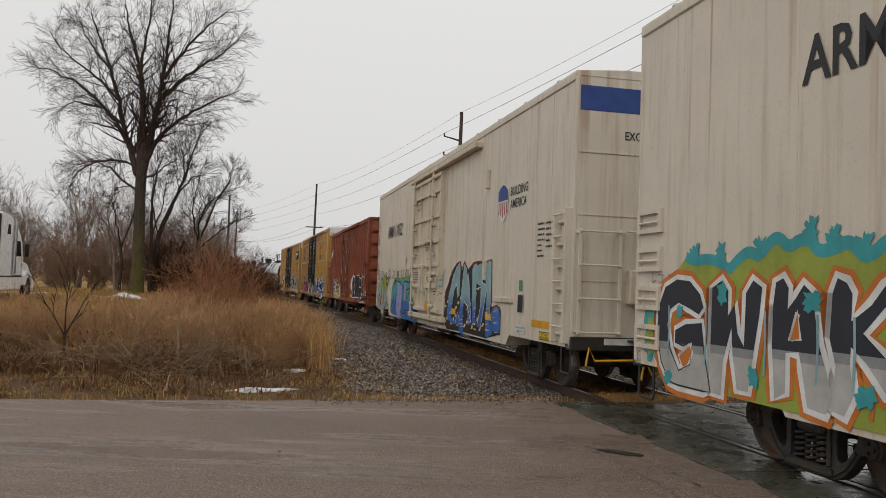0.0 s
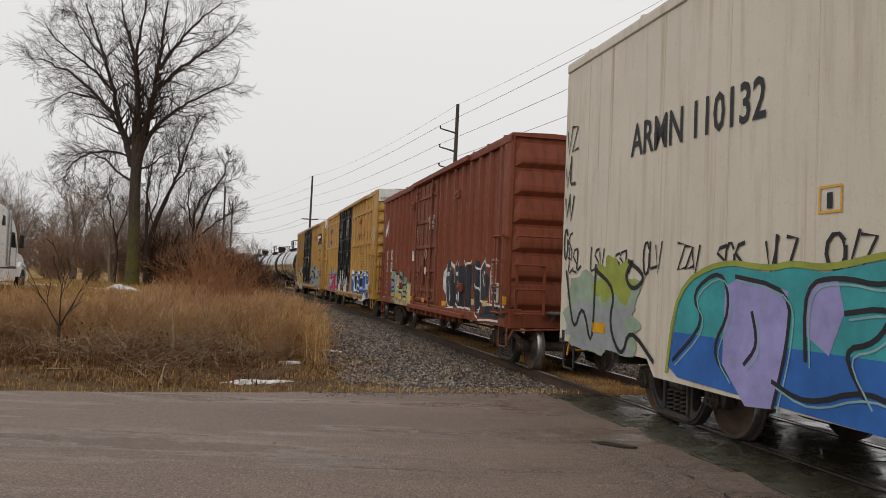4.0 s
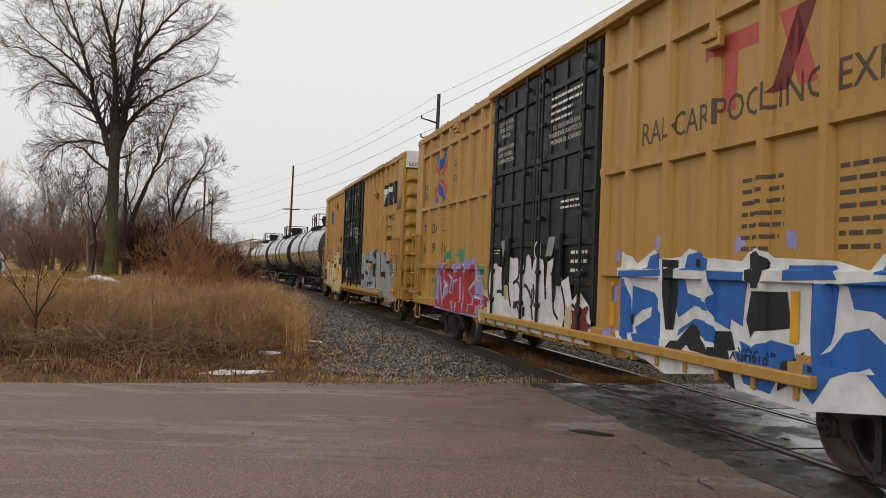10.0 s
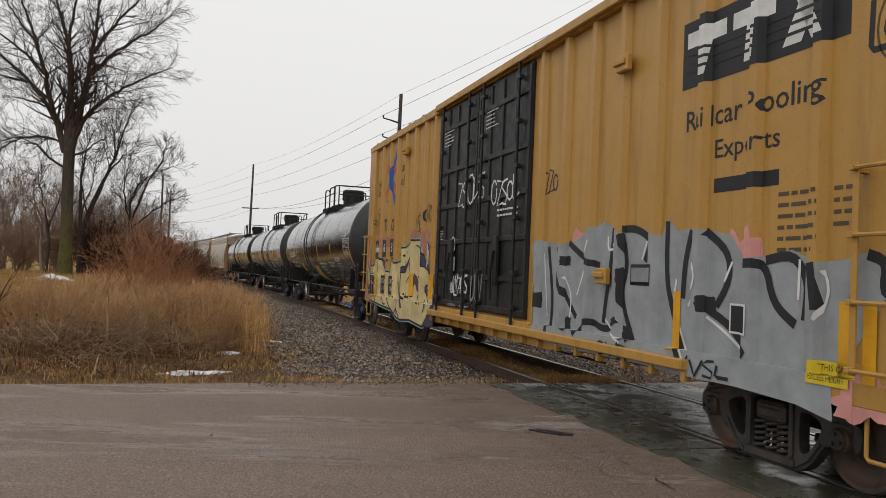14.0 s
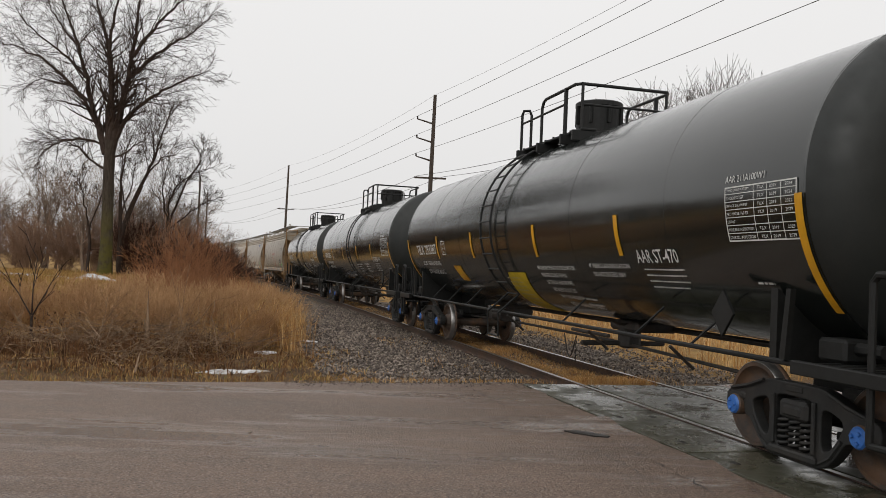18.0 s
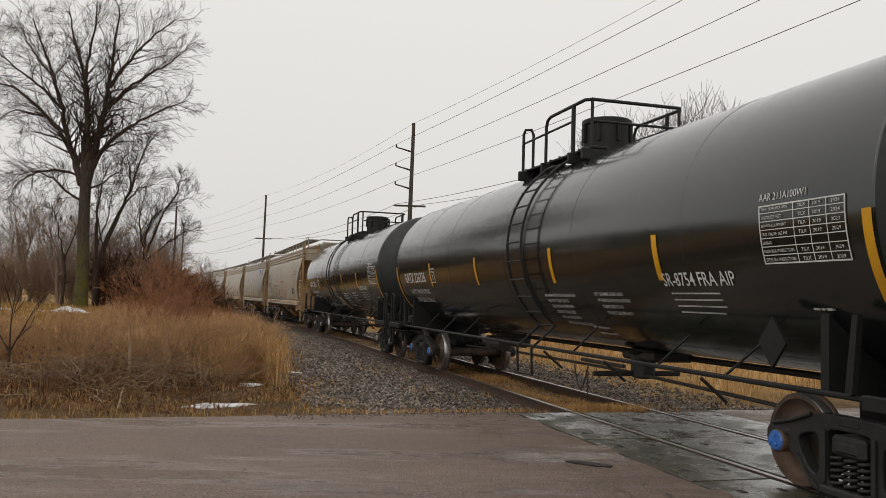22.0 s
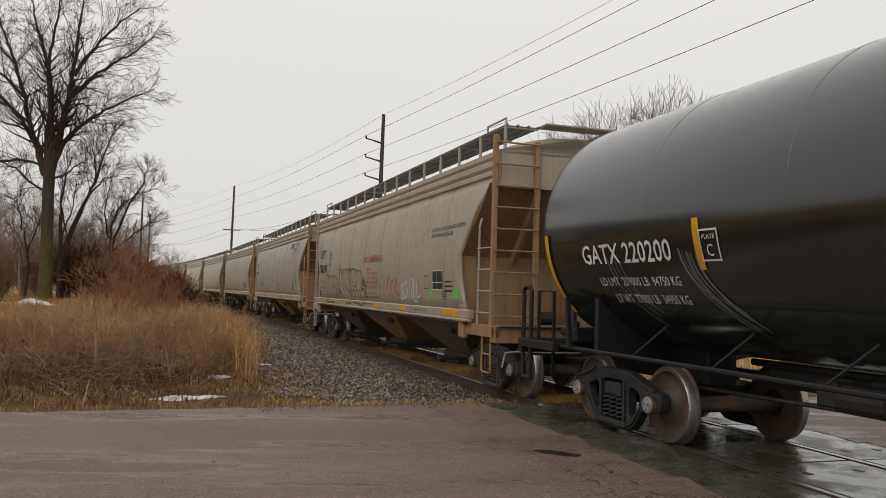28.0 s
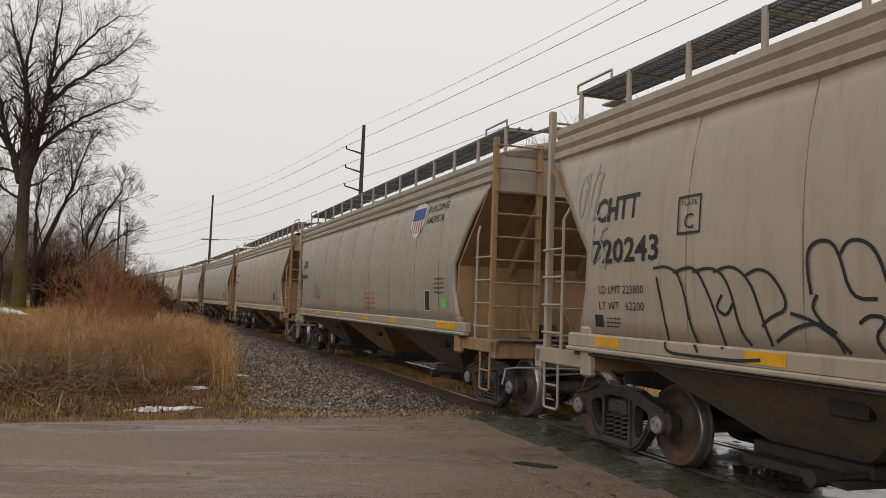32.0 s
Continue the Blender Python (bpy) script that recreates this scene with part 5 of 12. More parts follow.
    for x0, z0, x1, z1 in ((6.22, 0.85, 6.42, 1.1), (7.25, 1.3, 7.38, 1.52), (7.42, 0.9, 7.62, 1.06)):
        g.rect(x0, z0, x1, z1, I_STENCILBACK, 0.010), g.lines(x0 + 0.02, z0 + 0.03, x1 - 0.02, z1 - 0.03, 3, I_BLACK, 2)
    g.scrawl(8.2, 0.82, 8.62, 1.02, 0.02, I_WHITE, 7, 4, 0.005), g.scrawl(8.62, 3.15, 9.2, 3.75, 0.03, I_WHITE, 8, 5, 0.004)
    g.done("spray_paint", car, "blue, white and black sprayed letters")
    g = Decals(side)
    box = (-6.7, 0.82, -3.15, 1.98)
    for a, b, c, d2, k in ((-6.15, 1.85, -5.7, 2.22, 1), (-5.05, 1.8, -4.5, 2.25, 2), (-3.6, 1.2, -2.85, 1.85, 3), (-7.0, 1.05, -6.7, 1.65, 4), (-3.3, 0.95, -2.9, 1.3, 5)):
        g.blob(a, b, c, d2, I_GREEN, k, 0.25, 7)
    g.shape(box, [(-0.02, 0.0), (-0.02, 0.80), (0.1, 0.92), (0.22, 1.0), (0.32, 0.9), (0.42, 0.95), (0.52, 0.88), (0.64, 1.04), (0.72, 0.96), (0.84, 1.06), (0.92, 0.9), (1.0, 0.5), (0.98, -0.02)], I_LILAC, 0.002)
    g.shape(box, [(0.0, 0.04), (0.0, 0.74), (0.10, 0.78), (0.13, 0.7), (0.14, 0.82), (0.24, 0.92), (0.28, 0.78), (0.34, 0.88), (0.38, 0.74), (0.42, 0.70), (0.50, 0.80), (0.58, 0.74), (0.60, 0.9), (0.66, 0.96), (0.70, 0.78), (0.76, 0.80), (0.84, 0.98), (0.90, 0.86), (0.87, 0.6), (0.92, 0.4), (0.97, 0.36), (0.96, 0.02), (0.5, 0.0)], I_RED, 0.004)
    paths = [[(0.03, 0.66), (0.09, 0.10), (0.13, 0.30)], [(0.18, 0.62), (0.24, 0.50), (0.18, 0.06)], [(0.24, 0.70), (0.34, 0.62), (0.27, 0.36), (0.33, 0.34)], [(0.36, 0.46), (0.46, 0.60), (0.40, 0.30), (0.44, 0.04)], [(0.52, 0.66), (0.54, 0.30), (0.50, 0.02)], [(0.64, 0.74), (0.68, 0.30), (0.66, 0.05)], [(0.86, 0.62), (0.72, 0.44), (0.82, 0.30), (0.78, 0.04)], [(0.90, 0.36), (0.98, 0.30), (0.95, 0.05)], [(0.10, 0.80), (0.14, 0.70)], [(0.24, 0.94), (0.30, 0.76)], [(0.62, 0.94), (0.70, 0.84), (0.66, 0.72)]]
    g.doodle(box, paths, 0.10, I_LILAC, 0.008, False), g.doodle(box, [[(u - 0.012, v) for u, v in run] for run in paths], 0.028, I_WHITE, 0.011, False)
    g.word("GTU", -3.42, 1.5, -3.05, 1.66, I_CREAM, fat=0.02, lift=0.006), g.rect(-6.05, 1.86, -5.92, 1.98, I_BLACK, 0.012)
    g.blob(-3.2, 0.72, -2.66, 1.45, I_CREAM, 9, 0.15, 7, 0.003), g.word("18", -3.08, 0.98, -2.76, 1.28, I_RED, fat=0.04, lift=0.006)
    g.done("spray_paint", car, "red and lilac sprayed letters on green")
    g = Decals(side)
    g.rect(-2.58, 0.76, 2.1, 1.12, I_WHITE)
    g.shape(FLAT, [(-2.49, 1.01), (-2.51, 1.5), (-2.46, 1.74), (-2.33, 1.83), (-2.12, 1.89), (-1.97, 1.83), (-1.72, 1.81), (-1.59, 1.97), (-1.5, 2.06), (-1.28, 1.99), (-1.16, 1.97), (-1.02, 1.99), (-0.88, 1.95), (-0.84, 1.71), (-0.8, 1.96), (-0.69, 1.99), (-0.61, 1.81), (-0.54, 1.71), (-0.5, 2.01), (-0.38, 2.03), (-0.28, 1.96), (-0.23, 1.76), (-0.12, 1.95), (0.06, 2), (0.16, 1.96), (0.24, 1.95), (0.31, 1.87), (0.33, 1.57), (0.4, 1.41), (0.46, 1.91), (0.74, 1.98), (0.95, 1.9), (1.05, 1.62), (1.3, 1.7), (1.45, 1.35), (1.7, 1.5), (2.05, 1.3), (2.08, 1)], I_WHITE, 0.002)
    g.doodle(FLAT, [[(-2.49, 1.74), (-2.59, 1.49), (-2.47, 1.26), (-2.19, 1.17)], [(-2, 1.36), (-1.85, 1.38), (-1.66, 1.36)], [(-1.68, 1.5), (-1.48, 1.54), (-1.35, 1.5), (-1.36, 1.38), (-1.21, 1.13)], [(-0.86, 1.96), (-0.82, 1.66), (-0.94, 1.6)], [(-1.12, 1.54), (-0.94, 1.6), (-0.76, 1.49), (-0.69, 1.33), (-0.79, 1.21), (-1.07, 1.2)], [(-0.58, 1.52), (-0.43, 1.51), (-0.27, 1.4), (-0.22, 1.31)], [(-0.14, 1.55), (-0.07, 1.41), (-0.12, 1.24), (-0.23, 1.17)], [(-1.05, 1.2), (-0.85, 1.17), (-0.69, 0.94)], [(-0.58, 1.72), (-0.55, 1.91), (-0.52, 2.02)], [(-0.17, 1.48), (-0.19, 1.18), (-0.12, 0.97)]], 0.06, I_BLACK, 0.006)
    g.doodle(FLAT, [[(0.62, 1.75), (0.85, 1.5), (0.7, 1.2), (0.95, 1.05)], [(1.05, 1.55), (1.25, 1.2), (1.15, 0.95)], [(1.45, 1.3), (1.75, 1.2), (1.6, 0.95)]], 0.055, I_BLACK, 0.006)
    for k, (x, z, a, b, mat) in enumerate(((-0.75, 1.58, 0.06, 0.08, I_SKY), (-1.5, 1.36, 0.10, 0.12, I_CREAM), (-0.55, 1.08, 0.07, 0.09, I_BLACK), (0.42, 1.42, 0.05, 0.10, I_BLACK), (-1.0, 1.14, 0.10, 0.04, I_BLACK))):
        g.blob(x - a, z - b, x + a, z + b, mat, k, 0.2, 6, 0.008)
    g.blob(1.35, 0.80, 2.10, 1.30, I_MAROON, 3, 0.25, 7, 0.013), g.blob(1.2, 0.82, 1.5, 1.3, I_CREAM, 4, 0.2, 6, 0.014)
    g.done("spray_paint", car, "white sprayed letters across the doors")
    e = end_print(car, 9.27, 1.475, ((0.2, 4.28, 0.95, 4.45, 2), (0.1, 3.7, 1.0, 3.95, 3), (-0.15, 3.1, 1.0, 3.35, 3)), I_TRACE, 3)
    b = Decals(Side(lambda a, c: -(9.27 + 0.013)))
    b.word("EXCESS HEIGHT CAR", -1.38, 4.82, -0.05, 4.915, I_BLACK, fat=0.006)
    b.done("band_lettering", car, "black words on the white band").matrix_basis = pose(0, 0, 0, 0, 0, 90)
    return car, sets


def yellow_car_two():
    """The newer yellow car: posts alone, silver and cream spray paint."""
    spec = dict(half=9.25, back=9.42, eave=5.13, roof=5.26, roof_ribs=16, paint=M_YEL, end_paint=M_YELEND, door_paint=M_BLACKDOOR, door=(-2.62, 2.12),
                posts=[8.05, 7.25, 6.45, 5.62, 4.85, 4.1, 3.3, 2.5, -3.0, -3.75, -4.57, -5.4, -6.22, -7.0, -7.85], post_half=0.05,
                corner=0.72, end_ribs=8, band=0.42, leaves=[(-2.62, -0.26), (-0.26, 2.12)], door_bars=[4.55, 3.7, 3.0, 2.3, 1.65, 1.14],
                door_label="black steel plug door with locking rods", track=(-2.75, 6.4), track_paint=M_YEL, stops=[(4.95, 4.25), (4.6, 1.75), (-5.3, 4.55)],
                boards=[], ladder=(8.6, 9.15), reach=0.97, trucks=(7.03, -7.03), brake=-1)
    car, sets, side = box_car("box_car", "yellow tall box car with black double doors and silver spray paint", "train cars", spec)
    d = Decals(side)
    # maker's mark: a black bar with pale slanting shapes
    d.rect(6.02, 3.72, 8.33, 4.42, I_BLACK)
    for x0, x1, z0, z1, lean in ((6.1, 6.75, 4.14, 4.30, 0.0), (6.3, 6.5, 3.80, 4.14, 0.1), (6.85, 7.45, 4.14, 4.30, 0.0), (7.02, 7.22, 3.80, 4.14, 0.1), (7.55, 7.78, 3.80, 4.34, 0.55), (7.9, 8.1, 3.80, 4.34, -0.5)):
        d.rect(x0, z0, x1, z1, I_WHITE, 0.003, lean)
    for z in (3.88, 3.97, 4.06):
        d.rect(6.12, z, 8.2, z + 0.03, I_BLACK, 0.005)
    d.word("Railcar Pooling", 6.12, 3.20, 8.12, 3.48, I_BLACK, fat=0.008), d.word("Experts", 6.62, 2.88, 7.55, 3.12, I_BLACK, fat=0.008), d.rect(6.62, 2.60, 7.55, 2.74, I_BLACK)
    d.lines(7.55, 2.0, 8.1, 2.55, 6, I_TRACE, 3), d.lines(8.2, 2.2, 8.5, 2.55, 4, I_TRACE, 4)
    slogan_cross(d, -6.98, 4.05, 0.60, 0.68)
    d.word("next", -8.50, 3.93, -7.98, 4.13, I_BLACK, fat=0.01, lean=0.2), d.word("load", -8.50, 3.68, -7.98, 3.90, I_BLACK, fat=0.01, lean=0.2)
    d.word("any", -6.0, 4.05, -5.45, 4.28, I_BLACK, fat=0.01, lean=0.2), d.word("road", -6.02, 3.78, -5.42, 4.0, I_BLACK, fat=0.01, lean=0.2)
    d.word("TB", -7.70, 2.72, -7.12, 3.04, I_BLACK, fat=0.035, lean=0.2), d.word("OX", -6.88, 2.70, -6.30, 3.02, I_BLACK, fat=0.035, lean=0.2)
    [d.rect(x0, 2.06, x1, 2.50, I_BLACK, 0.004) for x0, x1 in ((-8.58, -7.95), (-7.75, -7.10), (-6.90, -6.31))], [d.word(q, x, 2.17, x + wd, 2.41, I_WHITE, fat=0.02, lift=0.008) for q, x, wd in (("66", -8.49, 0.44), ("6", -7.62, 0.15), ("7", -7.28, 0.15), ("3", -6.80, 0.15), ("2", -6.50, 0.15))]
    d.rect(6.96, 1.28, 7.24, 1.52, I_BLACK, 0.012), d.outline(6.94, 1.26, 7.26, 1.54, 0.02, I_WHITE, 0.012)
    for x in (2.35, 6.0, 8.3, 8.62):
        d.rect(x, 1.02, x + 0.13, 1.62, I_REFLECT, 0.013)
    d.rect(8.05, 0.96, 8.5, 1.14, I_YELLOW, 0.013), d.word("THIS CAR", 8.12, 1.065, 8.42, 1.115, I_BLACK, lift=0.015), d.word("EXCESS HEIGHT", 8.08, 0.99, 8.46, 1.04, I_BLACK, lift=0.015)
    d.rect(-8.52, 0.95, -7.96, 1.135, I_REFLECT, 0.013), d.word("THIS CAR", -8.36, 1.06, -8.10, 1.105, I_BLACK, lift=0.016), d.word("EXCESS HEIGHT", -8.46, 0.98, -8.02, 1.03, I_BLACK, lift=0.016)
    d.rect(-8.40, 1.15, -8.29, 1.66, I_YELLOW, 0.014)
    for x in (-8.53, -4.6, -3.0):
        d.rect(x, 1.15, x + 0.13, 1.66, I_REFLECT, 0.013)
    [d.rect(x0, 1.10, x1, 1.57, I_BLACK, 0.016) for x0, x1 in ((-7.75, -7.10), (-6.89, -6.30))], [d.word(q, x, z, x + wd, z + 0.11, I_WHITE, lift=0.020) for q, x, z, wd in (("LD LMT", -7.66, 1.38, 0.48), ("208000", -6.80, 1.38, 0.46), ("LT WT", -7.66, 1.19, 0.48), ("78000", -6.74, 1.19, 0.40))]
    for x0, x1, seed in ((-2.2, -1.3, 1), (0.2, 1.6, 2)):
        d.lines(x0, 4.2, x0 + 0.6, 4.5, 5, I_WHITE, seed, 0.9)
    d.lines(-2.4, 2.35, -2.05, 2.55, 4, I_WHITE, 7), d.lines(0.9, 2.65, 1.8, 2.8, 2, I_WHITE, 8)
    d.word("CLOSE THIS", -1.6, 1.09, -1.12, 1.13, I_WHITE), d.word("DOOR FIRST", -0.9, 1.09, -0.42, 1.13, I_WHITE)
    d.stroke([(-1.4 + 0.12 * math.cos(t), 2.25 + 0.14 * math.sin(t)) for t in np.linspace(0, 6.28, 17)], 0.03, I_WHITE), d.rect(-1.43, 2.17, -1.37, 2.33, I_WHITE)
    d.rect(-1.55, 1.75, -1.25, 2.02, I_PALEGREEN)
    d.done("lettering", car, "dark stencilled lettering and yellow reflectors")
    g = Decals(side)
    g.blob(3.5, 1.9, 4.2, 2.36, I_PINK, 22, 0.2, 7, 0.0005), g.blob(6.8, 1.3, 7.4, 2.25, I_PINK, 23, 0.2, 7, 0.0005)
    for run in [[(2.18, 2.18), (2.53, 2.24), (3.11, 2.16), (3.63, 2.2), (4.12, 2.35), (4.43, 2.42), (4.89, 2.27), (5.17, 2.34), (5.72, 2.21), (5.84, 2.39), (6.03, 2.25), (6.25, 2.27), (6.58, 2.24), (6.92, 2.18), (7.15, 1.93), (7.3, 1.97), (7.75, 2.03), (8.04, 1.92), (8.48, 1.96), (8.64, 2), (8.81, 1.96), (8.84, 1.7), (8.75, 1.55), (8.52, 1.25), (8.31, 1.01), (8.34, 0.69), (7.93, 0.76), (7.13, 0.79), (6.22, 0.78), (5.45, 0.8), (3.25, 0.79), (2.41, 0.85), (2.43, 1.37)]]:
        g.shape(FLAT, run, I_STEEL, 0.002)
    g.doodle(FLAT, [[(2.81, 2.14), (3.01, 1.39), (2.94, 0.92)], [(3.46, 2.18), (4, 1.94), (4.35, 1.88)], [(4.68, 2.33), (4.63, 1.93), (4.52, 1.43), (4.48, 1.18)], [(4.89, 2.25), (5.04, 1.88), (4.87, 1.54), (5.2, 1.02)], [(5.84, 2.36), (5.84, 1.75), (6, 1.38), (6.26, 0.84)], [(4.92, 2.31), (5.2, 2.31), (5.54, 2.17), (5.4, 1.93)], [(6.29, 2.25), (6.18, 1.93), (6.16, 1.55)], [(6.53, 2.23), (6.89, 2.03), (6.93, 1.76), (6.73, 1.5)], [(6.52, 1.49), (6.98, 1.32), (7.24, 1.08)], [(7.15, 1.91), (7.42, 1.92), (7.53, 1.56), (7.81, 1.4)], [(7.42, 1.94), (7.77, 2), (7.96, 1.77), (7.92, 1.44)], [(8.04, 1.92), (8.1, 1.54)], [(8.48, 1.95), (8.42, 1.54), (8.4, 1.35)]], 0.085, I_BLACK, 0.005)
    g.doodle(FLAT, [[(8.64, 1.98), (8.82, 1.93), (8.79, 1.7), (8.89, 1.69)], [(3.11, 2.14), (3.24, 1.61), (3.74, 1.2)], [(3.79, 0.99), (4.1, 1.21), (4.55, 1.08), (4.9, 1.25)]], 0.085, I_BLACK, 0.005)
    g.doodle(FLAT, [[(2.67, 2.05), (2.84, 1.16)], [(4.13, 2.2), (3.88, 1.73), (3.74, 1.49)], [(4.82, 2.13), (4.55, 2.04), (4.54, 2.24)], [(5.44, 2.16), (5.34, 1.95)], [(6.04, 1.75), (5.99, 1.47), (6.3, 0.95)], [(6.36, 1.98), (6.48, 1.75), (6.26, 1.48)], [(6.96, 1.93), (6.84, 1.74)], [(7.85, 1.95), (7.84, 1.61)], [(8.13, 1.86), (8.2, 1.69), (8.09, 1.46)], [(4.54, 1.23), (4.73, 1.1), (5.04, 0.98)], [(6.58, 1.39), (6.92, 1.25), (7.2, 1.08)], [(3.37, 1.72), (3.6, 1.51), (3.56, 1.19)]], 0.03, I_WHITE, 0.008)
    for k, (x0, z0, x1, z1) in enumerate(((4.85, 1.66, 5.0, 1.86), (3.31, 1.87, 3.54, 2.01), (4.94, 1.02, 5.18, 1.2), (6.45, 1.42, 6.75, 1.60), (2.4, 1.25, 2.65, 1.5), (3.4, 1.0, 3.6, 1.2))):
        g.blob(x0, z0, x1, z1, I_BLACK, k, 0.12, 6, 0.007)
    g.rect(5.1, 1.70, 5.62, 1.86, I_GREY, 0.006), g.rim([(5.1, 1.68), (5.62, 1.68), (5.62, 1.88), (5.1, 1.88)], 0.04, I_BLACK, 0.008)
    g.blob(8.3, 0.72, 9.1, 1.1, I_PINK, 9, 0.25, 7), g.scrawl(6.2, 0.80, 7.1, 0.98, 0.03, I_BLACK, 4, 4, 0.012), g.scrawl(4.5, 0.80, 5.2, 0.98, 0.03, I_BLACK, 6, 3, 0.012)
    g.stroke([(8.95 + 0.28 * math.cos(t), 3.65 + 0.32 * math.sin(t)) for t in np.linspace(0, 6.28, 21)], 0.02, I_TRACE), g.scrawl(8.62, 3.48, 9.2, 3.85, 0.045, I_BLACK, 5, 4)
    g.scrawl(2.6, 2.85, 3.0, 3.25, 0.03, I_BLACK, 2, 3)
    g.done("spray_paint", car, "silver sprayed letters with black outlines")
    g = Decals(side)
    g.blob(-5.2, 2.0, -3.0, 2.62, I_MAUVE, 33, 0.25, 9, -0.001), g.blob(-4.0, 1.9, -3.7, 2.5, I_SKY, 34, 0.12, 7, -0.0005)
    for run in [[(-8.71, 0.88), (-8.73, 1.79), (-8.5, 2.02), (-7.91, 2.04), (-7.11, 1.72), (-6.83, 1.65), (-6.67, 2.04), (-6.34, 2.38), (-6.21, 1.89), (-5.64, 1.95), (-5.44, 2.24), (-5.08, 2.3), (-4.82, 2.41), (-4.43, 2.41), (-3.97, 2.41), (-3.74, 2.22), (-3.71, 2.01), (-3.67, 1.82), (-3.49, 1.78), (-3.31, 1.73), (-3.19, 1.56), (-3.2, 1.46), (-3.49, 1.4), (-3.53, 1.29), (-3.33, 1.22), (-2.85, 1.23), (-2.78, 1.42), (-2.82, 1.78), (-2.71, 1.79), (-2.65, 1.22), (-2.67, 0.75), (-3.35, 0.54), (-4.45, 0.61), (-5.32, 0.56), (-5.7, 0.6), (-6.21, 0.75), (-7.36, 0.8)]]:
        g.shape(FLAT, run, I_CREAM, 0.002)
    for run in [[(-8.71, 0.88), (-8.73, 1.79), (-8.5, 2.02), (-7.91, 2.04), (-7.11, 1.72), (-6.83, 1.65), (-6.67, 2.04), (-6.34, 2.38), (-6.21, 1.89), (-5.64, 1.95), (-5.44, 2.24), (-5.08, 2.3), (-4.82, 2.41), (-4.43, 2.41), (-3.97, 2.41), (-3.74, 2.22), (-3.71, 2.01), (-3.67, 1.82), (-3.49, 1.78), (-3.31, 1.73), (-3.19, 1.56), (-3.2, 1.46), (-3.49, 1.4), (-3.53, 1.29), (-3.33, 1.22), (-2.85, 1.23), (-2.78, 1.42), (-2.82, 1.78), (-2.71, 1.79), (-2.65, 1.22), (-2.67, 0.75), (-3.35, 0.54), (-4.45, 0.61), (-5.32, 0.56), (-5.7, 0.6), (-6.21, 0.75), (-7.36, 0.8)]]:
        g.rim(run, 0.10, I_SKY, 0.0005)
    for run in [[(-8.71, 0.88), (-8.73, 1.79), (-8.5, 2.02), (-7.91, 2.04), (-7.11, 1.72), (-6.83, 1.65), (-6.67, 2.04), (-6.34, 2.38), (-6.21, 1.89), (-5.64, 1.95), (-5.44, 2.24), (-5.08, 2.3), (-4.82, 2.41), (-4.43, 2.41), (-3.97, 2.41), (-3.74, 2.22), (-3.71, 2.01), (-3.67, 1.82), (-3.49, 1.78), (-3.31, 1.73), (-3.19, 1.56), (-3.2, 1.46), (-3.49, 1.4), (-3.53, 1.29), (-3.33, 1.22), (-2.85, 1.23), (-2.78, 1.42), (-2.82, 1.78), (-2.71, 1.79), (-2.65, 1.22), (-2.67, 0.75), (-3.35, 0.54), (-4.45, 0.61), (-5.32, 0.56), (-5.7, 0.6), (-6.21, 0.75), (-7.36, 0.8)]]:
        g.rim(run, 0.045, I_BLACK, 0.004)
    for run in [[(-3.47, 2.35), (-3.24, 2.24), (-3.01, 2.11), (-3.06, 1.98), (-2.96, 1.68), (-2.97, 1.49), (-3.21, 1.27), (-3.54, 1.32), (-3.39, 1.41), (-3.16, 1.48), (-3.12, 1.62), (-3.27, 1.75), (-3.46, 1.81), (-3.35, 1.89), (-3.46, 2.06)], [(-3.71, 2.13), (-3.6, 1.98), (-3.46, 1.96), (-3.51, 1.8), (-3.7, 1.82)], [(-5.25, 1.67), (-5.02, 1.86), (-4.78, 2.1), (-5.09, 1.89), (-5.41, 1.78), (-5.73, 1.79), (-5.72, 1.66)], [(-5.16, 1.43), (-4.95, 1.54), (-4.62, 1.65), (-4.58, 1.9), (-4.77, 1.76), (-4.9, 1.59)], [(-4.62, 1.3), (-4.56, 1.51), (-4.39, 1.65), (-4.19, 1.58), (-3.91, 1.37), (-3.84, 1.26), (-4.15, 1.28), (-4.32, 1.45), (-4.43, 1.41), (-4.59, 1.25)]]:
        g.shape(FLAT, run, I_PURPLE, 0.006)
    for run in [[(-4.12, 1.14), (-3.89, 1.26), (-3.82, 0.99), (-3.96, 1.03)], [(-7.84, 2.01), (-7.35, 1.93), (-7.01, 1.68), (-7.05, 1.51), (-7.36, 1.72)], [(-6.6, 2.04), (-6.38, 1.81), (-6.24, 1.32), (-6.44, 1.58)], [(-5.52, 1.68), (-5.38, 1.65), (-5.46, 1.26), (-5.18, 0.85), (-5.31, 0.84), (-5.58, 1.25)], [(-2.93, 0.56), (-3.35, 0.57), (-3.06, 0.75), (-2.82, 0.94), (-2.67, 1.07), (-2.68, 1.3), (-2.57, 1.23), (-2.53, 0.62)]]:
        g.shape(FLAT, run, I_PURPLE, 0.006)
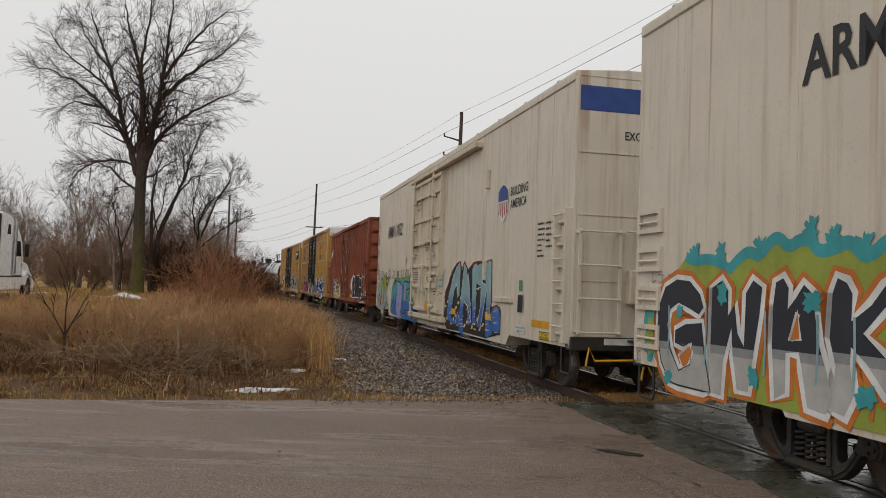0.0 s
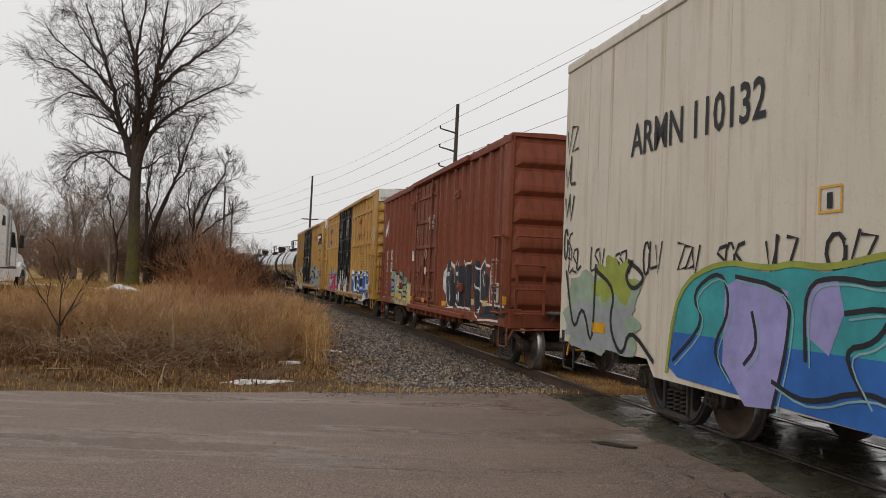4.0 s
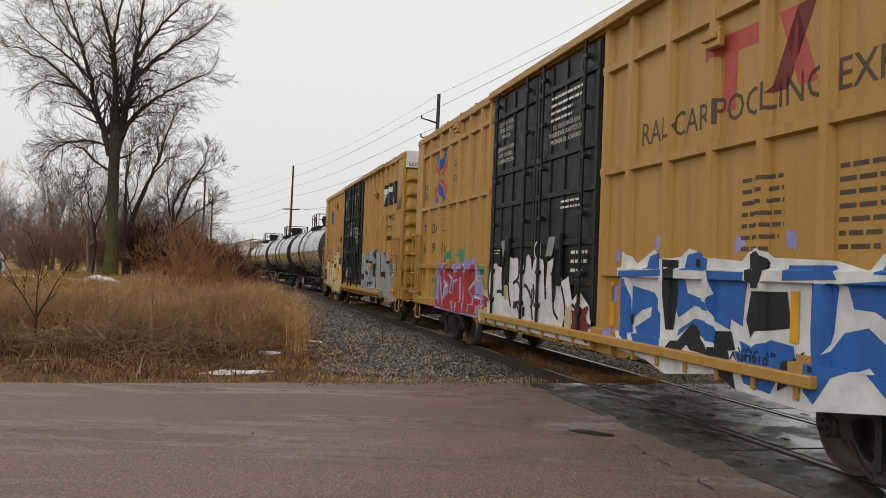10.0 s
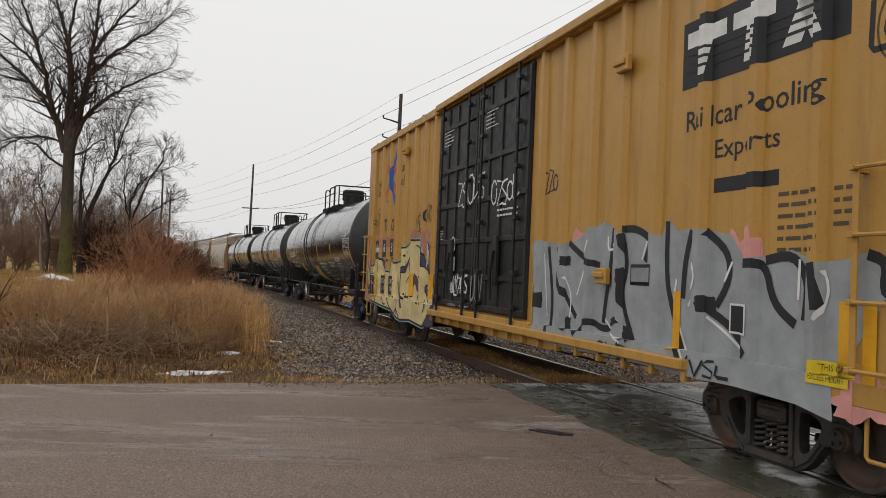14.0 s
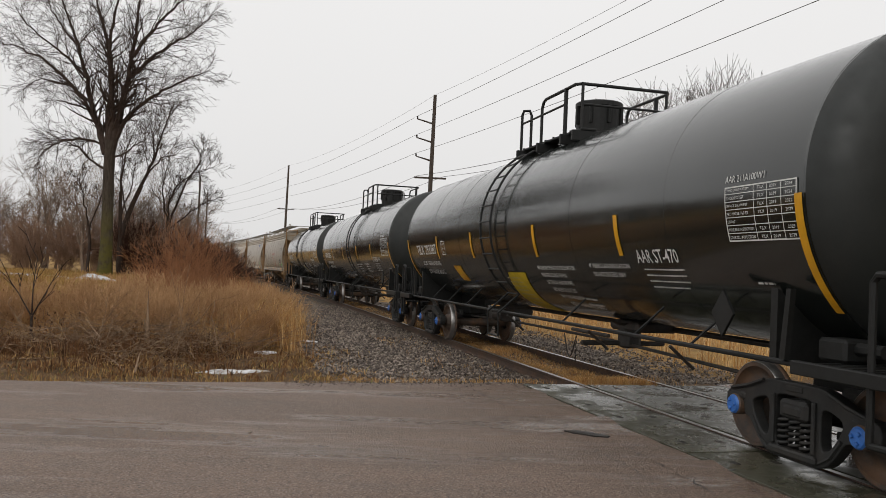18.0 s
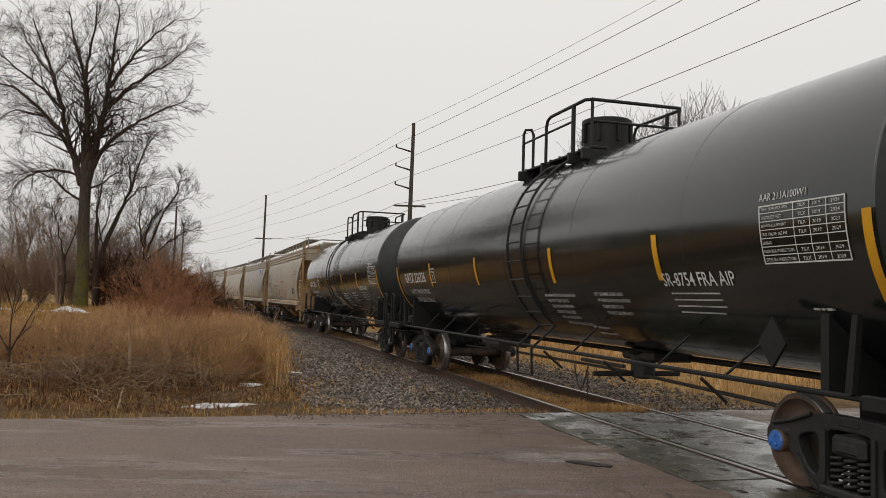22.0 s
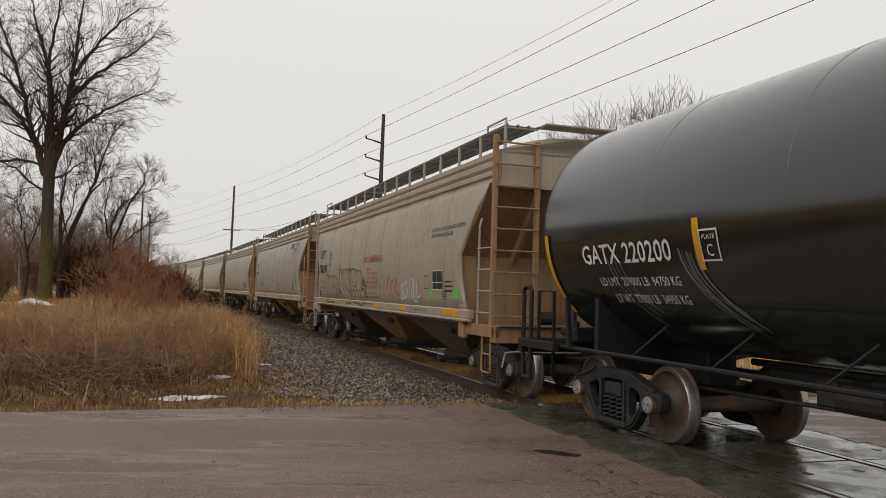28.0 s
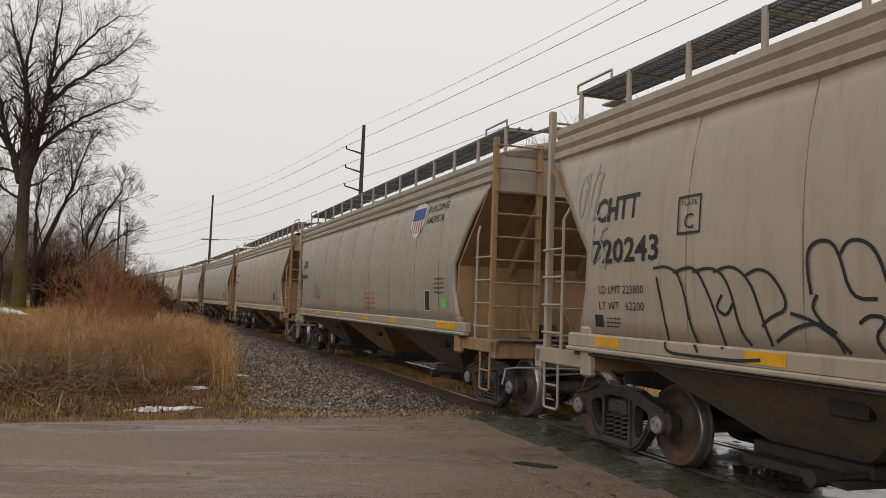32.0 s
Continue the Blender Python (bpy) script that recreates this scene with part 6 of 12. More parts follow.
    for run in [[(-3.47, 2.35), (-3.24, 2.24), (-3.01, 2.11), (-3.06, 1.98), (-2.96, 1.68), (-2.97, 1.49), (-3.21, 1.27), (-3.54, 1.32), (-3.39, 1.41), (-3.16, 1.48), (-3.12, 1.62), (-3.27, 1.75), (-3.46, 1.81), (-3.35, 1.89), (-3.46, 2.06)], [(-3.71, 2.13), (-3.6, 1.98), (-3.46, 1.96), (-3.51, 1.8), (-3.7, 1.82)], [(-5.25, 1.67), (-5.02, 1.86), (-4.78, 2.1), (-5.09, 1.89), (-5.41, 1.78), (-5.73, 1.79), (-5.72, 1.66)], [(-5.16, 1.43), (-4.95, 1.54), (-4.62, 1.65), (-4.58, 1.9), (-4.77, 1.76), (-4.9, 1.59)], [(-4.62, 1.3), (-4.56, 1.51), (-4.39, 1.65), (-4.19, 1.58), (-3.91, 1.37), (-3.84, 1.26), (-4.15, 1.28), (-4.32, 1.45), (-4.43, 1.41), (-4.59, 1.25)]]:
        g.rim(run, 0.03, I_BLACK, 0.008)
    for run in [[(-4.12, 1.14), (-3.89, 1.26), (-3.82, 0.99), (-3.96, 1.03)], [(-7.84, 2.01), (-7.35, 1.93), (-7.01, 1.68), (-7.05, 1.51), (-7.36, 1.72)], [(-6.6, 2.04), (-6.38, 1.81), (-6.24, 1.32), (-6.44, 1.58)], [(-5.52, 1.68), (-5.38, 1.65), (-5.46, 1.26), (-5.18, 0.85), (-5.31, 0.84), (-5.58, 1.25)], [(-2.93, 0.56), (-3.35, 0.57), (-3.06, 0.75), (-2.82, 0.94), (-2.67, 1.07), (-2.68, 1.3), (-2.57, 1.23), (-2.53, 0.62)]]:
        g.rim(run, 0.03, I_BLACK, 0.008)
    for run in [[(-3.45, 2.33), (-3.36, 2.15), (-3.21, 2.15), (-3.28, 2.01), (-3.18, 1.83), (-3.35, 1.9), (-3.44, 1.8)]]:
        g.shape(FLAT, run, I_CREAM, 0.009)
    for run in [[(-3.45, 2.33), (-3.36, 2.15), (-3.21, 2.15), (-3.28, 2.01), (-3.18, 1.83), (-3.35, 1.9), (-3.44, 1.8)]]:
        g.rim(run, 0.02, I_WHITE, 0.01)
    g.doodle(FLAT, [[(-4.34, 2.3), (-3.98, 2.23), (-4.06, 2.01), (-3.99, 1.77), (-3.76, 1.57)], [(-8.37, 2.02), (-8.22, 1.62), (-7.84, 1.28), (-8.03, 0.93)], [(-5.94, 1.63), (-5.83, 1.24), (-5.65, 0.96), (-5.71, 0.64)], [(-6.89, 1.17), (-6.58, 0.88), (-6.18, 0.73)], [(-3.54, 1.38), (-3.33, 1.22), (-3.24, 0.95), (-3.36, 0.83)], [(-4.59, 1.31), (-4.63, 1.12), (-5.28, 1.1)], [(-7.39, 1.14), (-7.11, 0.83), (-6.86, 0.86)]], 0.04, I_BLACK, 0.007)
    g.doodle(FLAT, [[(-8.6, 1.0), (-8.3, 0.75), (-8.0, 0.95)], [(-6.3, 0.8), (-6.0, 0.62), (-5.7, 0.8), (-5.4, 0.6)]], 0.06, I_PURPLE, 0.006, False)
    rng = random.Random(9)
    for i in range(40):
        x, z = rng.uniform(-8.5, -3.0), rng.uniform(0.95, 2.2)
        g.blob(x - 0.025, z - 0.03, x + 0.025, z + 0.03, I_BLACK, i, 0.2, 5, 0.003)
    g.blob(-9.40, 0.84, -8.62, 1.62, I_PINK, 5, 0.10, 5, 0.001), g.blob(-9.38, 1.18, -9.16, 1.56, I_DARKRED, 6, 0.14, 5, 0.002), g.blob(-9.30, 0.80, -8.80, 1.02, I_DARKRED, 7, 0.14, 5, 0.002), g.blob(-9.12, 1.62, -8.74, 2.15, I_PINK, 8, 0.16, 5, 0.001)
    star = [(-9.39, 1.62), (-9.02, 1.58), (-8.86, 2.02), (-8.76, 1.60), (-8.52, 1.50), (-8.66, 1.24), (-8.52, 0.98), (-8.80, 1.06), (-8.98, 0.84), (-9.02, 1.16)]
    g.shape(FLAT, star, I_PURPLE, 0.004), g.rim(star, 0.085, I_BLACK, 0.005), g.rim(star, 0.050, I_TEAL, 0.0065), g.rim(star, 0.026, I_WHITE, 0.008)
    g.shape(FLAT, [(-9.05, 1.50), (-8.88, 1.72), (-8.80, 1.36), (-8.92, 1.22)], I_CREAM, 0.006), g.stroke([(-8.80, 2.30), (-8.84, 2.16), (-8.74, 1.98)], 0.05, I_TEAL, 0.006)
    spikes = [(-8.62, 2.44)] + [q for k in range(9) for q in ((-8.52 + 0.26 * k, 2.58 + 0.10 * ((k * 5) % 3)), (-8.40 + 0.26 * k, 2.46 + 0.03 * (k % 2)))] + [(-6.2, 2.3), (-8.62, 2.3)]
    g.shape(FLAT, spikes, I_MAUVE, 0.0015)
    g.stroke([(-3.2, 0.95), (-3.0, 1.6), (-3.4, 2.0), (-3.0, 2.3)], 0.05, I_SKY, 0.012)
    g.scrawl(-4.45, 2.55, -3.75, 3.0, 0.035, I_BLACK, 12, 5), g.scrawl(-3.7, 2.75, -3.0, 3.15, 0.03, I_BLACK, 13, 5), g.doodle(FLAT, [[(-8.74, 3.04), (-8.62, 3.10), (-8.50, 2.96), (-8.66, 2.90), (-8.72, 3.0), (-8.44, 3.06)], [(-8.60, 2.98), (-8.66, 2.78), (-8.50, 2.66), (-8.36, 2.80), (-8.40, 2.90)], [(-8.46, 3.14), (-8.42, 2.88), (-8.32, 3.02), (-8.30, 2.86)], [(-8.34, 3.16), (-8.22, 2.84), (-8.20, 3.20)], [(-8.14, 2.86), (-8.12, 3.22), (-8.20, 3.10), (-8.00, 3.12)], [(-7.96, 3.24), (-8.06, 3.04), (-7.90, 3.06), (-7.94, 2.90), (-8.06, 2.92)], [(-8.28, 2.74), (-8.04, 2.78), (-8.14, 2.70)], [(-8.02, 2.86), (-7.82, 3.20)]], 0.022, I_BLACK, 0.001)
    g.rim([(-8.30 + 0.15 * math.cos(t), 3.27 + 0.085 * math.sin(t)) for t in np.linspace(0, 5.9, 18)], 0.035, I_CHARCOAL, 0.001), g.scrawl(-9.25, 1.72, -9.0, 1.92, 0.022, I_BLACK, 3, 3, 0.006), g.scrawl(-9.3, 3.1, -8.8, 3.9, 0.010, I_TRACE, 22, 4)
    g.done("spray_paint", car, "cream sprayed letters on purple")
    g = Decals(side)
    g.scrawl(-1.2, 2.9, 0.2, 3.5, 0.04, I_WHITE, 40, 5), g.scrawl(-1.5, 1.35, -0.5, 1.7, 0.04, I_WHITE, 41, 6), g.scrawl(-1.45, 1.3, -0.55, 1.6, 0.03, I_WHITE, 47, 5), g.scrawl(0.6, 2.8, 1.8, 3.3, 0.035, I_WHITE, 42, 5), g.scrawl(-0.3, 1.2, 0.3, 1.7, 0.05, I_GREY, 43, 3)
    g.done("spray_paint", car, "white scrawled tags on the black doors")
    end_print(car, 9.25, 1.475, ((0.3, 3.95, 0.85, 4.1, 2), (0.2, 3.3, 0.9, 3.5, 2)), I_TRACE, 5)
    b = Decals(Side(lambda a, c: -(9.25 + 0.013)))
    b.word("EXCESS HEIGHT CAR", -1.38, 4.76, -0.05, 4.855, I_BLACK, fat=0.006)
    b.done("band_lettering", car, "black words on the white band").matrix_basis = pose(0, 0, 0, 0, 0, 90)
    return car, sets


def red_car():
    spec = dict(half=7.6, eave=4.60, roof=4.66, roof_ribs=13, paint=M_RED, end_paint=M_RED, door_paint=M_REDDOOR, door=(-1.62, 1.34),
                posts=[6.95, 6.18, 5.40, 4.63, 3.92, 3.15, 2.35, 1.62, -1.85, -2.39, -3.11, -3.87, -4.51, -5.29, -6.23, -7.0], post_half=0.05,
                corner=0.42, end_ribs=6, leaves=[(-1.62, 1.34)], door_bars=[4.05, 3.35, 2.62, 1.95, 1.4, 1.14], door_label="oxide red sliding door with scraped paint",
                track=(-1.9, 4.6), stops=[(3.7, 3.78), (4.2, 1.55), (-1.75, 3.95)], boards=[(-2.45, -2.0, 1.62, 0.42)], ladder=(7.08, 7.62), reach=1.0, trucks=(6.25, -6.15), brake=1)
    car, sets, side = box_car("box_car", "weathered oxide red box car with scraped door and spray paint", "train cars", spec)
    d = Decals(side)
    for x0, x1, z0, word in ((-6.9, -6.32, 2.34, "AT"), (-6.05, -5.62, 2.34, "W"), (-6.9, -6.32, 1.92, "17"), (-6.08, -5.4, 1.92, "977")):
        d.rect(x0, z0, x1, z0 + 0.34, I_WHITE), d.word(word, x0 + 0.07, z0 + 0.06, x1 - 0.07, z0 + 0.28, I_BLACK, fat=0.008, lift=0.004)
    d.outline(-4.75, 2.28, -4.5, 2.62, 0.02, I_WHITE), d.lines(-4.7, 2.42, -4.55, 2.55, 2, I_WHITE, 1)
    d.word("LD LMT", -6.85, 1.70, -6.35, 1.80, I_WHITE), d.word("215600", -6.0, 1.70, -5.55, 1.80, I_WHITE), d.word("LT WT", -6.85, 1.52, -6.4, 1.62, I_WHITE), d.word("70400", -5.95, 1.52, -5.55, 1.62, I_WHITE)
    d.word("LIFT AND JACK HERE", -6.9, 0.99, -6.0, 1.03, I_WHITE), d.word("2 INCH HIGH COMP SHOES", -5.3, 0.93, -4.2, 0.98, I_WHITE)
    [d.word(a, 6.33, 2.14 - 0.085 * k, 6.33 + 0.05 * len(a), 2.195 - 0.085 * k, I_WHITE) and d.word(b, 6.93 - 0.055 * len(b), 2.14 - 0.085 * k, 6.95, 2.195 - 0.085 * k, I_WHITE) for k, (a, b) in enumerate((("EXW 10-8", "H 5-3"), ("EW 9-7", "H 14-9"), ("IL", "50-6"), ("IW", "9-6"), ("IH", "10-11"), ("CU. FT.", "5237")))], d.rect(6.42, 1.32, 7.0, 1.68, I_BLACK), d.outline(6.40, 1.30, 7.02, 1.70, 0.02, I_WHITE, 0.003), d.lines(6.5, 1.55, 6.7, 1.62, 1, I_WHITE, 2), d.rect(6.71, 1.32, 6.73, 1.68, I_WHITE, 0.003), d.rect(6.42, 1.48, 7.0, 1.50, I_WHITE, 0.003)
    d.rect(-1.85, 2.25, -1.5, 2.55, I_WHITE), [d.word(q, 0.36 + 0.05 * k, 3.36 - 0.13 * k, 0.36 + 0.05 * k + wd, 3.46 - 0.13 * k, I_WHITE, fat=0.012, lift=0.002) for k, (q, wd) in enumerate((("CLOSE AND LOCK", 0.80), ("DOORS BEFORE", 0.70), ("MOVING CAR", 0.60)))], d.lines(-1.3, 2.95, -1.0, 3.15, 3, I_WHITE, 4), d.rect(0.05, 1.85, 0.25, 2.05, I_WHITE), d.stroke([(0.15 + 0.12 * math.cos(t), 2.42 + 0.13 * math.sin(t)) for t in np.linspace(0, 6.28, 15)], 0.035, I_CREAM)
    for x in (-4.55, -1.95, -0.1, 2.1, 7.35):
        d.rect(x, 1.06 if x < 7 else 1.28, x + 0.36, 1.18 if x < 7 else 1.44, I_REFLECT, 0.012)
    d.rect(4.45, 1.12, 4.62, 1.25, I_RED, 0.012)
    d.done("lettering", car, "white stencilled lettering and yellow reflectors")
    g = Decals(side)
    for run in [[(2.52, 1.03), (2.41, 1.73), (2.51, 2.12), (2.73, 2.23), (3.08, 2.15), (3.21, 1.96), (3.28, 1.6), (3.36, 1.08)], [(3.39, 1.08), (3.3, 2.03), (3.55, 2.16), (3.77, 2.18), (3.93, 2.06), (4.15, 2.09), (4.27, 1.09), (3.99, 1.06)], [(4.23, 1.63), (4.22, 2.1), (4.4, 1.99), (4.65, 2.08), (4.85, 2.07), (4.84, 1.64), (4.74, 1.48), (4.86, 1.21), (4.79, 1.04), (4.58, 1.12), (4.44, 1.37), (4.3, 1.43)], [(4.89, 2.08), (5.27, 2.13), (5.37, 2.24), (5.5, 2.13), (5.49, 1.95), (5.58, 1.67), (5.65, 0.96), (5.45, 1.07), (5.37, 1.42), (5, 1.49)]]:
        g.shape(FLAT, run, I_CHARCOAL, 0.001)
    for run in [[(5.57, 1.95), (5.68, 2.12), (5.87, 2.22), (6.05, 2.12), (6.2, 2), (6.26, 1.79), (6.25, 1.36), (6.09, 1.31), (5.72, 1.26), (5.62, 1.44)], [(5.77, 1.17), (6.34, 1.24), (6.88, 1.31), (7.09, 1.25), (7.6, 1.2), (7.6, 1.01), (7.1, 0.98), (6.36, 0.97), (5.83, 0.95)]]:
        g.shape(FLAT, run, I_CHARCOAL, 0.001)
    g.doodle(FLAT, [[(2.47, 2.12), (2.39, 1.73), (2.46, 1.26), (2.64, 1.04), (3.24, 1.05)], [(3.16, 2.18), (3.29, 1.96), (3.27, 1.67)], [(3.33, 2.07), (3.48, 2.18)], [(3.74, 2.23), (3.93, 2.06)], [(2.68, 1.7), (2.8, 1.36)], [(3.7, 1.68), (3.88, 1.72), (3.96, 1.48), (3.95, 1.21)], [(3.39, 1.17), (3.55, 1.1), (3.99, 1.08), (4.26, 1.07), (4.38, 1.17), (4.58, 1.12), (4.82, 1.05)], [(4.13, 2.19), (4.36, 1.99), (4.49, 2.09), (4.71, 2.11), (4.82, 2.19)], [(5.38, 2.04), (5.54, 1.95), (5.68, 2.07), (5.87, 2.17)], [(5.52, 1.95), (5.57, 1.66), (5.6, 1.27)], [(5.32, 1.66), (5.59, 1.49)], [(5.74, 1.87), (5.79, 1.73), (5.89, 1.62)], [(6.09, 2.22), (6.18, 2.11), (6.27, 2.03)]], 0.045, I_WHITE, 0.004)
    g.doodle(FLAT, [[(6.32, 1.95), (6.31, 1.58), (6.3, 1.37), (6.34, 1.27)], [(5.48, 1.08), (5.63, 1.18), (5.43, 0.99), (5.69, 0.93)], [(5.62, 1.3), (5.91, 1.23), (6.34, 1.24), (6.59, 1.23), (6.95, 1.34)], [(6.81, 1.26), (7.02, 1.23), (7.56, 1.24)], [(5.74, 0.88), (6.36, 0.92), (6.89, 0.93), (7.3, 0.93)]], 0.045, I_WHITE, 0.004)
    for i, (x0, z0, x1, z1) in enumerate(((2.75, 1.95, 3.09, 2.05), (3.39, 1.82, 3.76, 1.93), (2.49, 1.81, 2.75, 1.93), (2.89, 1.2, 3.21, 1.39), (3.46, 1.23, 3.8, 1.39), (4.32, 1.88, 4.61, 2.02), (5.79, 1.86, 6.15, 1.95), (4.32, 1.17, 4.47, 1.44), (4.82, 1.17, 5.42, 1.32), (5.72, 1.18, 6.3, 1.32), (5.07, 1.8, 5.36, 1.99))):
        g.blob(x0, z0, x1, z1, I_CREAM if i > 7 else I_WHITE, i, 0.10, 5, 0.006)
    g.done("spray_paint", car, "white and black sprayed letters")
    g = Decals(side)
    box = (-5.65, 0.86, -1.85, 1.98)
    g.shape(box, [(0.02, 0.3), (0.0, 0.6), (0.04, 0.9), (0.12, 1.0), (0.2, 0.96), (0.28, 0.98), (0.34, 0.84), (0.40, 0.98), (0.46, 1.0), (0.52, 0.88), (0.62, 0.98), (0.68, 0.80), (0.78, 0.70), (0.86, 0.86), (0.98, 0.8), (1.0, 0.0), (0.3, 0.0)], I_PALEGREEN)
    for run, ink_m in (([(0.20, 0.3), (0.20, 0.96), (0.27, 0.98), (0.32, 0.86), (0.31, 0.1), (0.22, 0.12)], I_SKY), ([(0.31, 0.4), (0.32, 0.85), (0.36, 0.80), (0.40, 0.6), (0.36, 0.42)], I_CREAM), ([(0.40, 0.45), (0.42, 0.98), (0.47, 0.86), (0.50, 0.5)], I_PINK), ([(0.36, 0.0), (0.34, 0.42), (0.58, 0.46), (0.66, 0.30), (0.82, 0.0)], I_CREAM),
                       ([(0.13, 0.5), (0.13, 0.95), (0.19, 0.9), (0.20, 0.62)], I_CREAM), ([(0.03, 0.4), (0.06, 0.76), (0.11, 0.8), (0.13, 0.5), (0.09, 0.34)], I_LILAC), ([(0.72, 0.02), (0.70, 0.4), (0.84, 0.62), (0.98, 0.6), (1.0, 0.02)], I_CREAM), ([(0.50, 0.05), (0.52, 0.32), (0.60, 0.36), (0.64, 0.1)], I_PINK)):
        g.shape(box, run, ink_m, 0.002)
    g.doodle(box, [[(0.16, 0.40), (0.06, 0.30), (0.0, 0.5), (0.02, 0.82), (0.09, 1.0), (0.17, 0.98), (0.20, 0.90)], [(0.05, 0.50), (0.08, 0.72), (0.12, 0.70), (0.13, 0.5), (0.08, 0.42), (0.05, 0.50)], [(0.20, 0.95), (0.27, 1.0), (0.32, 0.86), (0.36, 0.88), (0.40, 0.66), (0.36, 0.52), (0.32, 0.50)],
                   [(0.40, 0.5), (0.42, 1.0), (0.47, 0.92), (0.51, 0.6), (0.52, 0.86), (0.58, 0.90), (0.64, 1.0), (0.67, 0.8), (0.66, 0.52), (0.72, 0.66), (0.80, 0.62)], [(0.46, 0.56), (0.44, 0.48), (0.52, 0.46), (0.58, 0.56)],
                   [(0.38, 0.26), (0.36, 0.16), (0.40, 0.12), (0.41, 0.22), (0.46, 0.40), (0.52, 0.28), (0.50, 0.08)], [(0.56, 0.40), (0.58, 0.12), (0.55, 0.06), (0.58, 0.02)], [(0.64, 0.42), (0.74, 0.34), (0.82, 0.16), (0.86, -0.02)], [(0.64, 0.26), (0.72, 0.22), (0.77, 0.02)], [(0.70, 0.50), (0.76, 0.56), (0.72, 0.46), (0.80, 0.46)]], 0.05, I_BLACK, 0.006)
    g.doodle(box, [[(0.48, 0.62), (0.50, 0.5)], [(0.53, 0.6), (0.56, 0.5), (0.60, 0.62)], [(0.50, 0.56), (0.62, 0.5)]], 0.10, I_MAROON, 0.004)
    g.scrawl(-7.15, 3.0, -6.75, 4.0, 0.035, I_WHITE, 3, 3), g.scrawl(-6.95, 1.15, -6.2, 1.45, 0.025, I_GREY, 4, 5), g.scrawl(-5.95, 1.0, -5.5, 1.6, 0.02, I_GREY, 5, 4)
    g.rect(-5.1, 1.08, -4.95, 1.18, I_RED, 0.012)
    g.done("spray_paint", car, "pale green and cream sprayed letters")
    end_print(car, 7.6, 1.475, ((0.35, 3.7, 0.8, 3.9, 3), (0.2, 3.1, 0.9, 3.3, 3), (-0.1, 2.6, 0.9, 2.75, 2), (0.2, 1.75, 1.0, 1.85, 2)), I_WHITE, 8)
    return car, sets


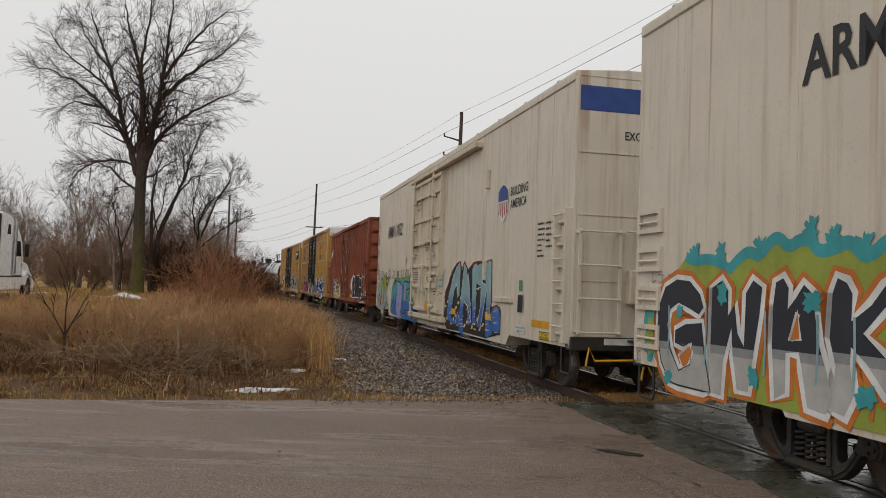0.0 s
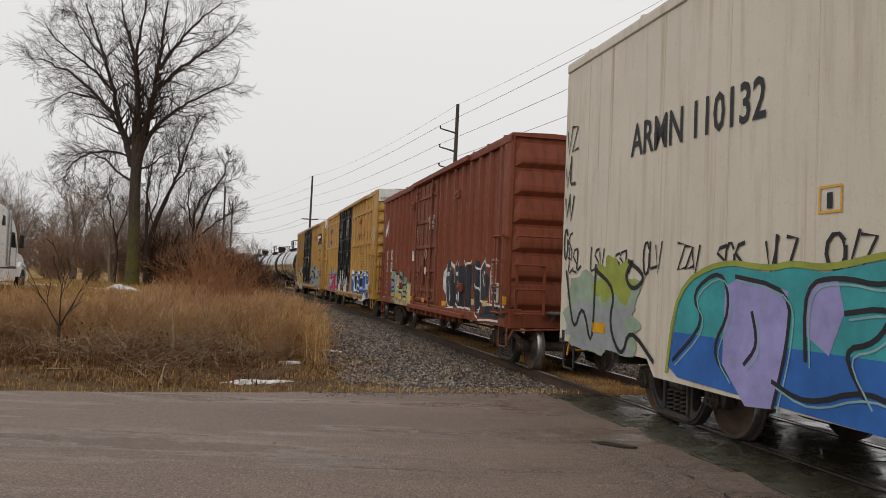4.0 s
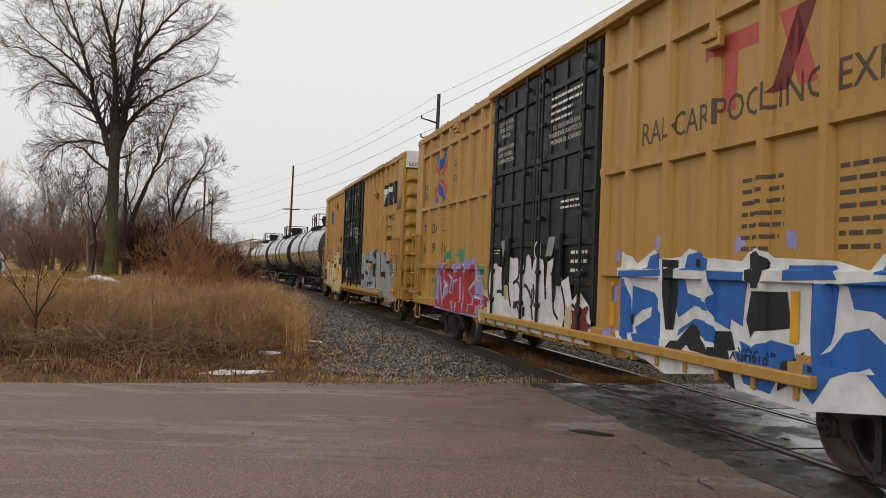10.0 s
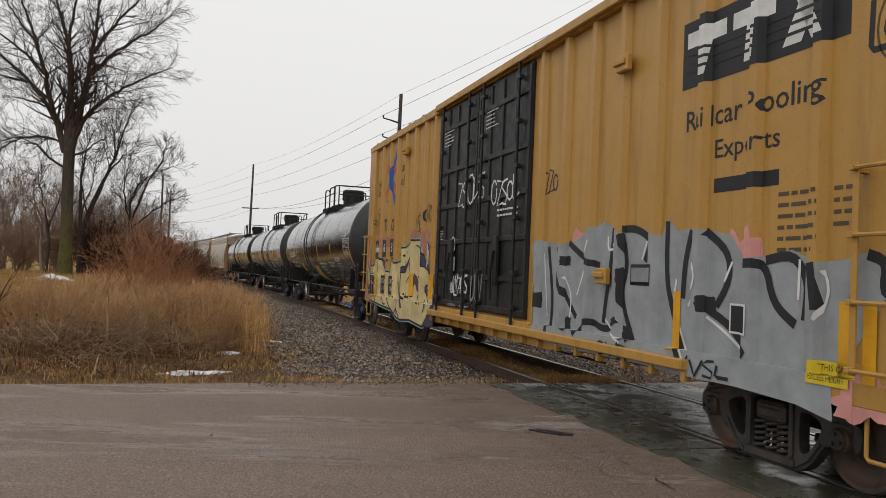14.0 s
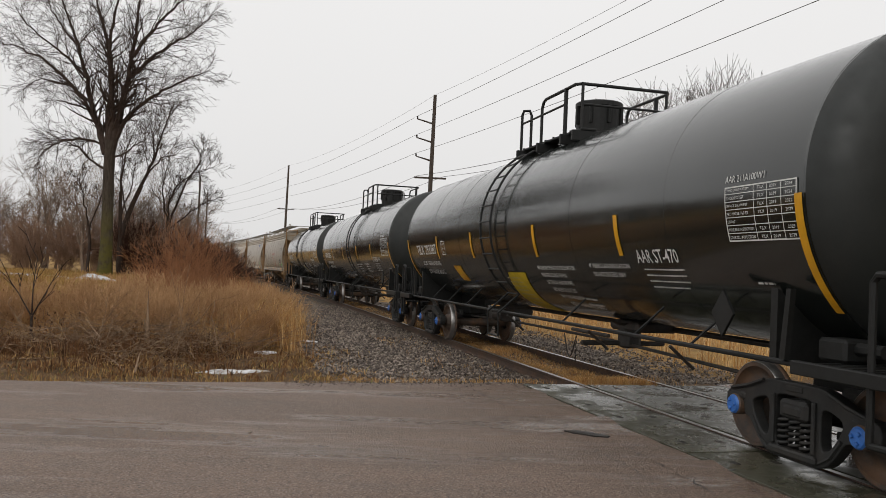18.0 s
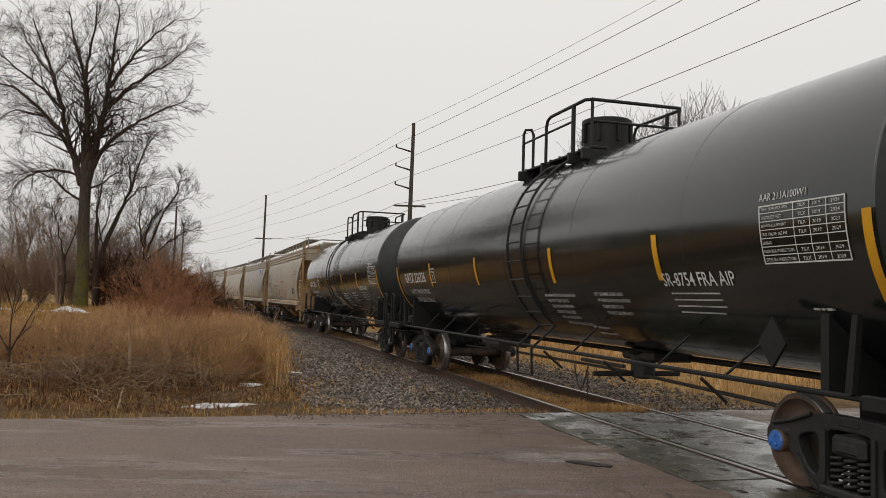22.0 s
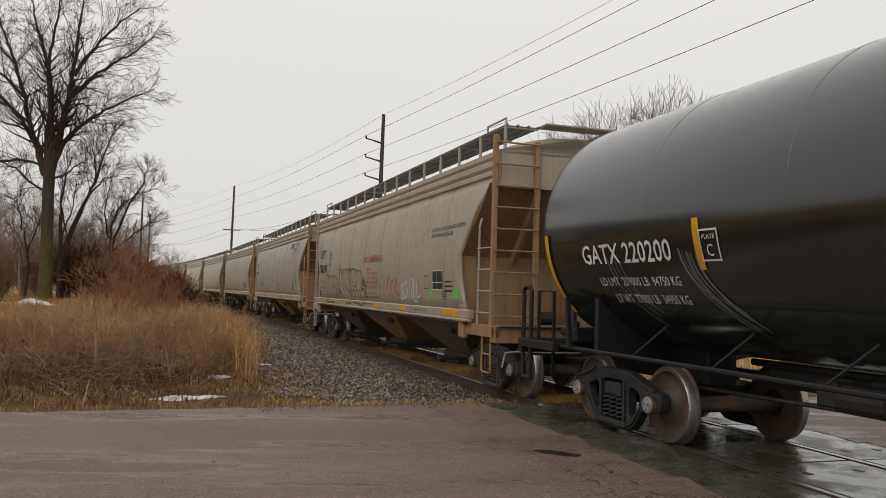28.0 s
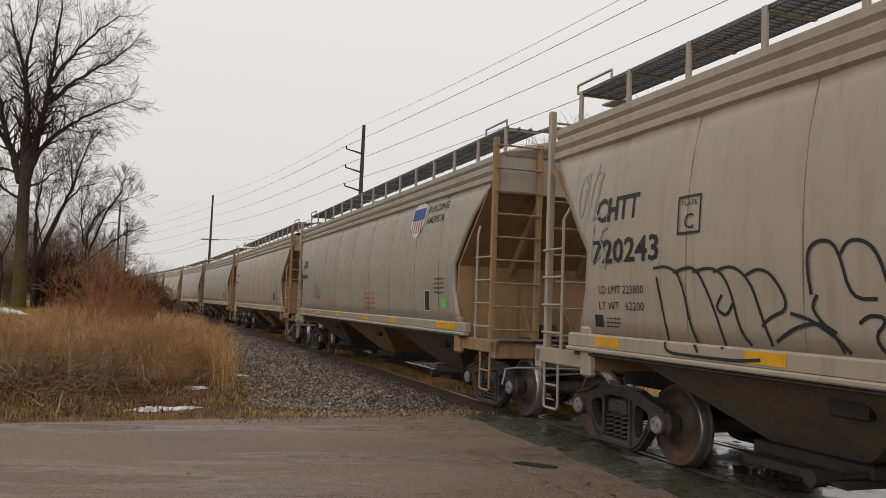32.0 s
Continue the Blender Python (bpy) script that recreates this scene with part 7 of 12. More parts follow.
# ---------------- white insulated cars ----------------
def white_car(first):
    hl, w, z1 = 10.25, 1.55, 5.19
    label = "off-white insulated box car with green and black spray paint" if first else "off-white insulated box car with rusty door and blue spray paint"
    car = thing("insulated_box_car", label, "freight car", "train cars")
    body = MB().prism([(-hl, 0.84), (-7.3, 0.84), (-7.1, 0.64), (6.95, 0.64), (7.15, 0.84), (hl, 0.84), (hl, z1), (-hl, z1)], -w, w)
    part("body", body, M_WHITE, car)
    part("roof", mb_roof(hl + 0.01, w - 0.03, z1 - 0.02, z1 + 0.14, 12, 0.04), M_WHITE, car)
    seams = [-9.35, -8.6, -7.05, -5.6, -4.2, 2.1, 3.68, 5.26, 6.9, 8.52, 9.26] if not first else [-9.3, -8.56, -7.0, -5.45, -3.95, 3.6, 5.1, 6.65, 8.2]
    seam = mesh_of("panel_seam", MB().box(-0.011, -w - 0.007, 0.9, 0.011, -w + 0.004, z1 - 0.04, 0.003), M_WHITE if first else M_WHITEDIRTY)
    for x in seams:
        part("panel_seam", seam, None, car).matrix_basis = pose(x, 0, 0)
    for s in (-1, 1):
        for y in (-1, 1):
            part("corner_post", MB().box(s * (hl - 0.07), y * (w - 0.07), 0.86, s * (hl + 0.012), y * (w + 0.012), z1, 0.02), M_WHITE, car)
    part("top_chord", MB().box(-hl, -w - 0.025, z1 - 0.1, hl, -w + 0.02, z1 + 0.03, 0.015), M_WHITE, car)
    # end faces with three level joints
    for s in (-1, 1):
        e = MB()
        for z in (1.9, 2.95, 3.95):
            e.box(s * hl, -w + 0.08, z - 0.012, s * (hl + 0.012), w - 0.08, z + 0.012, 0.003)
        part("end_joint", e, M_WHITEDIRTY, car)
        part("end_band", MB().box(s * hl, -w + 0.075, 4.62, s * (hl + 0.006), w - 0.075, 5.02, 0.002), I_NAVY, car, "blue band across the top of the end")
    # plug door, its tracks and rods
    xa, xb = -2.47, 1.32
    mb = MB().box(xa, -w - 0.09, 1.0, xb, -w + 0.02, 4.78, 0.01)
    door = part("plug_door", mb, M_WHITEDIRTY, car, "rust-streaked white plug door")
    for x in (xa + 0.05, xa + 1.15, xa + 2.25, xb - 0.05):
        part("door_stile", MB().box(x - 0.05, -w - 0.14, 1.02, x + 0.05, -w - 0.08, 4.76, 0.012), M_WHITEDIRTY, door)
    for z in (1.08, 1.72, 2.30, 2.95, 3.62, 4.30, 4.72):
        part("door_bar", MB().box(xa, -w - 0.15, z - 0.05, xb, -w - 0.08, z + 0.05, 0.012), M_WHITEDIRTY, door)
    for x in (xa + 0.42, xb - 0.75):
        rods = MB()
        rods.tube([(x, -w - 0.19, 0.86), (x, -w - 0.19, 4.85)], 0.03, 8)
        for z in (1.2, 1.9, 2.6, 3.4, 4.2, 4.7):
            rods.box(x - 0.09, -w - 0.22, z - 0.045, x + 0.09, -w - 0.1, z + 0.045, 0.015)
        part("locking_rod", rods, M_WHITEDIRTY, door)
    h = MB().box(-0.62, -w - 0.22, 1.55, -0.38, -w - 0.1, 2.35, 0.02).tube([(-0.5, -w - 0.24, 1.35), (-0.45, -w - 0.27, 1.7), (-0.52, -w - 0.24, 2.2)], 0.025, 7)
    part("door_lever", MB().box(0.1, -w - 0.18, 2.02, 0.9, -w - 0.08, 2.12, 0.02), M_WHITEDIRTY, door)
    part("door_handle", h, M_WHITEDIRTY, door)
    tr = MB().box(xa - 0.4, -w - 0.17, 4.86, 4.80, -w + 0.01, 4.99, 0.015).box(xa - 0.2, -w - 0.15, 0.80, xb + 0.5, -w + 0.01, 0.94, 0.015)
    for i in range(7):
        tr.box(xa + i * 0.66, -w - 0.13, 0.74, xa + i * 0.66 + 0.07, -w, 0.86, 0.01)
    for x, z in ((5.42, 4.07), (5.42, 2.10), (xa - 0.25, 4.0), (xa - 0.2, 2.5)):
        tr.box(x - 0.06, -w - 0.08, z - 0.2, x + 0.06, -w, z + 0.2, 0.01)
    tr.box(6.15, -w - 0.05, 1.46, 7.35, -w, 1.56, 0.01)
    part("door_track", tr, M_WHITEDIRTY, car)
    # ladders
    lad = MB()
    for i in range(6):
        z = 1.02 + i * 0.36
        lad.box(9.75, -w - 0.07, z, 10.2, -w + 0.005, z + 0.06, 0.012).tube([(9.68, -w - 0.12, z + 0.14), (10.26, -w - 0.12, z + 0.14)], 0.016, 7)
    for x in (9.72, 10.22):
        lad.box(x - 0.035, -w - 0.13, 0.9, x + 0.035, -w + 0.01, 3.05, 0.01)
    part("ladder", lad, M_WHITE, car)
    if first:
        rec = MB()
        for z in (2.64, 2.16, 1.68, 1.2):
            rec.ring([(-10.18, z - 0.15), (-9.55, z - 0.15), (-9.55, z + 0.15), (-10.18, z + 0.15)], [(-10.11, z - 0.09), (-9.62, z - 0.09), (-9.62, z + 0.09), (-10.11, z + 0.09)], -w - 0.045, -w + 0.01)
            rec.tube([(-10.13, -w - 0.035, z - 0.02), (-9.60, -w - 0.035, z - 0.02)], 0.018, 7)
        part("side_step", rec, M_WHITE, car)
    for s in (1, -1):
        m = pose(s * hl, 0, 0, 0, 0, 90 if s > 0 else -90)
        y0, y1 = (-1.46, -0.78) if s > 0 else (0.78, 1.46)
        part("end_ladder", turned(mb_ladder(y0, y1, 1.05, 2.72, 4, 0.0, 0.12, 0.022), m), M_WHITE, car)
        part("grab_iron", MB().tube([(s * hl, -0.7, 2.68), (s * (hl + 0.14), -0.68, 2.70), (s * (hl + 0.14), 1.3, 2.70), (s * hl, 1.32, 2.68)], 0.018, 7), M_WHITE, car)
        part("end_sill", MB().box(s * (hl - 0.2), -w, 0.80, s * (hl + 0.05), w, 1.02, 0.015).box(s * hl, -0.6, 0.95, s * (hl + 0.34), 1.0, 0.99, 0.008), M_DARKIRON, car)
        part("sill_step", mb_step(9.8, 10.2, -w + 0.05, 0.42, 0.86) if s > 0 else mb_step(-10.2, -9.8, -w + 0.05, 0.42, 0.86), M_DARKIRON, car)
        part("uncoupling_lever", MB().tube([(s * (hl + 0.2), -1.35, 0.58), (s * (hl + 0.2), -1.3, 0.86), (s * (hl + 0.2), -1.2, 0.66), (s * (hl + 0.34), -0.3, 0.7), (s * (hl + 0.34), 0.1, 0.9)], 0.018, 7), I_REFLECT, car, "yellow bent lever")
        part("end_cabinet", MB().box(s * hl, -0.62, 1.55, s * (hl + 0.16), -0.2, 2.1, 0.02).box(s * hl, 0.1, 1.3, s * (hl + 0.28), 1.0, 2.0, 0.03), M_WHITEDIRTY, car)
    brake_wheel(car, hl + 0.28, 0.25, 2.3, M_DARKIRON, 1)
    under = MB().box(-hl, -0.18, 0.62, hl, 0.18, 0.9, 0.02)
    for i in range(11):
        x = -8.5 + i * 1.7
        under.box(x - 0.06, -1.4, 0.66, x + 0.06, 1.4, 0.84, 0.01)
    under.box(-1.5, -1.0, 0.42, 0.2, -0.3, 0.66, 0.03).tube([(1.2, -0.6, 0.55), (2.6, -0.6, 0.55)], 0.17, 12)
    part("underframe", under, M_DARKIRON, car)
    add_couplers(car, hl, 1.12)
    sets = []
    for x in (7.3, -7.4):
        add_truck(car, x, sets, phase=x * 0.7)

    def depth(x, z):
        return -(w + 0.152) if xa <= x <= xb and 1.0 < z < 4.78 else -(w + 0.008)

    side = Side(depth, [xa - 0.002, xa + 0.002, xb - 0.002, xb + 0.002], [0.998, 1.002])
    warp = (lambda x: x - 0.35) if first else (lambda x: float(np.interp(x, (-9.9, -7.5, -3.75, -2.35, 1.2, 5.99, 9.9), (-10.25, -7.9, -4.15, -2.47, 1.32, 6.14, 10.25))))
    d, g = Decals(side, warp), Decals(side, warp)
    if first:
        d.word("ARMN", -6.58, 3.68, -5.05, 4.12, I_BLACK, fat=0.02)
        d.done("lettering", car, "large black stencilled letters")
        g.warp = None
        wave = [(-8.96, 2.17), (-8.77, 2.11), (-8.53, 2.14), (-8.24, 2.1), (-8.07, 2), (-7.92, 2.11), (-7.72, 2.2), (-7.53, 2.13), (-7.35, 2.29), (-7.22, 2.31), (-7.08, 2.2), (-6.93, 2.27), (-6.77, 2.27), (-6.67, 2.15), (-6.47, 2.17), (-6.33, 2.22), (-6.23, 2.21), (-6.1, 2.09), (-5.97, 2.13), (-5.87, 2.2)]
        wave += [(-5.87 + 0.22 * k, 2.2 + 0.09 * math.sin(2.1 * k)) for k in range(1, 20)]
        g.lay(wave + [(-1.6, 0.7), (-9.3, 0.7), (-9.5, 1.2), (-9.3, 1.9)], [tuple(range(len(wave) + 4))], I_LIME), g.doodle(FLAT, [wave], 0.12, I_TEAL, 0.002)
        for k in (1, 3, 7, 12, 14, 17, 24, 30):
            g.blob(wave[k][0] - 0.10, wave[k][1] - 0.03, wave[k][0] + 0.10, wave[k][1] + 0.20, I_TEAL, k, 0.35, 7, 0.003)
        g.blob(-9.98, 0.9, -9.55, 1.6, I_TEAL, 4, 0.2, 7), g.blob(-9.9, 0.95, -9.5, 1.5, I_LIME, 5, 0.25, 7, 0.001)
        letters = []
        letters.append([(-9.59, 1.19), (-9.57, 1.57), (-9.41, 1.81), (-9.14, 1.9), (-8.85, 1.88), (-8.63, 1.74), (-8.55, 1.6), (-8.64, 1.53), (-8.84, 1.59), (-9.09, 1.65), (-9.29, 1.57), (-9.36, 1.37), (-9.26, 1.08), (-9.06, 0.86), (-8.81, 0.95), (-8.76, 1.21), (-8.97, 1.15), (-9.15, 1.18), (-9.15, 1.31), (-8.92, 1.39), (-8.58, 1.42), (-8.52, 1.14), (-8.37, 0.7), (-8.52, 0.69), (-9.08, 0.69), (-9.28, 0.71), (-9.48, 0.92)])
        letters.append([(-8.39, 1.03), (-8.37, 1.82), (-8.18, 1.9), (-8.06, 1.79), (-8.06, 1.53), (-7.94, 1.65), (-7.88, 1.36), (-7.76, 1.23), (-7.74, 1.77), (-7.62, 1.9), (-7.47, 1.83), (-7.51, 1.55), (-7.59, 1.21), (-7.68, 0.79), (-7.87, 0.79), (-7.96, 1.13), (-7.99, 1.41), (-8.14, 1.05), (-8.17, 0.69), (-8.37, 0.7)])
        letters.append([(-7.3, 1.29), (-7.29, 1.67), (-7.25, 1.88), (-7.14, 1.92), (-7.06, 1.83), (-7.07, 1.63), (-6.95, 1.74), (-6.84, 1.86), (-6.72, 1.78), (-6.68, 1.58), (-6.63, 1.34), (-6.44, 0.93), (-6.53, 0.75), (-6.77, 0.77), (-6.86, 1.12), (-6.9, 1.25), (-7.09, 1.23), (-7.09, 0.86), (-7.25, 0.78)])
        letters.append([(-6.49, 1.4), (-6.46, 1.79), (-6.4, 1.92), (-6.29, 1.88), (-6.22, 1.79), (-6.23, 1.56), (-6, 1.7), (-5.86, 1.85), (-5.73, 1.93), (-5.73, 1.8), (-6.09, 1.47), (-5.81, 1.27), (-5.66, 1.07), (-5.83, 1.01), (-6.05, 1.23), (-6.23, 1.35), (-6.24, 1.19), (-6.19, 0.96), (-6.3, 0.77), (-6.48, 0.8), (-6.41, 1.17)])
        for i, run in enumerate(letters):
            g.rim(run, 0.26, I_ORANGE, 0.004), g.rim(run, 0.14, I_WHITE, 0.0065)
        for i, run in enumerate(letters):
            g.shape(FLAT, run, I_FADE, 0.009, ((1.08 + 0.04 * i, I_GREY), (1.17 + 0.04 * i, I_CHARCOAL)))
        g.rim(letters[0], 0.02, I_CHARCOAL, 0.011)
        for run in [[(-7.02, 1.35), (-6.92, 1.6), (-6.89, 1.37)], [(-9.05, 1.02), (-8.82, 1.16), (-8.77, 1.1), (-8.86, 0.95), (-8.96, 0.91)]]:
            g.rim(run, 0.07, I_WHITE, 0.011), g.shape(FLAT, run, I_ORANGE, 0.012)
        for k, (x, z, a, b) in enumerate(((-8.17, 1.76, 0.10, 0.11), (-6.72, 1.71, 0.14, 0.09), (-9.31, 0.76, 0.10, 0.08), (-7.59, 0.95, 0.09, 0.10), (-6.05, 0.96, 0.12, 0.10), (-9.06, 1.54, 0.08, 0.07))):
            g.blob(x - a, z - b, x + a, z + b, I_TEAL, k, 0.25, 6, 0.014)
        for x in (-9.33, -8.5, -7.42, -6.66, -6.2):
            g.stroke([(x, 0.98), (x + 0.02, 1.3), (x + 0.01, 1.6)], 0.03, I_SKY, 0.012)
        for x, z in ((-8.05, 1.6), (-7.2, 0.9), (-6.0, 0.78)):
            g.stroke([(x, z), (x + 0.05, z + 0.3)], 0.05, I_ORANGE, 0.005)
        g.scrawl(-9.8, 1.85, -9.1, 2.0, 0.02, I_GREY, 3, 5)
        g.done("spray_paint", car, "black letters edged white and orange on lime green")
    else:
        d.word("ARMN 110132", -7.5, 3.42, -4.55, 3.86, I_BLACK, fat=0.015)
        # shield as a plain shape
        sh = [(6.0, 3.72), (6.14, 3.80), (6.34, 3.86), (6.52, 3.80), (6.67, 3.72), (6.66, 3.32), (6.56, 3.18), (6.34, 3.05), (6.12, 3.18), (6.01, 3.32)]
        d.lay(sh, [tuple(range(10))], I_WHITE)
        d.lay([(6.34 + (a - 6.34) * 0.92, 3.46 + (b - 3.46) * 0.93) for a, b in sh if b >= 3.5] + [(6.64, 3.5), (6.04, 3.5)], [(0, 1, 2, 3, 4, 5, 6)], I_NAVY, 0.003)
        for k in range(5):
            x = 6.07 + k * 0.125
            d.rect(x, 3.30 - 0.04 * (2 - abs(k - 2)) - 0.06, x + 0.055, 3.47, I_RED, 0.004)
        d.word("BUILDING", 6.80, 3.55, 7.80, 3.73, I_BLACK, fat=0.01), d.word("AMERICA", 6.80, 3.30, 7.74, 3.48, I_BLACK, fat=0.01)
        d.lines(8.38, 2.30, 8.72, 2.92, 7, I_BLACK, 5, 0.7), d.lines(8.78, 2.45, 9.08, 2.92, 5, I_BLACK, 6, 0.7)
        d.rect(7.42, 1.30, 7.72, 1.62, I_BLACK), d.outline(7.40, 1.28, 7.74, 1.66, 0.02, I_WHITE, 0.003), d.rect(7.48, 1.7, 7.65, 1.9, I_GREEN), d.rect(7.3, 0.92, 7.85, 1.06, I_WHITE), d.word("CONSTANT CONTACT", 7.33, 1.0, 7.82, 1.035, I_BLACK, lift=0.004), d.word("SIDE BEARING", 7.4, 0.94, 7.75, 0.975, I_BLACK, lift=0.004)
        d.rect(8.2, 1.08, 9.12, 1.20, I_REFLECT), d.rect(8.6, 0.88, 9.1, 1.02, I_YELLOW), d.outline(8.6, 0.88, 9.1, 1.02, 0.012, I_BLACK, 0.003), d.word("EXCESS HEIGHT", 8.64, 0.90, 9.06, 0.94, I_BLACK, lift=0.004), d.word("THIS CAR", 8.7, 0.96, 9.0, 1.0, I_BLACK, lift=0.004)
        for x in (-8.6, -0.2, 2.3, 5.35):
            d.rect(x, 1.06, x + 0.45, 1.2, I_REFLECT, 0.006)
        d.word("CLOSE AND LOCK", -1.75, 4.18, -1.0, 4.27, I_BLACK), d.word("DOORS BEFORE", -1.7, 4.05, -1.05, 4.14, I_BLACK), d.word("MOVING CAR", -1.65, 3.92, -1.1, 4.01, I_BLACK)
        d.outline(-1.85, 2.62, -1.15, 2.9, 0.012, I_BLACK), d.word("SECURE BOTH", -1.8, 2.81, -1.2, 2.87, I_BLACK), d.word("HASPS BEFORE", -1.8, 2.73, -1.2, 2.79, I_BLACK), d.word("MOVING CAR", -1.75, 2.65, -1.25, 2.71, I_BLACK)
        d.word("DOOR CERTIFIED 2-1", -0.45, 2.86, 0.55, 2.96, I_BLACK, fat=0.02), d.word("DESOTO-UPRR", -0.35, 2.72, 0.45, 2.82, I_BLACK, fat=0.02)
        d.word("ASD", -0.1, 1.88, 0.15, 1.98, I_BLACK), d.outline(0.25, 1.85, 0.62, 2.01, 0.012, I_BLACK), d.word("YSD", 0.31, 1.88, 0.56, 1.98, I_BLACK), d.word("SEAL", 0.05, 1.58, 0.4, 1.68, I_BLACK), d.rect(-0.12, 1.61, 0.0, 1.64, I_BLACK)
        d.word("OPEN CLOSE", -0.8, 2.22, -0.3, 2.28, I_BLACK), d.lines(-1.85, 1.9, -1.15, 2.15, 4, I_BLACK, 8), d.lines(-1.6, 1.5, -1.15, 1.62, 2, I_BLACK, 9), d.lines(0.8, 1.5, 1.1, 1.62, 2, I_BLACK, 10), d.rect(-0.1, 1.2, 0.4, 1.33, I_REFLECT, 0.003)
        d.outline(-3.75, 2.42, -3.5, 2.66, 0.02, I_REFLECT), d.rect(-3.66, 2.46, -3.6, 2.6, I_BLACK)
        d.done("lettering", car, "black stencilled words and yellow reflectors")
        g.warp = lambda x: x - 0.2
        g.shape(FLAT, [(1.84, 0.86), (1.92, 1.62), (2.58, 2.08), (3.04, 2.29), (3.4, 2.35), (3.58, 2.14), (3.8, 2.33), (4.22, 2.13), (4.54, 2.3), (4.94, 2.33), (5.5, 2.24), (5.68, 2.29), (6.04, 2.33), (6.1, 1.36), (6.78, 1.31), (6.78, 0.81), (5.74, 0.67), (3.74, 0.69), (2.18, 0.66)], I_BLACK)
        for i in range(17):
            x = 1.9 + i * 0.22
            g.rect(x, 0.8 + 0.1 * (i % 3), x + 0.13, 0.88 + 0.1 * (i % 3), I_CREAM, 0.002, 0.9), g.rect(x, 1.2 + 0.12 * (i % 5), x + 0.15, 1.27 + 0.12 * (i % 5), I_CREAM, 0.002, 0.9)
        for run in [[(2.16, 1.06), (2.32, 1.46), (2.74, 2), (3.04, 2.23), (3.38, 2.32), (3.44, 2.17), (3.4, 1.53), (3.2, 1.47), (3.1, 1.78), (2.9, 1.65), (2.7, 1.26), (2.66, 0.99), (2.96, 0.88), (3.26, 1.14), (3.48, 1.01), (3.44, 0.83), (2.68, 0.83), (2.3, 0.93)], [(3.48, 0.66), (3.42, 1.05), (3.6, 1.62), (3.8, 2.28), (4, 2.25), (4.06, 2.01), (4.18, 2.08), (4.28, 1.87), (4.58, 0.93), (4.28, 0.85), (4.18, 1.31), (3.86, 1.41), (3.78, 1.08), (3.9, 0.61)], [(4.66, 0.89), (4.52, 2.14), (4.68, 2.27), (4.9, 2.28), (4.94, 2.22), (5.22, 2.27), (5.46, 2.2), (5.54, 1.99), (5.4, 1.85), (5.66, 1.8), (5.74, 1.68), (5.62, 1.36), (5.34, 0.85), (5.06, 0.88), (5.3, 1.3), (5.32, 1.75), (4.92, 1.83), (4.92, 0.93)], [(5.72, 0.94), (5.76, 1.6), (5.64, 1.88), (5.64, 2.27), (5.92, 2.32), (6.04, 2.29), (6.1, 1.43), (5.98, 1.09), (6.3, 0.8), (5.8, 0.66)], [(6.12, 1.18), (6.28, 1.32), (6.52, 1.36), (6.7, 1.3), (6.78, 1.18), (6.78, 0.83), (6.14, 0.85)]]:
            g.shape(FLAT, run, I_BLUE, 0.005, [(1.22 + 0.055 * k, mat) for k, mat in enumerate(I_FADING)])
        g.doodle(FLAT, [[(1.84, 0.8), (1.86, 1.44), (2.58, 2.11), (3.04, 2.29), (3.38, 2.35), (3.52, 2.14), (3.8, 2.34), (4.14, 2.13), (4.52, 2.25), (4.94, 2.3), (5.22, 2.31), (5.56, 2.22), (5.68, 2.29), (6.04, 2.34), (6.12, 1.43)], [(6.12, 1.21), (6.28, 1.34), (6.52, 1.38), (6.7, 1.34), (6.78, 1.21)]], 0.045, I_MAROON, 0.008, False)
        g.doodle(FLAT, [[(3.1, 1.78), (3.4, 1.53), (3.42, 2.17)], [(3.12, 0.87), (3.3, 1.13), (3.5, 0.99), (3.46, 0.83)], [(3.86, 1.41), (4.18, 1.31), (4.58, 0.93)], [(4.06, 2), (4.3, 1.86), (4.58, 0.94)], [(4.9, 1.81), (4.9, 1.7), (5.3, 1.74), (5.32, 1.34), (5.08, 0.9)], [(5.38, 1.85), (5.68, 1.8), (5.74, 1.67), (5.36, 0.86)], [(6.04, 2.27), (6.1, 1.43), (5.98, 1.09)], [(2.32, 1.44), (2.74, 2), (3.34, 2.32)], [(3.6, 1.61), (3.82, 2.27)]], 0.022, I_WHITE, 0.008, False)
        rng = random.Random(3)
        for i in range(46):
            x, z = rng.choice((2.5, 3.55, 4.25, 4.75, 5.75, 6.3)) + rng.uniform(-0.1, 0.1), rng.uniform(0.78, 1.32)
            g.stroke([(x, z), (x + rng.uniform(0.10, 0.28), z + 0.02)], 0.014, I_CREAM, 0.007)
        g.word("HOT", 1.35, 1.55, 1.75, 1.95, I_SKY, fat=0.03, lean=0.3, rise=0.25)
        g.done("spray_paint", car, "pale and deep blue sprayed letters")
        g.warp = warp
        g.blob(-9.8, 0.72, -7.0, 1.95, I_PALEGREEN, 12, 0.12, 9), g.blob(-9.7, 0.75, -7.3, 1.5, I_STEEL, 13, 0.2, 9, 0.001), g.blob(-8.6, 1.5, -7.3, 2.1, I_LIME, 16, 0.3, 7, 0.0015)
        g.doodle(FLAT, [[(-9.69, 1.94), (-9.31, 0.94), (-8.97, 1.5), (-8.57, 0.72), (-8.53, 2.03)], [(-8.51, 1.94), (-7.83, 1.69), (-8.03, 1.18), (-7.57, 0.75), (-7.37, 1.21), (-6.69, 0.82)], [(-7.47, 2.06), (-6.93, 1.86), (-7.29, 1.66), (-7.57, 1.86), (-7.33, 2.06)]], 0.06, I_BLACK, 0.006)
        g.warp = lambda x: x - 0.4
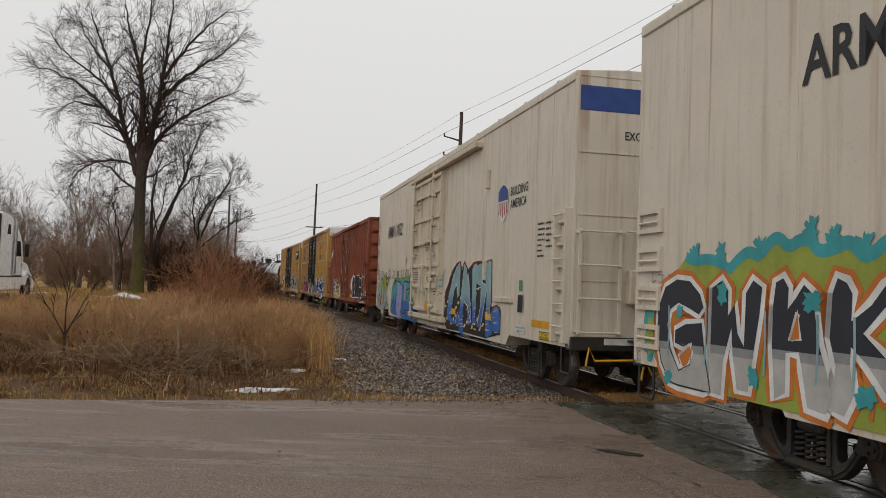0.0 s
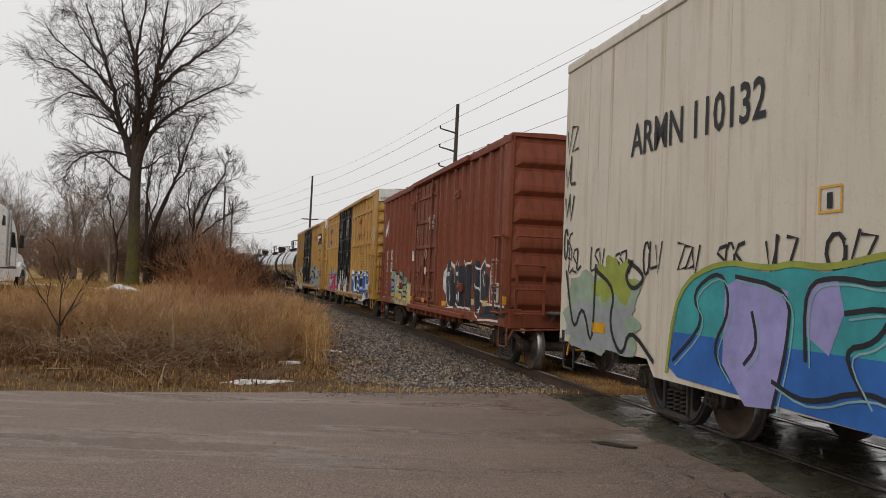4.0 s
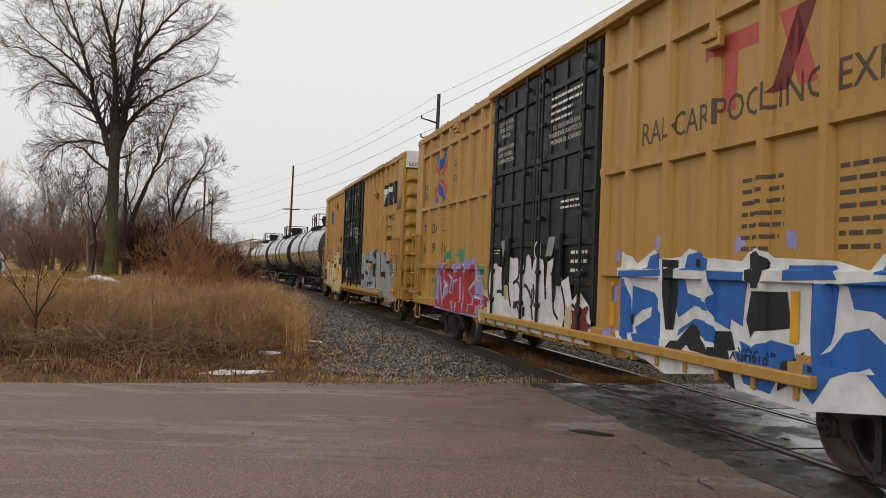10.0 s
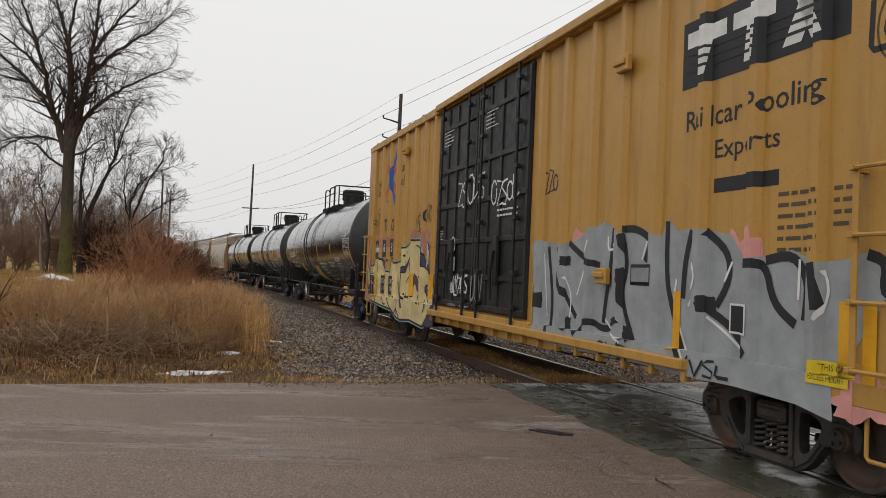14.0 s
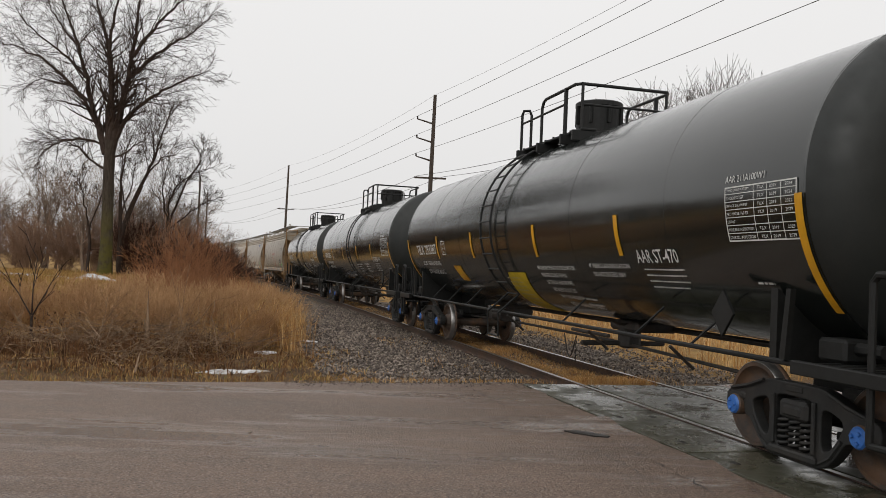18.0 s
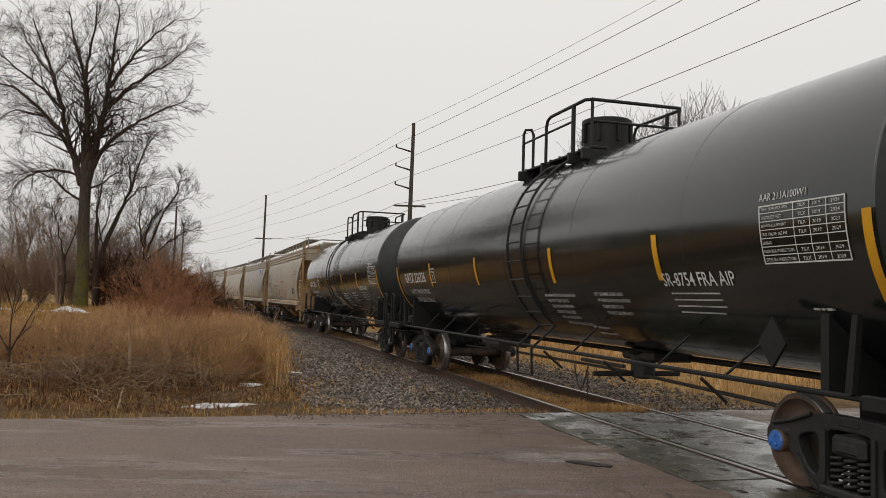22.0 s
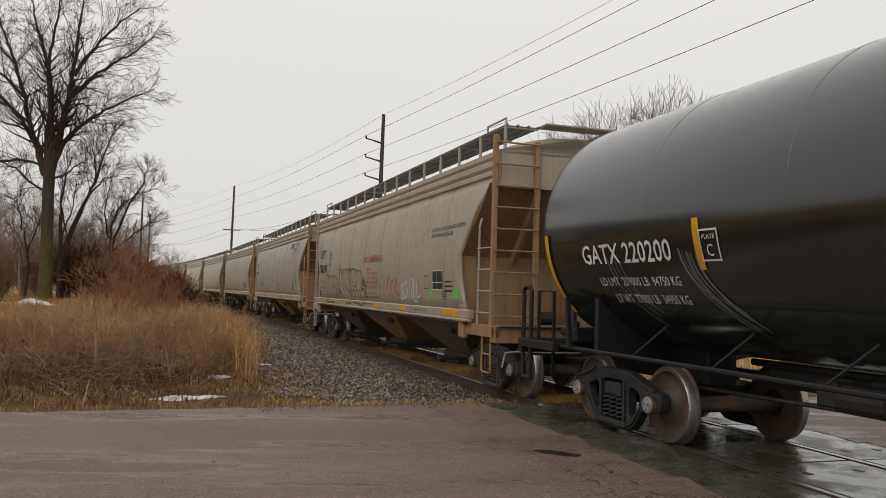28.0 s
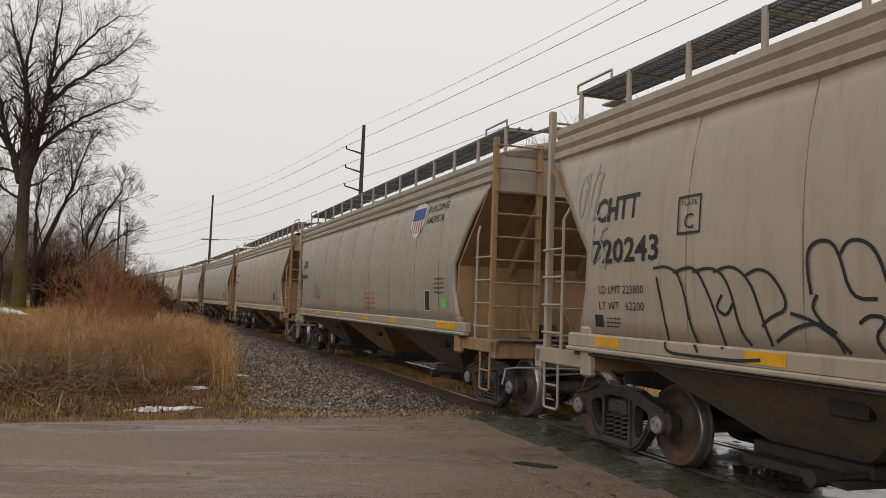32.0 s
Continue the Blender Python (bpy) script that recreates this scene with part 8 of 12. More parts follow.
        g.shape(FLAT, [(-6.33, 0.81), (-6.09, 1.72), (-5.29, 2.01), (-4.45, 1.91), (-4.11, 1.97), (-3.63, 1.91), (-2.85, 2.02), (-2.05, 2.02), (-1.99, 1.45), (-1.43, 1.12), (-1.39, 0.65), (-2.07, 0.62), (-6.11, 0.71)], I_BLUE, 0.001, ((1.22, I_TEAL),))
        for run in [[(-5.19, 0.96), (-5.17, 1.76), (-4.89, 1.87), (-4.13, 1.74), (-4.13, 1.23), (-4.33, 0.63), (-4.77, 0.59)], [(-3.91, 1.37), (-3.85, 1.8), (-3.47, 1.85), (-3.39, 1.57), (-3.57, 1.2)]]:
            g.shape(FLAT, run, I_LILAC, 0.004)
        g.doodle(FLAT, [[(-6.23, 0.89), (-5.53, 1.37), (-5.87, 1.68), (-5.23, 1.97), (-5.05, 1.52), (-5.41, 1.09), (-5.09, 0.83)], [(-4.99, 1.87), (-4.09, 1.76), (-4.13, 1.23), (-4.33, 0.63)], [(-4.69, 1.53), (-4.57, 1.2), (-4.81, 0.99)], [(-3.87, 1.12), (-3.91, 1.8), (-3.47, 1.88), (-2.91, 1.79), (-2.85, 1.94)], [(-3.39, 1.57), (-2.83, 1.65), (-3.01, 1.35), (-3.43, 1.27), (-3.11, 0.87)], [(-2.85, 2), (-2.43, 1.43), (-2.59, 1.03), (-2.07, 0.64)], [(-2.45, 1.71), (-2.15, 1.83), (-2.01, 1.51), (-2.23, 1.33), (-1.49, 1.12)], [(-4.35, 0.89), (-3.85, 0.74), (-3.11, 0.99), (-2.57, 0.81)]], 0.045, I_BLACK, 0.006)
        g.doodle(FLAT, [[(-6.37, 0.73), (-6.17, 1.73), (-5.29, 2.04), (-4.41, 1.94), (-4.09, 2), (-3.61, 1.94), (-2.83, 2.07), (-2.03, 2.06)], [(-2.63, 1.6), (-2.27, 1.06), (-2.01, 0.61)], [(-1.99, 1.45), (-1.49, 1.16)]], 0.06, I_LIME, 0.008)
        g.doodle(FLAT, [[(a + 0.06, b - 0.05) for a, b in run] for run in [[(-6.23, 0.89), (-5.53, 1.37), (-5.87, 1.68), (-5.23, 1.97), (-5.05, 1.52), (-5.41, 1.09), (-5.09, 0.83)], [(-4.99, 1.87), (-4.09, 1.76), (-4.13, 1.23), (-4.33, 0.63)], [(-4.69, 1.53), (-4.57, 1.2), (-4.81, 0.99)], [(-3.87, 1.12), (-3.91, 1.8), (-3.47, 1.88), (-2.91, 1.79), (-2.85, 1.94)], [(-3.39, 1.57), (-2.83, 1.65), (-3.01, 1.35), (-3.43, 1.27), (-3.11, 0.87)], [(-2.85, 2), (-2.43, 1.43), (-2.59, 1.03), (-2.07, 0.64)], [(-2.45, 1.71), (-2.15, 1.83), (-2.01, 1.51), (-2.23, 1.33), (-1.49, 1.12)], [(-4.35, 0.89), (-3.85, 0.74), (-3.11, 0.99), (-2.57, 0.81)]]], 0.02, I_SKY, 0.007)
        g.warp = warp
        for i in range(9):
            g.scrawl(-9.6 + i * 0.85, 1.85, -9.1 + i * 0.85, 2.3, 0.035, I_BLACK, 30 + i, 3)
        for i in range(4):
            g.scrawl(-9.85, 2.1 + i * 0.55, -9.45, 2.6 + i * 0.55, 0.04, I_BLACK, 50 + i, 2)
        g.done("spray_paint", car, "teal and blue sprayed letters edged lime")
    b = Decals(Side(lambda a, c: -(hl + 0.008)))
    b.word("EXCESS HEIGHT CAR", -0.7, 4.18, 0.75, 4.32, I_BLACK, fat=0.01), b.lines(-0.4, 3.55, 0.3, 3.65, 1, I_BLACK, 2)
    b.rect(-1.0, 0.90, -0.4, 1.0, I_WHITE, 0.06)
    b.done("end_lettering", car, "black words on the end").matrix_basis = pose(0, 0, 0, 0, 0, 90)
    return car, sets

# ---------------- black tank cars ----------------
TR_, TZ = 1.57, 2.64


def tank_side():
    def depth(x, z):
        r = TR_ + 0.008
        return -math.sqrt(max(r * r - (z - TZ) ** 2, 0.02))
    return Side(depth, (), [1.1 + 0.09 * k for k in range(34)])


def tank_car(label, marks, half, trucks, reach, cap, extra):
    car = thing("tank_car", label, "tank car", "train cars")
    prof = []
    for k in range(13):
        t = math.pi / 2 * k / 12
        prof.append((-half - 0.58 * math.cos(t), max(TR_ * math.sin(t) ** 0.82, 0.001)))
    prof = prof + [(-a, r) for a, r in reversed(prof)]
    mb = MB()
    mb.sm = True
    mb.lathe(prof[12:14], 96, "x", (0, 0, TZ))
    part("tank_shell", mb, M_TANK, car, "glossy wet black tank shell")
    for run in (prof[:13], prof[13:]):
        mb = MB()
        mb.sm = True
        mb.lathe(run, 96, "x", (0, 0, TZ))
        part("tank_head", mb, M_TANKHEAD, car, "dusty black dished tank head")
    for x in sorted([-half + 0.03, half - 0.03] + extra["welds"]):
        band = MB()
        band.lathe([(x - 0.012, TR_ - 0.002), (x - 0.007, TR_ + 0.0035), (x + 0.007, TR_ + 0.0035), (x + 0.012, TR_ - 0.002)], 72, "x", (0, 0, TZ))
        part("weld_seam", band, M_TANK, car)
    # top fittings
    dx = extra["dome"]
    dome = MB().lathe([(0.0, 0.38), (0.0, 0.40), (0.64, 0.40), (0.65, 0.425), (0.72, 0.425), (0.74, 0.40), (0.75, 0.0)], 32, "z", (dx, 0, 4.12))
    housing = part("manway_housing", dome, M_TANKIRON, car)
    for k in range(8):
        t = 2 * math.pi * k / 8
        part("eye_bolt", MB().box(dx + 0.42 * math.cos(t) - 0.025, 0.42 * math.sin(t) - 0.025, 4.45, dx + 0.42 * math.cos(t) + 0.025, 0.42 * math.sin(t) + 0.025, 4.78, 0.008), M_TANKIRON, housing)
    pl = MB()
    for y in (-0.80, 0.52):
        pl.box(dx - 1.75, y, 4.16, dx + 1.05, y + 0.28, 4.20, 0.008)
        for i in range(8):
            pl.box(dx - 1.7 + i * 0.38, y - 0.01, 4.195, dx - 1.67 + i * 0.38, y + 0.29, 4.215)
    for x in (dx - 1.66, dx - 0.6, dx + 0.5, dx + 1.0):
        pl.box(x - 0.035, -0.95, 3.98, x + 0.035, 0.95, 4.16, 0.01)
    part("top_platform", pl, M_TANKIRON, car)
    rl = MB()
    for y in (-0.86, 0.86):
        rl.tube([(dx - 0.6, y, 4.0), (dx - 0.6, y, 4.80), (dx - 0.54, y, 4.90), (dx - 0.42, y, 4.94), (dx + 0.90, y, 4.94), (dx + 0.98, y * 0.92, 4.94)], 0.028, 8)
        rl.tube([(dx + 0.5, y, 4.0), (dx + 0.5, y, 4.94)], 0.036, 8)
        rl.tube([(dx - 1.66, y, 4.68), (dx + 0.5, y, 4.68)], 0.02, 7)
        rl.tube([(dx - 1.66, y, 4.0), (dx - 1.66, y, 4.86), (dx - 1.62, y * 0.98, 4.94), (dx - 1.60, y * 0.85, 4.95), (dx - 1.60, y * 0.80, 4.86), (dx - 1.60, y * 0.80, 4.1)], 0.028, 8)
        rl.tube([(dx + 1.0, y * 0.9, 4.94), (dx + 1.0, y * 0.9, 4.1)], 0.026, 7)
    rl.tube([(dx + 1.0, -0.79, 4.94), (dx + 1.0, 0.79, 4.94)], 0.028, 8).tube([(dx + 1.0, -0.79, 4.6), (dx + 1.0, 0.79, 4.6)], 0.022, 7)
    part("safety_railing", rl, M_TANKIRON, car)
    # curved side ladder
    lx = extra["ladder"]
    ld, rungs = MB(), []
    arc = [(TZ - 1.62 * math.cos(t), 1.62 * math.sin(t)) for t in np.linspace(radians(38), radians(150), 22)]
    for x in (lx - 0.30, lx + 0.30):
        ld.tube([(x, -1.5, 1.0)] + [(x, -b - 0.1, a) for a, b in arc], 0.022, 6)
    for k, (a, b) in enumerate(arc):
        if k % 2 == 0:
            rungs.append(MB().tube([(lx - 0.32, -b - 0.12, a), (lx + 0.32, -b - 0.12, a)], 0.015, 6))
    ld.tube([(lx - 0.3, -1.5, 1.0), (lx - 0.3, -1.48, 0.58), (lx + 0.3, -1.48, 0.58), (lx + 0.3, -1.5, 1.0)], 0.02, 6)
    ladder = part("side_ladder", ld, M_TANKIRON, car)
    for rung in rungs:
        part("rung", rung, M_TANKIRON, ladder)
    # side rail, struts and bottom gear
    for s in (-1, 1):
        rail = MB().tube([(-half - 0.3, s * 1.36, 1.02), (half + 0.3, s * 1.36, 1.02)], 0.028, 8)
        for x in (-5.9, -4.4, -2.9, 2.3, 4.6, 5.9):
            rail.tube([(x, s * 1.36, 1.01), (x + (0.35 if x < 0 else 0.3), s * 1.10, 1.40)], 0.016, 6)
        part("side_handrail", rail, M_TANKIRON, car)
    for x in (lx + 0.6, 3.4, 5.6):
        part("rail_strut", MB().tube([(x, -1.42, 0.98), (x, -1.1, 0.72)], 0.02, 6), M_DARKIRON, car)
    outlet = part("bottom_outlet", MB().lathe([(-0.35, 0.12), (-0.32, 0.18), (0.0, 0.18), (0.05, 0.3)], 14, "z", (2.3, -0.2, 1.0)), M_DARKIRON, car)
    part("outlet_skid", MB().box(1.9, -0.35, 0.92, 2.8, 0.35, 1.08, 0.04), M_DARKIRON, outlet)
    part("outlet_lever", MB().tube([(2.3, -1.0, 0.72), (2.3, 0.4, 0.72)], 0.04, 8), M_DARKIRON, outlet)
    part("steam_pipe", MB().tube([(1.7, -0.9, 0.88), (3.0, -0.9, 0.88)], 0.03, 8), M_DARKIRON, outlet)
    chain = [(2.3 - 0.45 * (1 - k / 14), -1.1, 0.82 - 0.34 * math.sin(math.pi * k / 14)) for k in range(15)] + [(2.3 + 0.02 * (-1) ** k, -1.1, 0.82 - 0.05 * k) for k in range(9)]
    part("chain", MB().tube(chain, 0.010, 5), M_DARKIRON, outlet)
    part("air_reservoir", MB().tube([(-5.5, 0.45, 0.86), (-4.0, 0.45, 0.86)], 0.16, 14), M_DARKIRON, car)
    part("brake_cylinder", MB().tube([(-3.7, -0.35, 0.82), (-3.1, -0.35, 0.82)], 0.15, 12).box(-3.9, -0.5, 0.72, -3.65, -0.2, 0.98, 0.02), M_DARKIRON, car)
    part("brake_rod", MB().tube([(-6.2, -0.2, 0.62), (-3.0, -0.25, 0.70), (1.8, -0.25, 0.72), (6.2, -0.2, 0.62)], 0.025, 6), M_DARKIRON, car)
    part("heater_pipe", MB().tube([(-5.8, 0.3, 0.98), (5.8, 0.3, 0.98)], 0.045, 8), M_DARKIRON, car)
    # stub sills, cradles and end platforms
    for s in (-1, 1):
        xt = trucks[0] if s > 0 else trucks[1]
        b = MB().box(s * (abs(xt) - 0.8), -0.22, 0.66, s * (half + 0.95), 0.22, 1.12, 0.02)
        b.prism([(-1.32, 1.02), (-0.5, 0.86), (0.5, 0.86), (1.32, 1.02), (1.32, 1.7), (1.15, 1.56), (0.7, 1.22), (0, 1.12), (-0.7, 1.22), (-1.15, 1.56), (-1.32, 1.7)], xt - 0.05, xt + 0.05, "x")
        part("bolster_cradle", b, M_TANKIRON, car)
        p = part("end_platform", MB().box(s * (half - 0.15), -1.48, 0.98, s * (half + 1.0), 1.48, 1.05, 0.01), M_TANKIRON, car)
        for k in range(8):
            part("tread_bar", MB().box(s * (half + 0.02 + 0.115 * k), -1.45, 1.047, s * (half + 0.06 + 0.115 * k), 1.45, 1.07), M_TANKIRON, p)
        part("end_sill", MB().box(s * (half + 0.92), -1.5, 0.86, s * (half + 1.02), 1.5, 1.074, 0.012), M_TANKIRON, car)
        part("platform_edge", MB().box(s * (half - 0.2), -1.52, 0.95, s * (half + 0.99), -1.44, 1.072, 0.01), M_TANKIRON, p)
        r = MB()
        a = half + 0.95
        for y in (-1.45, 1.45):
            r.tube([(s * a, y, 1.0), (s * a, y, 1.78), (s * (a - 0.05), y, 1.84), (s * (a - 0.22), y, 1.84), (s * (a - 0.27), y, 1.78), (s * (a - 0.27), y, 0.5)], 0.033, 8)
        r.tube([(s * a, -0.6, 1.0), (s * a, -0.6, 2.0), (s * (a - 0.02), -0.5, 2.1), (s * (a - 0.02), 0.9, 2.1), (s * a, 1.0, 2.0), (s * a, 1.0, 1.0)], 0.033, 8)
        r.tube([(s * a, -1.2, 1.0), (s * a, -1.2, 1.78), (s * a, -0.95, 1.78), (s * a, -0.95, 0.5)], 0.030, 8)
        r.tube([(s * a, -1.45, 0.5), (s * (a - 0.27), -1.45, 0.5)], 0.030, 8).tube([(s * a, -1.45, 0.5), (s * a, -1.45, 1.0)], 0.030, 8)
        part("end_handrail", r, M_TANKIRON, car)
        q = MB().prism([(s * (half - 0.48), 1.05), (s * (half - 0.40), 1.05), (s * (half - 0.34), 1.70), (s * (half - 0.40), 1.70)], -1.42, -1.36)
        q.box(s * (half - 0.25), -1.2, 1.07, s * (half + 0.1), -0.85, 1.28, 0.03).tube([(s * (half + 0.1), -1.05, 1.2), (s * (half + 0.4), -1.05, 1.2)], 0.06, 8).tube([(s * (half + 0.3), -0.9, 1.1), (s * (half + 0.3), -0.9, 1.35)], 0.05, 8)
        part("brake_valve", q, M_TANKIRON, car)
        part("uncoupling_lever", MB().tube([(s * (a + 0.08), -1.4, 0.6), (s * (a + 0.08), -1.32, 0.82), (s * (a + 0.3), -0.25, 0.8), (s * (a + 0.3), 0.1, 0.92)], 0.016, 6), M_TANKIRON, car)
    brake_wheel(car, half + 0.98, 0.6, 1.75, M_TANKIRON)
    plc = MB().prism([(half - 1.35, 1.18), (half - 1.16, 1.42), (half - 1.35, 1.66), (half - 1.54, 1.42)], -1.45, -1.42)
    part("placard_holder", plc, M_TANKIRON, car)
    add_couplers(car, half + 0.9, reach, M_TANKIRON)
    sets = []
    for x in trucks:
        add_truck(car, x, sets, M_TRUCKBLK, cap, x)
    d = Decals(tank_side())
    marks(d, half)
    d.done("lettering", car, "white stencilled lettering and yellow reflective strips")
    return car, sets


def tank_marks(name, first, strips, big, second, extra, slide=0.0, small=1.0):
    def marks(d, half):
        full, half = half, half - slide
        d.word(name, -half + 0.78, 2.12, -half + 2.74, 2.36, I_WHITE, fat=0.012)
        d.word(first[0], -half + 1.05, 1.86, -half + 2.75, 1.96, I_WHITE), d.word(first[1], -half + 1.25, 1.66, -half + 2.75, 1.76, I_WHITE)
        x = -half + 3.26
        d.outline(x, 2.10, x + 0.30, 2.42, 0.020, I_WHITE), d.word("PLATE", x + 0.05, 2.32, x + 0.25, 2.365, I_WHITE), d.word("C", x + 0.10, 2.15, x + 0.20, 2.27, I_WHITE)
        half = full
        for x in strips:
            d.rect(x - 0.055, 2.02, x + 0.055, 2.54, I_REFLECT)
        for s in (-1, 1):
            x = s * (full - 0.07)
            for z in (1.50, 2.02):
                d.rect(x - 0.05, z, x + 0.05, z + 0.52, I_REFLECT, 0.012)
        # test table
        x = half - 1.38 + (0.2 if small == 1.0 else 0.0)
        d.word("AAR 211A100W1", x, 2.72, x + 0.62, 2.79, I_WHITE)
        d.outline(x, 2.14, x + 1.08, 2.68, 0.014, I_WHITE)
        for k in range(1, 7):
            d.rect(x, 2.14 + 0.077 * k, x + 1.08, 2.148 + 0.077 * k, I_WHITE)
        for k in (0.46, 0.66, 0.86):
            d.rect(x + k, 2.14, x + k + 0.008, 2.68, I_WHITE)
        for k, (head, one, two) in enumerate((("STUB SILL INSPECTION", "2019", "2029"), ("RULE 88.B INSPECTION", "2019", "2029"), ("LINING", "", ""), ("PRD VALVE 165 PSI", "2019", "2029"), ("SERVICE EQUIPMENT", "2019", "2022"), ("THICKNESS TEST", "2019", "2024"), ("TANK QUALIFICATION", "2019", "2024"))):
            up = 2.165 + 0.077 * k
            d.word(head, x + 0.03, up, x + 0.03 + 0.020 * len(head), up + 0.030, I_WHITE)
            for a, b in ((0.52, "TILX" if one else ""), (0.70, one), (0.92, two)):
                d.word(b, x + a, up, x + a + 0.10, up + 0.030, I_WHITE)
        d.word(big, *second, I_WHITE, fat=0.008)
        x0, z0 = second[0], second[1]
        d.lines(x0 + 0.08, z0 - 0.30, x0 + 1.0, z0 - 0.06, 4, I_WHITE, 4, 1.2)
        for (a, b, lines) in extra:
            for k, t in enumerate(lines):
                wd, up = 0.050 * len(t) * small, b - 0.115 * k * small
                d.word(t, a + 0.03 * k, up, a + 0.03 * k + wd, up + 0.062 * small, I_WHITE, fat=0.01)
        d.lines(2.2, 1.28, 2.95, 1.42, 2, I_WHITE, 9, 0.6)
        d.lines(half - 0.98, 1.72, half - 0.72, 1.76, 1, I_WHITE, 3)
    return marks


PSI = ["MAXIMUM OPERATING PRESSURE FOR", "HEATER COILS 150 PSI", "EXTERIOR HEATER PIPES", "NO INLET OR OUTLET", "PIPE CAPS REQUIRED", "VENT TANK WHEN UNLOADING"]


def tank_one():
    base = tank_marks("TILX 293387", ("LD LMT  205800 LB  93300 KG", "LT WT  80200 LB  36400 KG"), (-4.9, -2.1, 1.45, 4.4), "AAR ST-470", (4.78, 1.93, 5.75, 2.09),
                      ((1.25, 1.82, PSI), (3.3, 1.86, ["4\" FIBERGLASS INSULATION", "DO NOT EXCEED 300 F"])), 0.22)

    def marks(d, half):
        base(d, half)
        d.lay([(-0.40, 1.76), (0.52, 1.76), (0.0, 1.06), (-1.0, 1.06)], [(0, 1, 2, 3)], I_YELLOW)
        d.lines(-0.6, 1.2, 0.1, 1.68, 7, I_CREAM, 6, 0.8)
        d.lay([(-3.95, 1.86), (-3.40, 1.86), (-3.32, 1.54), (-3.84, 1.54)], [(0, 1, 2, 3)], I_REFLECT)
        d.lines(-3.80, 1.60, -3.45, 1.80, 3, I_YELLOW, 8, 0.9)
    return tank_car("glossy black tank car with white lettering and yellow placard", marks, 8.0, (7.3, -7.15), 0.42, M_BLUECAP, dict(welds=[-5.2, -3.0, 0.15, 2.9, 5.6], dome=0.46, ladder=-0.62))


def tank_two():
    base = tank_marks("GATX 226226", ("LD LMT  204600 LB  92750 KG", "LT WT  81400 LB  36950 KG"), (-4.9, -1.65, 1.88, 4.86), "SR-8754 FRA AIP", (4.88, 1.95, 6.22, 2.10),
                      ((1.3, 1.82, PSI), (3.0, 1.84, ["0.5\" CERAMIC FIBER AND", "4\" FIBERGLASS INSULATION", "COMPRESSED TO 4\"", "DO NOT EXCEED 450 F"])), 0.0, 0.72)
    return tank_car("wet black tank car with white lettering and yellow strips", base, 8.12, (7.3, -7.2), 0.42, M_BLUECAP, dict(welds=[-5.6, -3.4, -0.1, 2.6, 5.4], dome=0.63, ladder=0.82))


def tank_three():
    base = tank_marks("GATX 220200", ("LD LMT  209000 LB  94750 KG", "LT WT  77000 LB  34950 KG"), (-4.38, -1.85, 1.6, 4.5), "SR-8754 FRA AIP", (4.6, 1.95, 5.9, 2.10),
                      ((1.1, 1.82, PSI), (2.9, 1.84, ["0.5\" CERAMIC FIBER AND", "4\" FIBERGLASS INSULATION", "COMPRESSED TO 4\"", "DO NOT EXCEED 450 F"])), 0.25, 0.72)

    def marks(d, half):
        base(d, half)
        d.lay([(-0.35, 1.72), (0.15, 1.72), (0.35, 1.30), (-0.05, 1.26)], [(0, 1, 2, 3)], I_CREAM)
        rng = random.Random(8)
        for x, n in ((-6.3, 5), (-4.75, 11), (-1.2, 6), (2.1, 8), (5.6, 6)):
            for k in range(n):
                a, q = rng.uniform(0, 0.35), rng.uniform(0.6, 1.0)
                d.stroke([(x + a + 0.62 * u * u * q, 2.25 - 0.9 * u * q - 0.25 * a) for u in (0.0, 0.2, 0.4, 0.6, 0.8, 1.0)], rng.uniform(0.004, 0.011), I_GREY, 0.0004 * k)
    return tank_car("scuffed black tank car with white lettering and yellow strips", marks, 7.85, (7.0, -6.8), 0.40, M_GREYCAP, dict(welds=[-5.3, -3.1, -0.2, 2.5, 5.2], dome=0.38, ladder=-0.55))

# ---------------- covered hoppers ----------------
HOP = [(1.40, 1.575), (1.62, 1.60), (2.0, 1.625), (2.4, 1.63), (2.8, 1.61), (3.2, 1.565), (3.5, 1.50), (3.68, 1.455)]
END = [(1.40, 7.36), (1.62, 7.26), (2.0, 7.14), (2.4, 7.12), (2.8, 7.48), (3.2, 7.80), (3.5, 8.12), (3.68, 8.22)]


def hop_y(z):
    return float(np.interp(z, [a for a, _ in HOP], [b for _, b in HOP]))


def hopper_side():
    return Side(lambda x, z: -(hop_y(z) + 0.010 if z > 1.42 else 1.668 if z < 1.27 else 1.643), (), [1.418, 1.422] + [1.5 + 0.1 * k for k in range(22)])


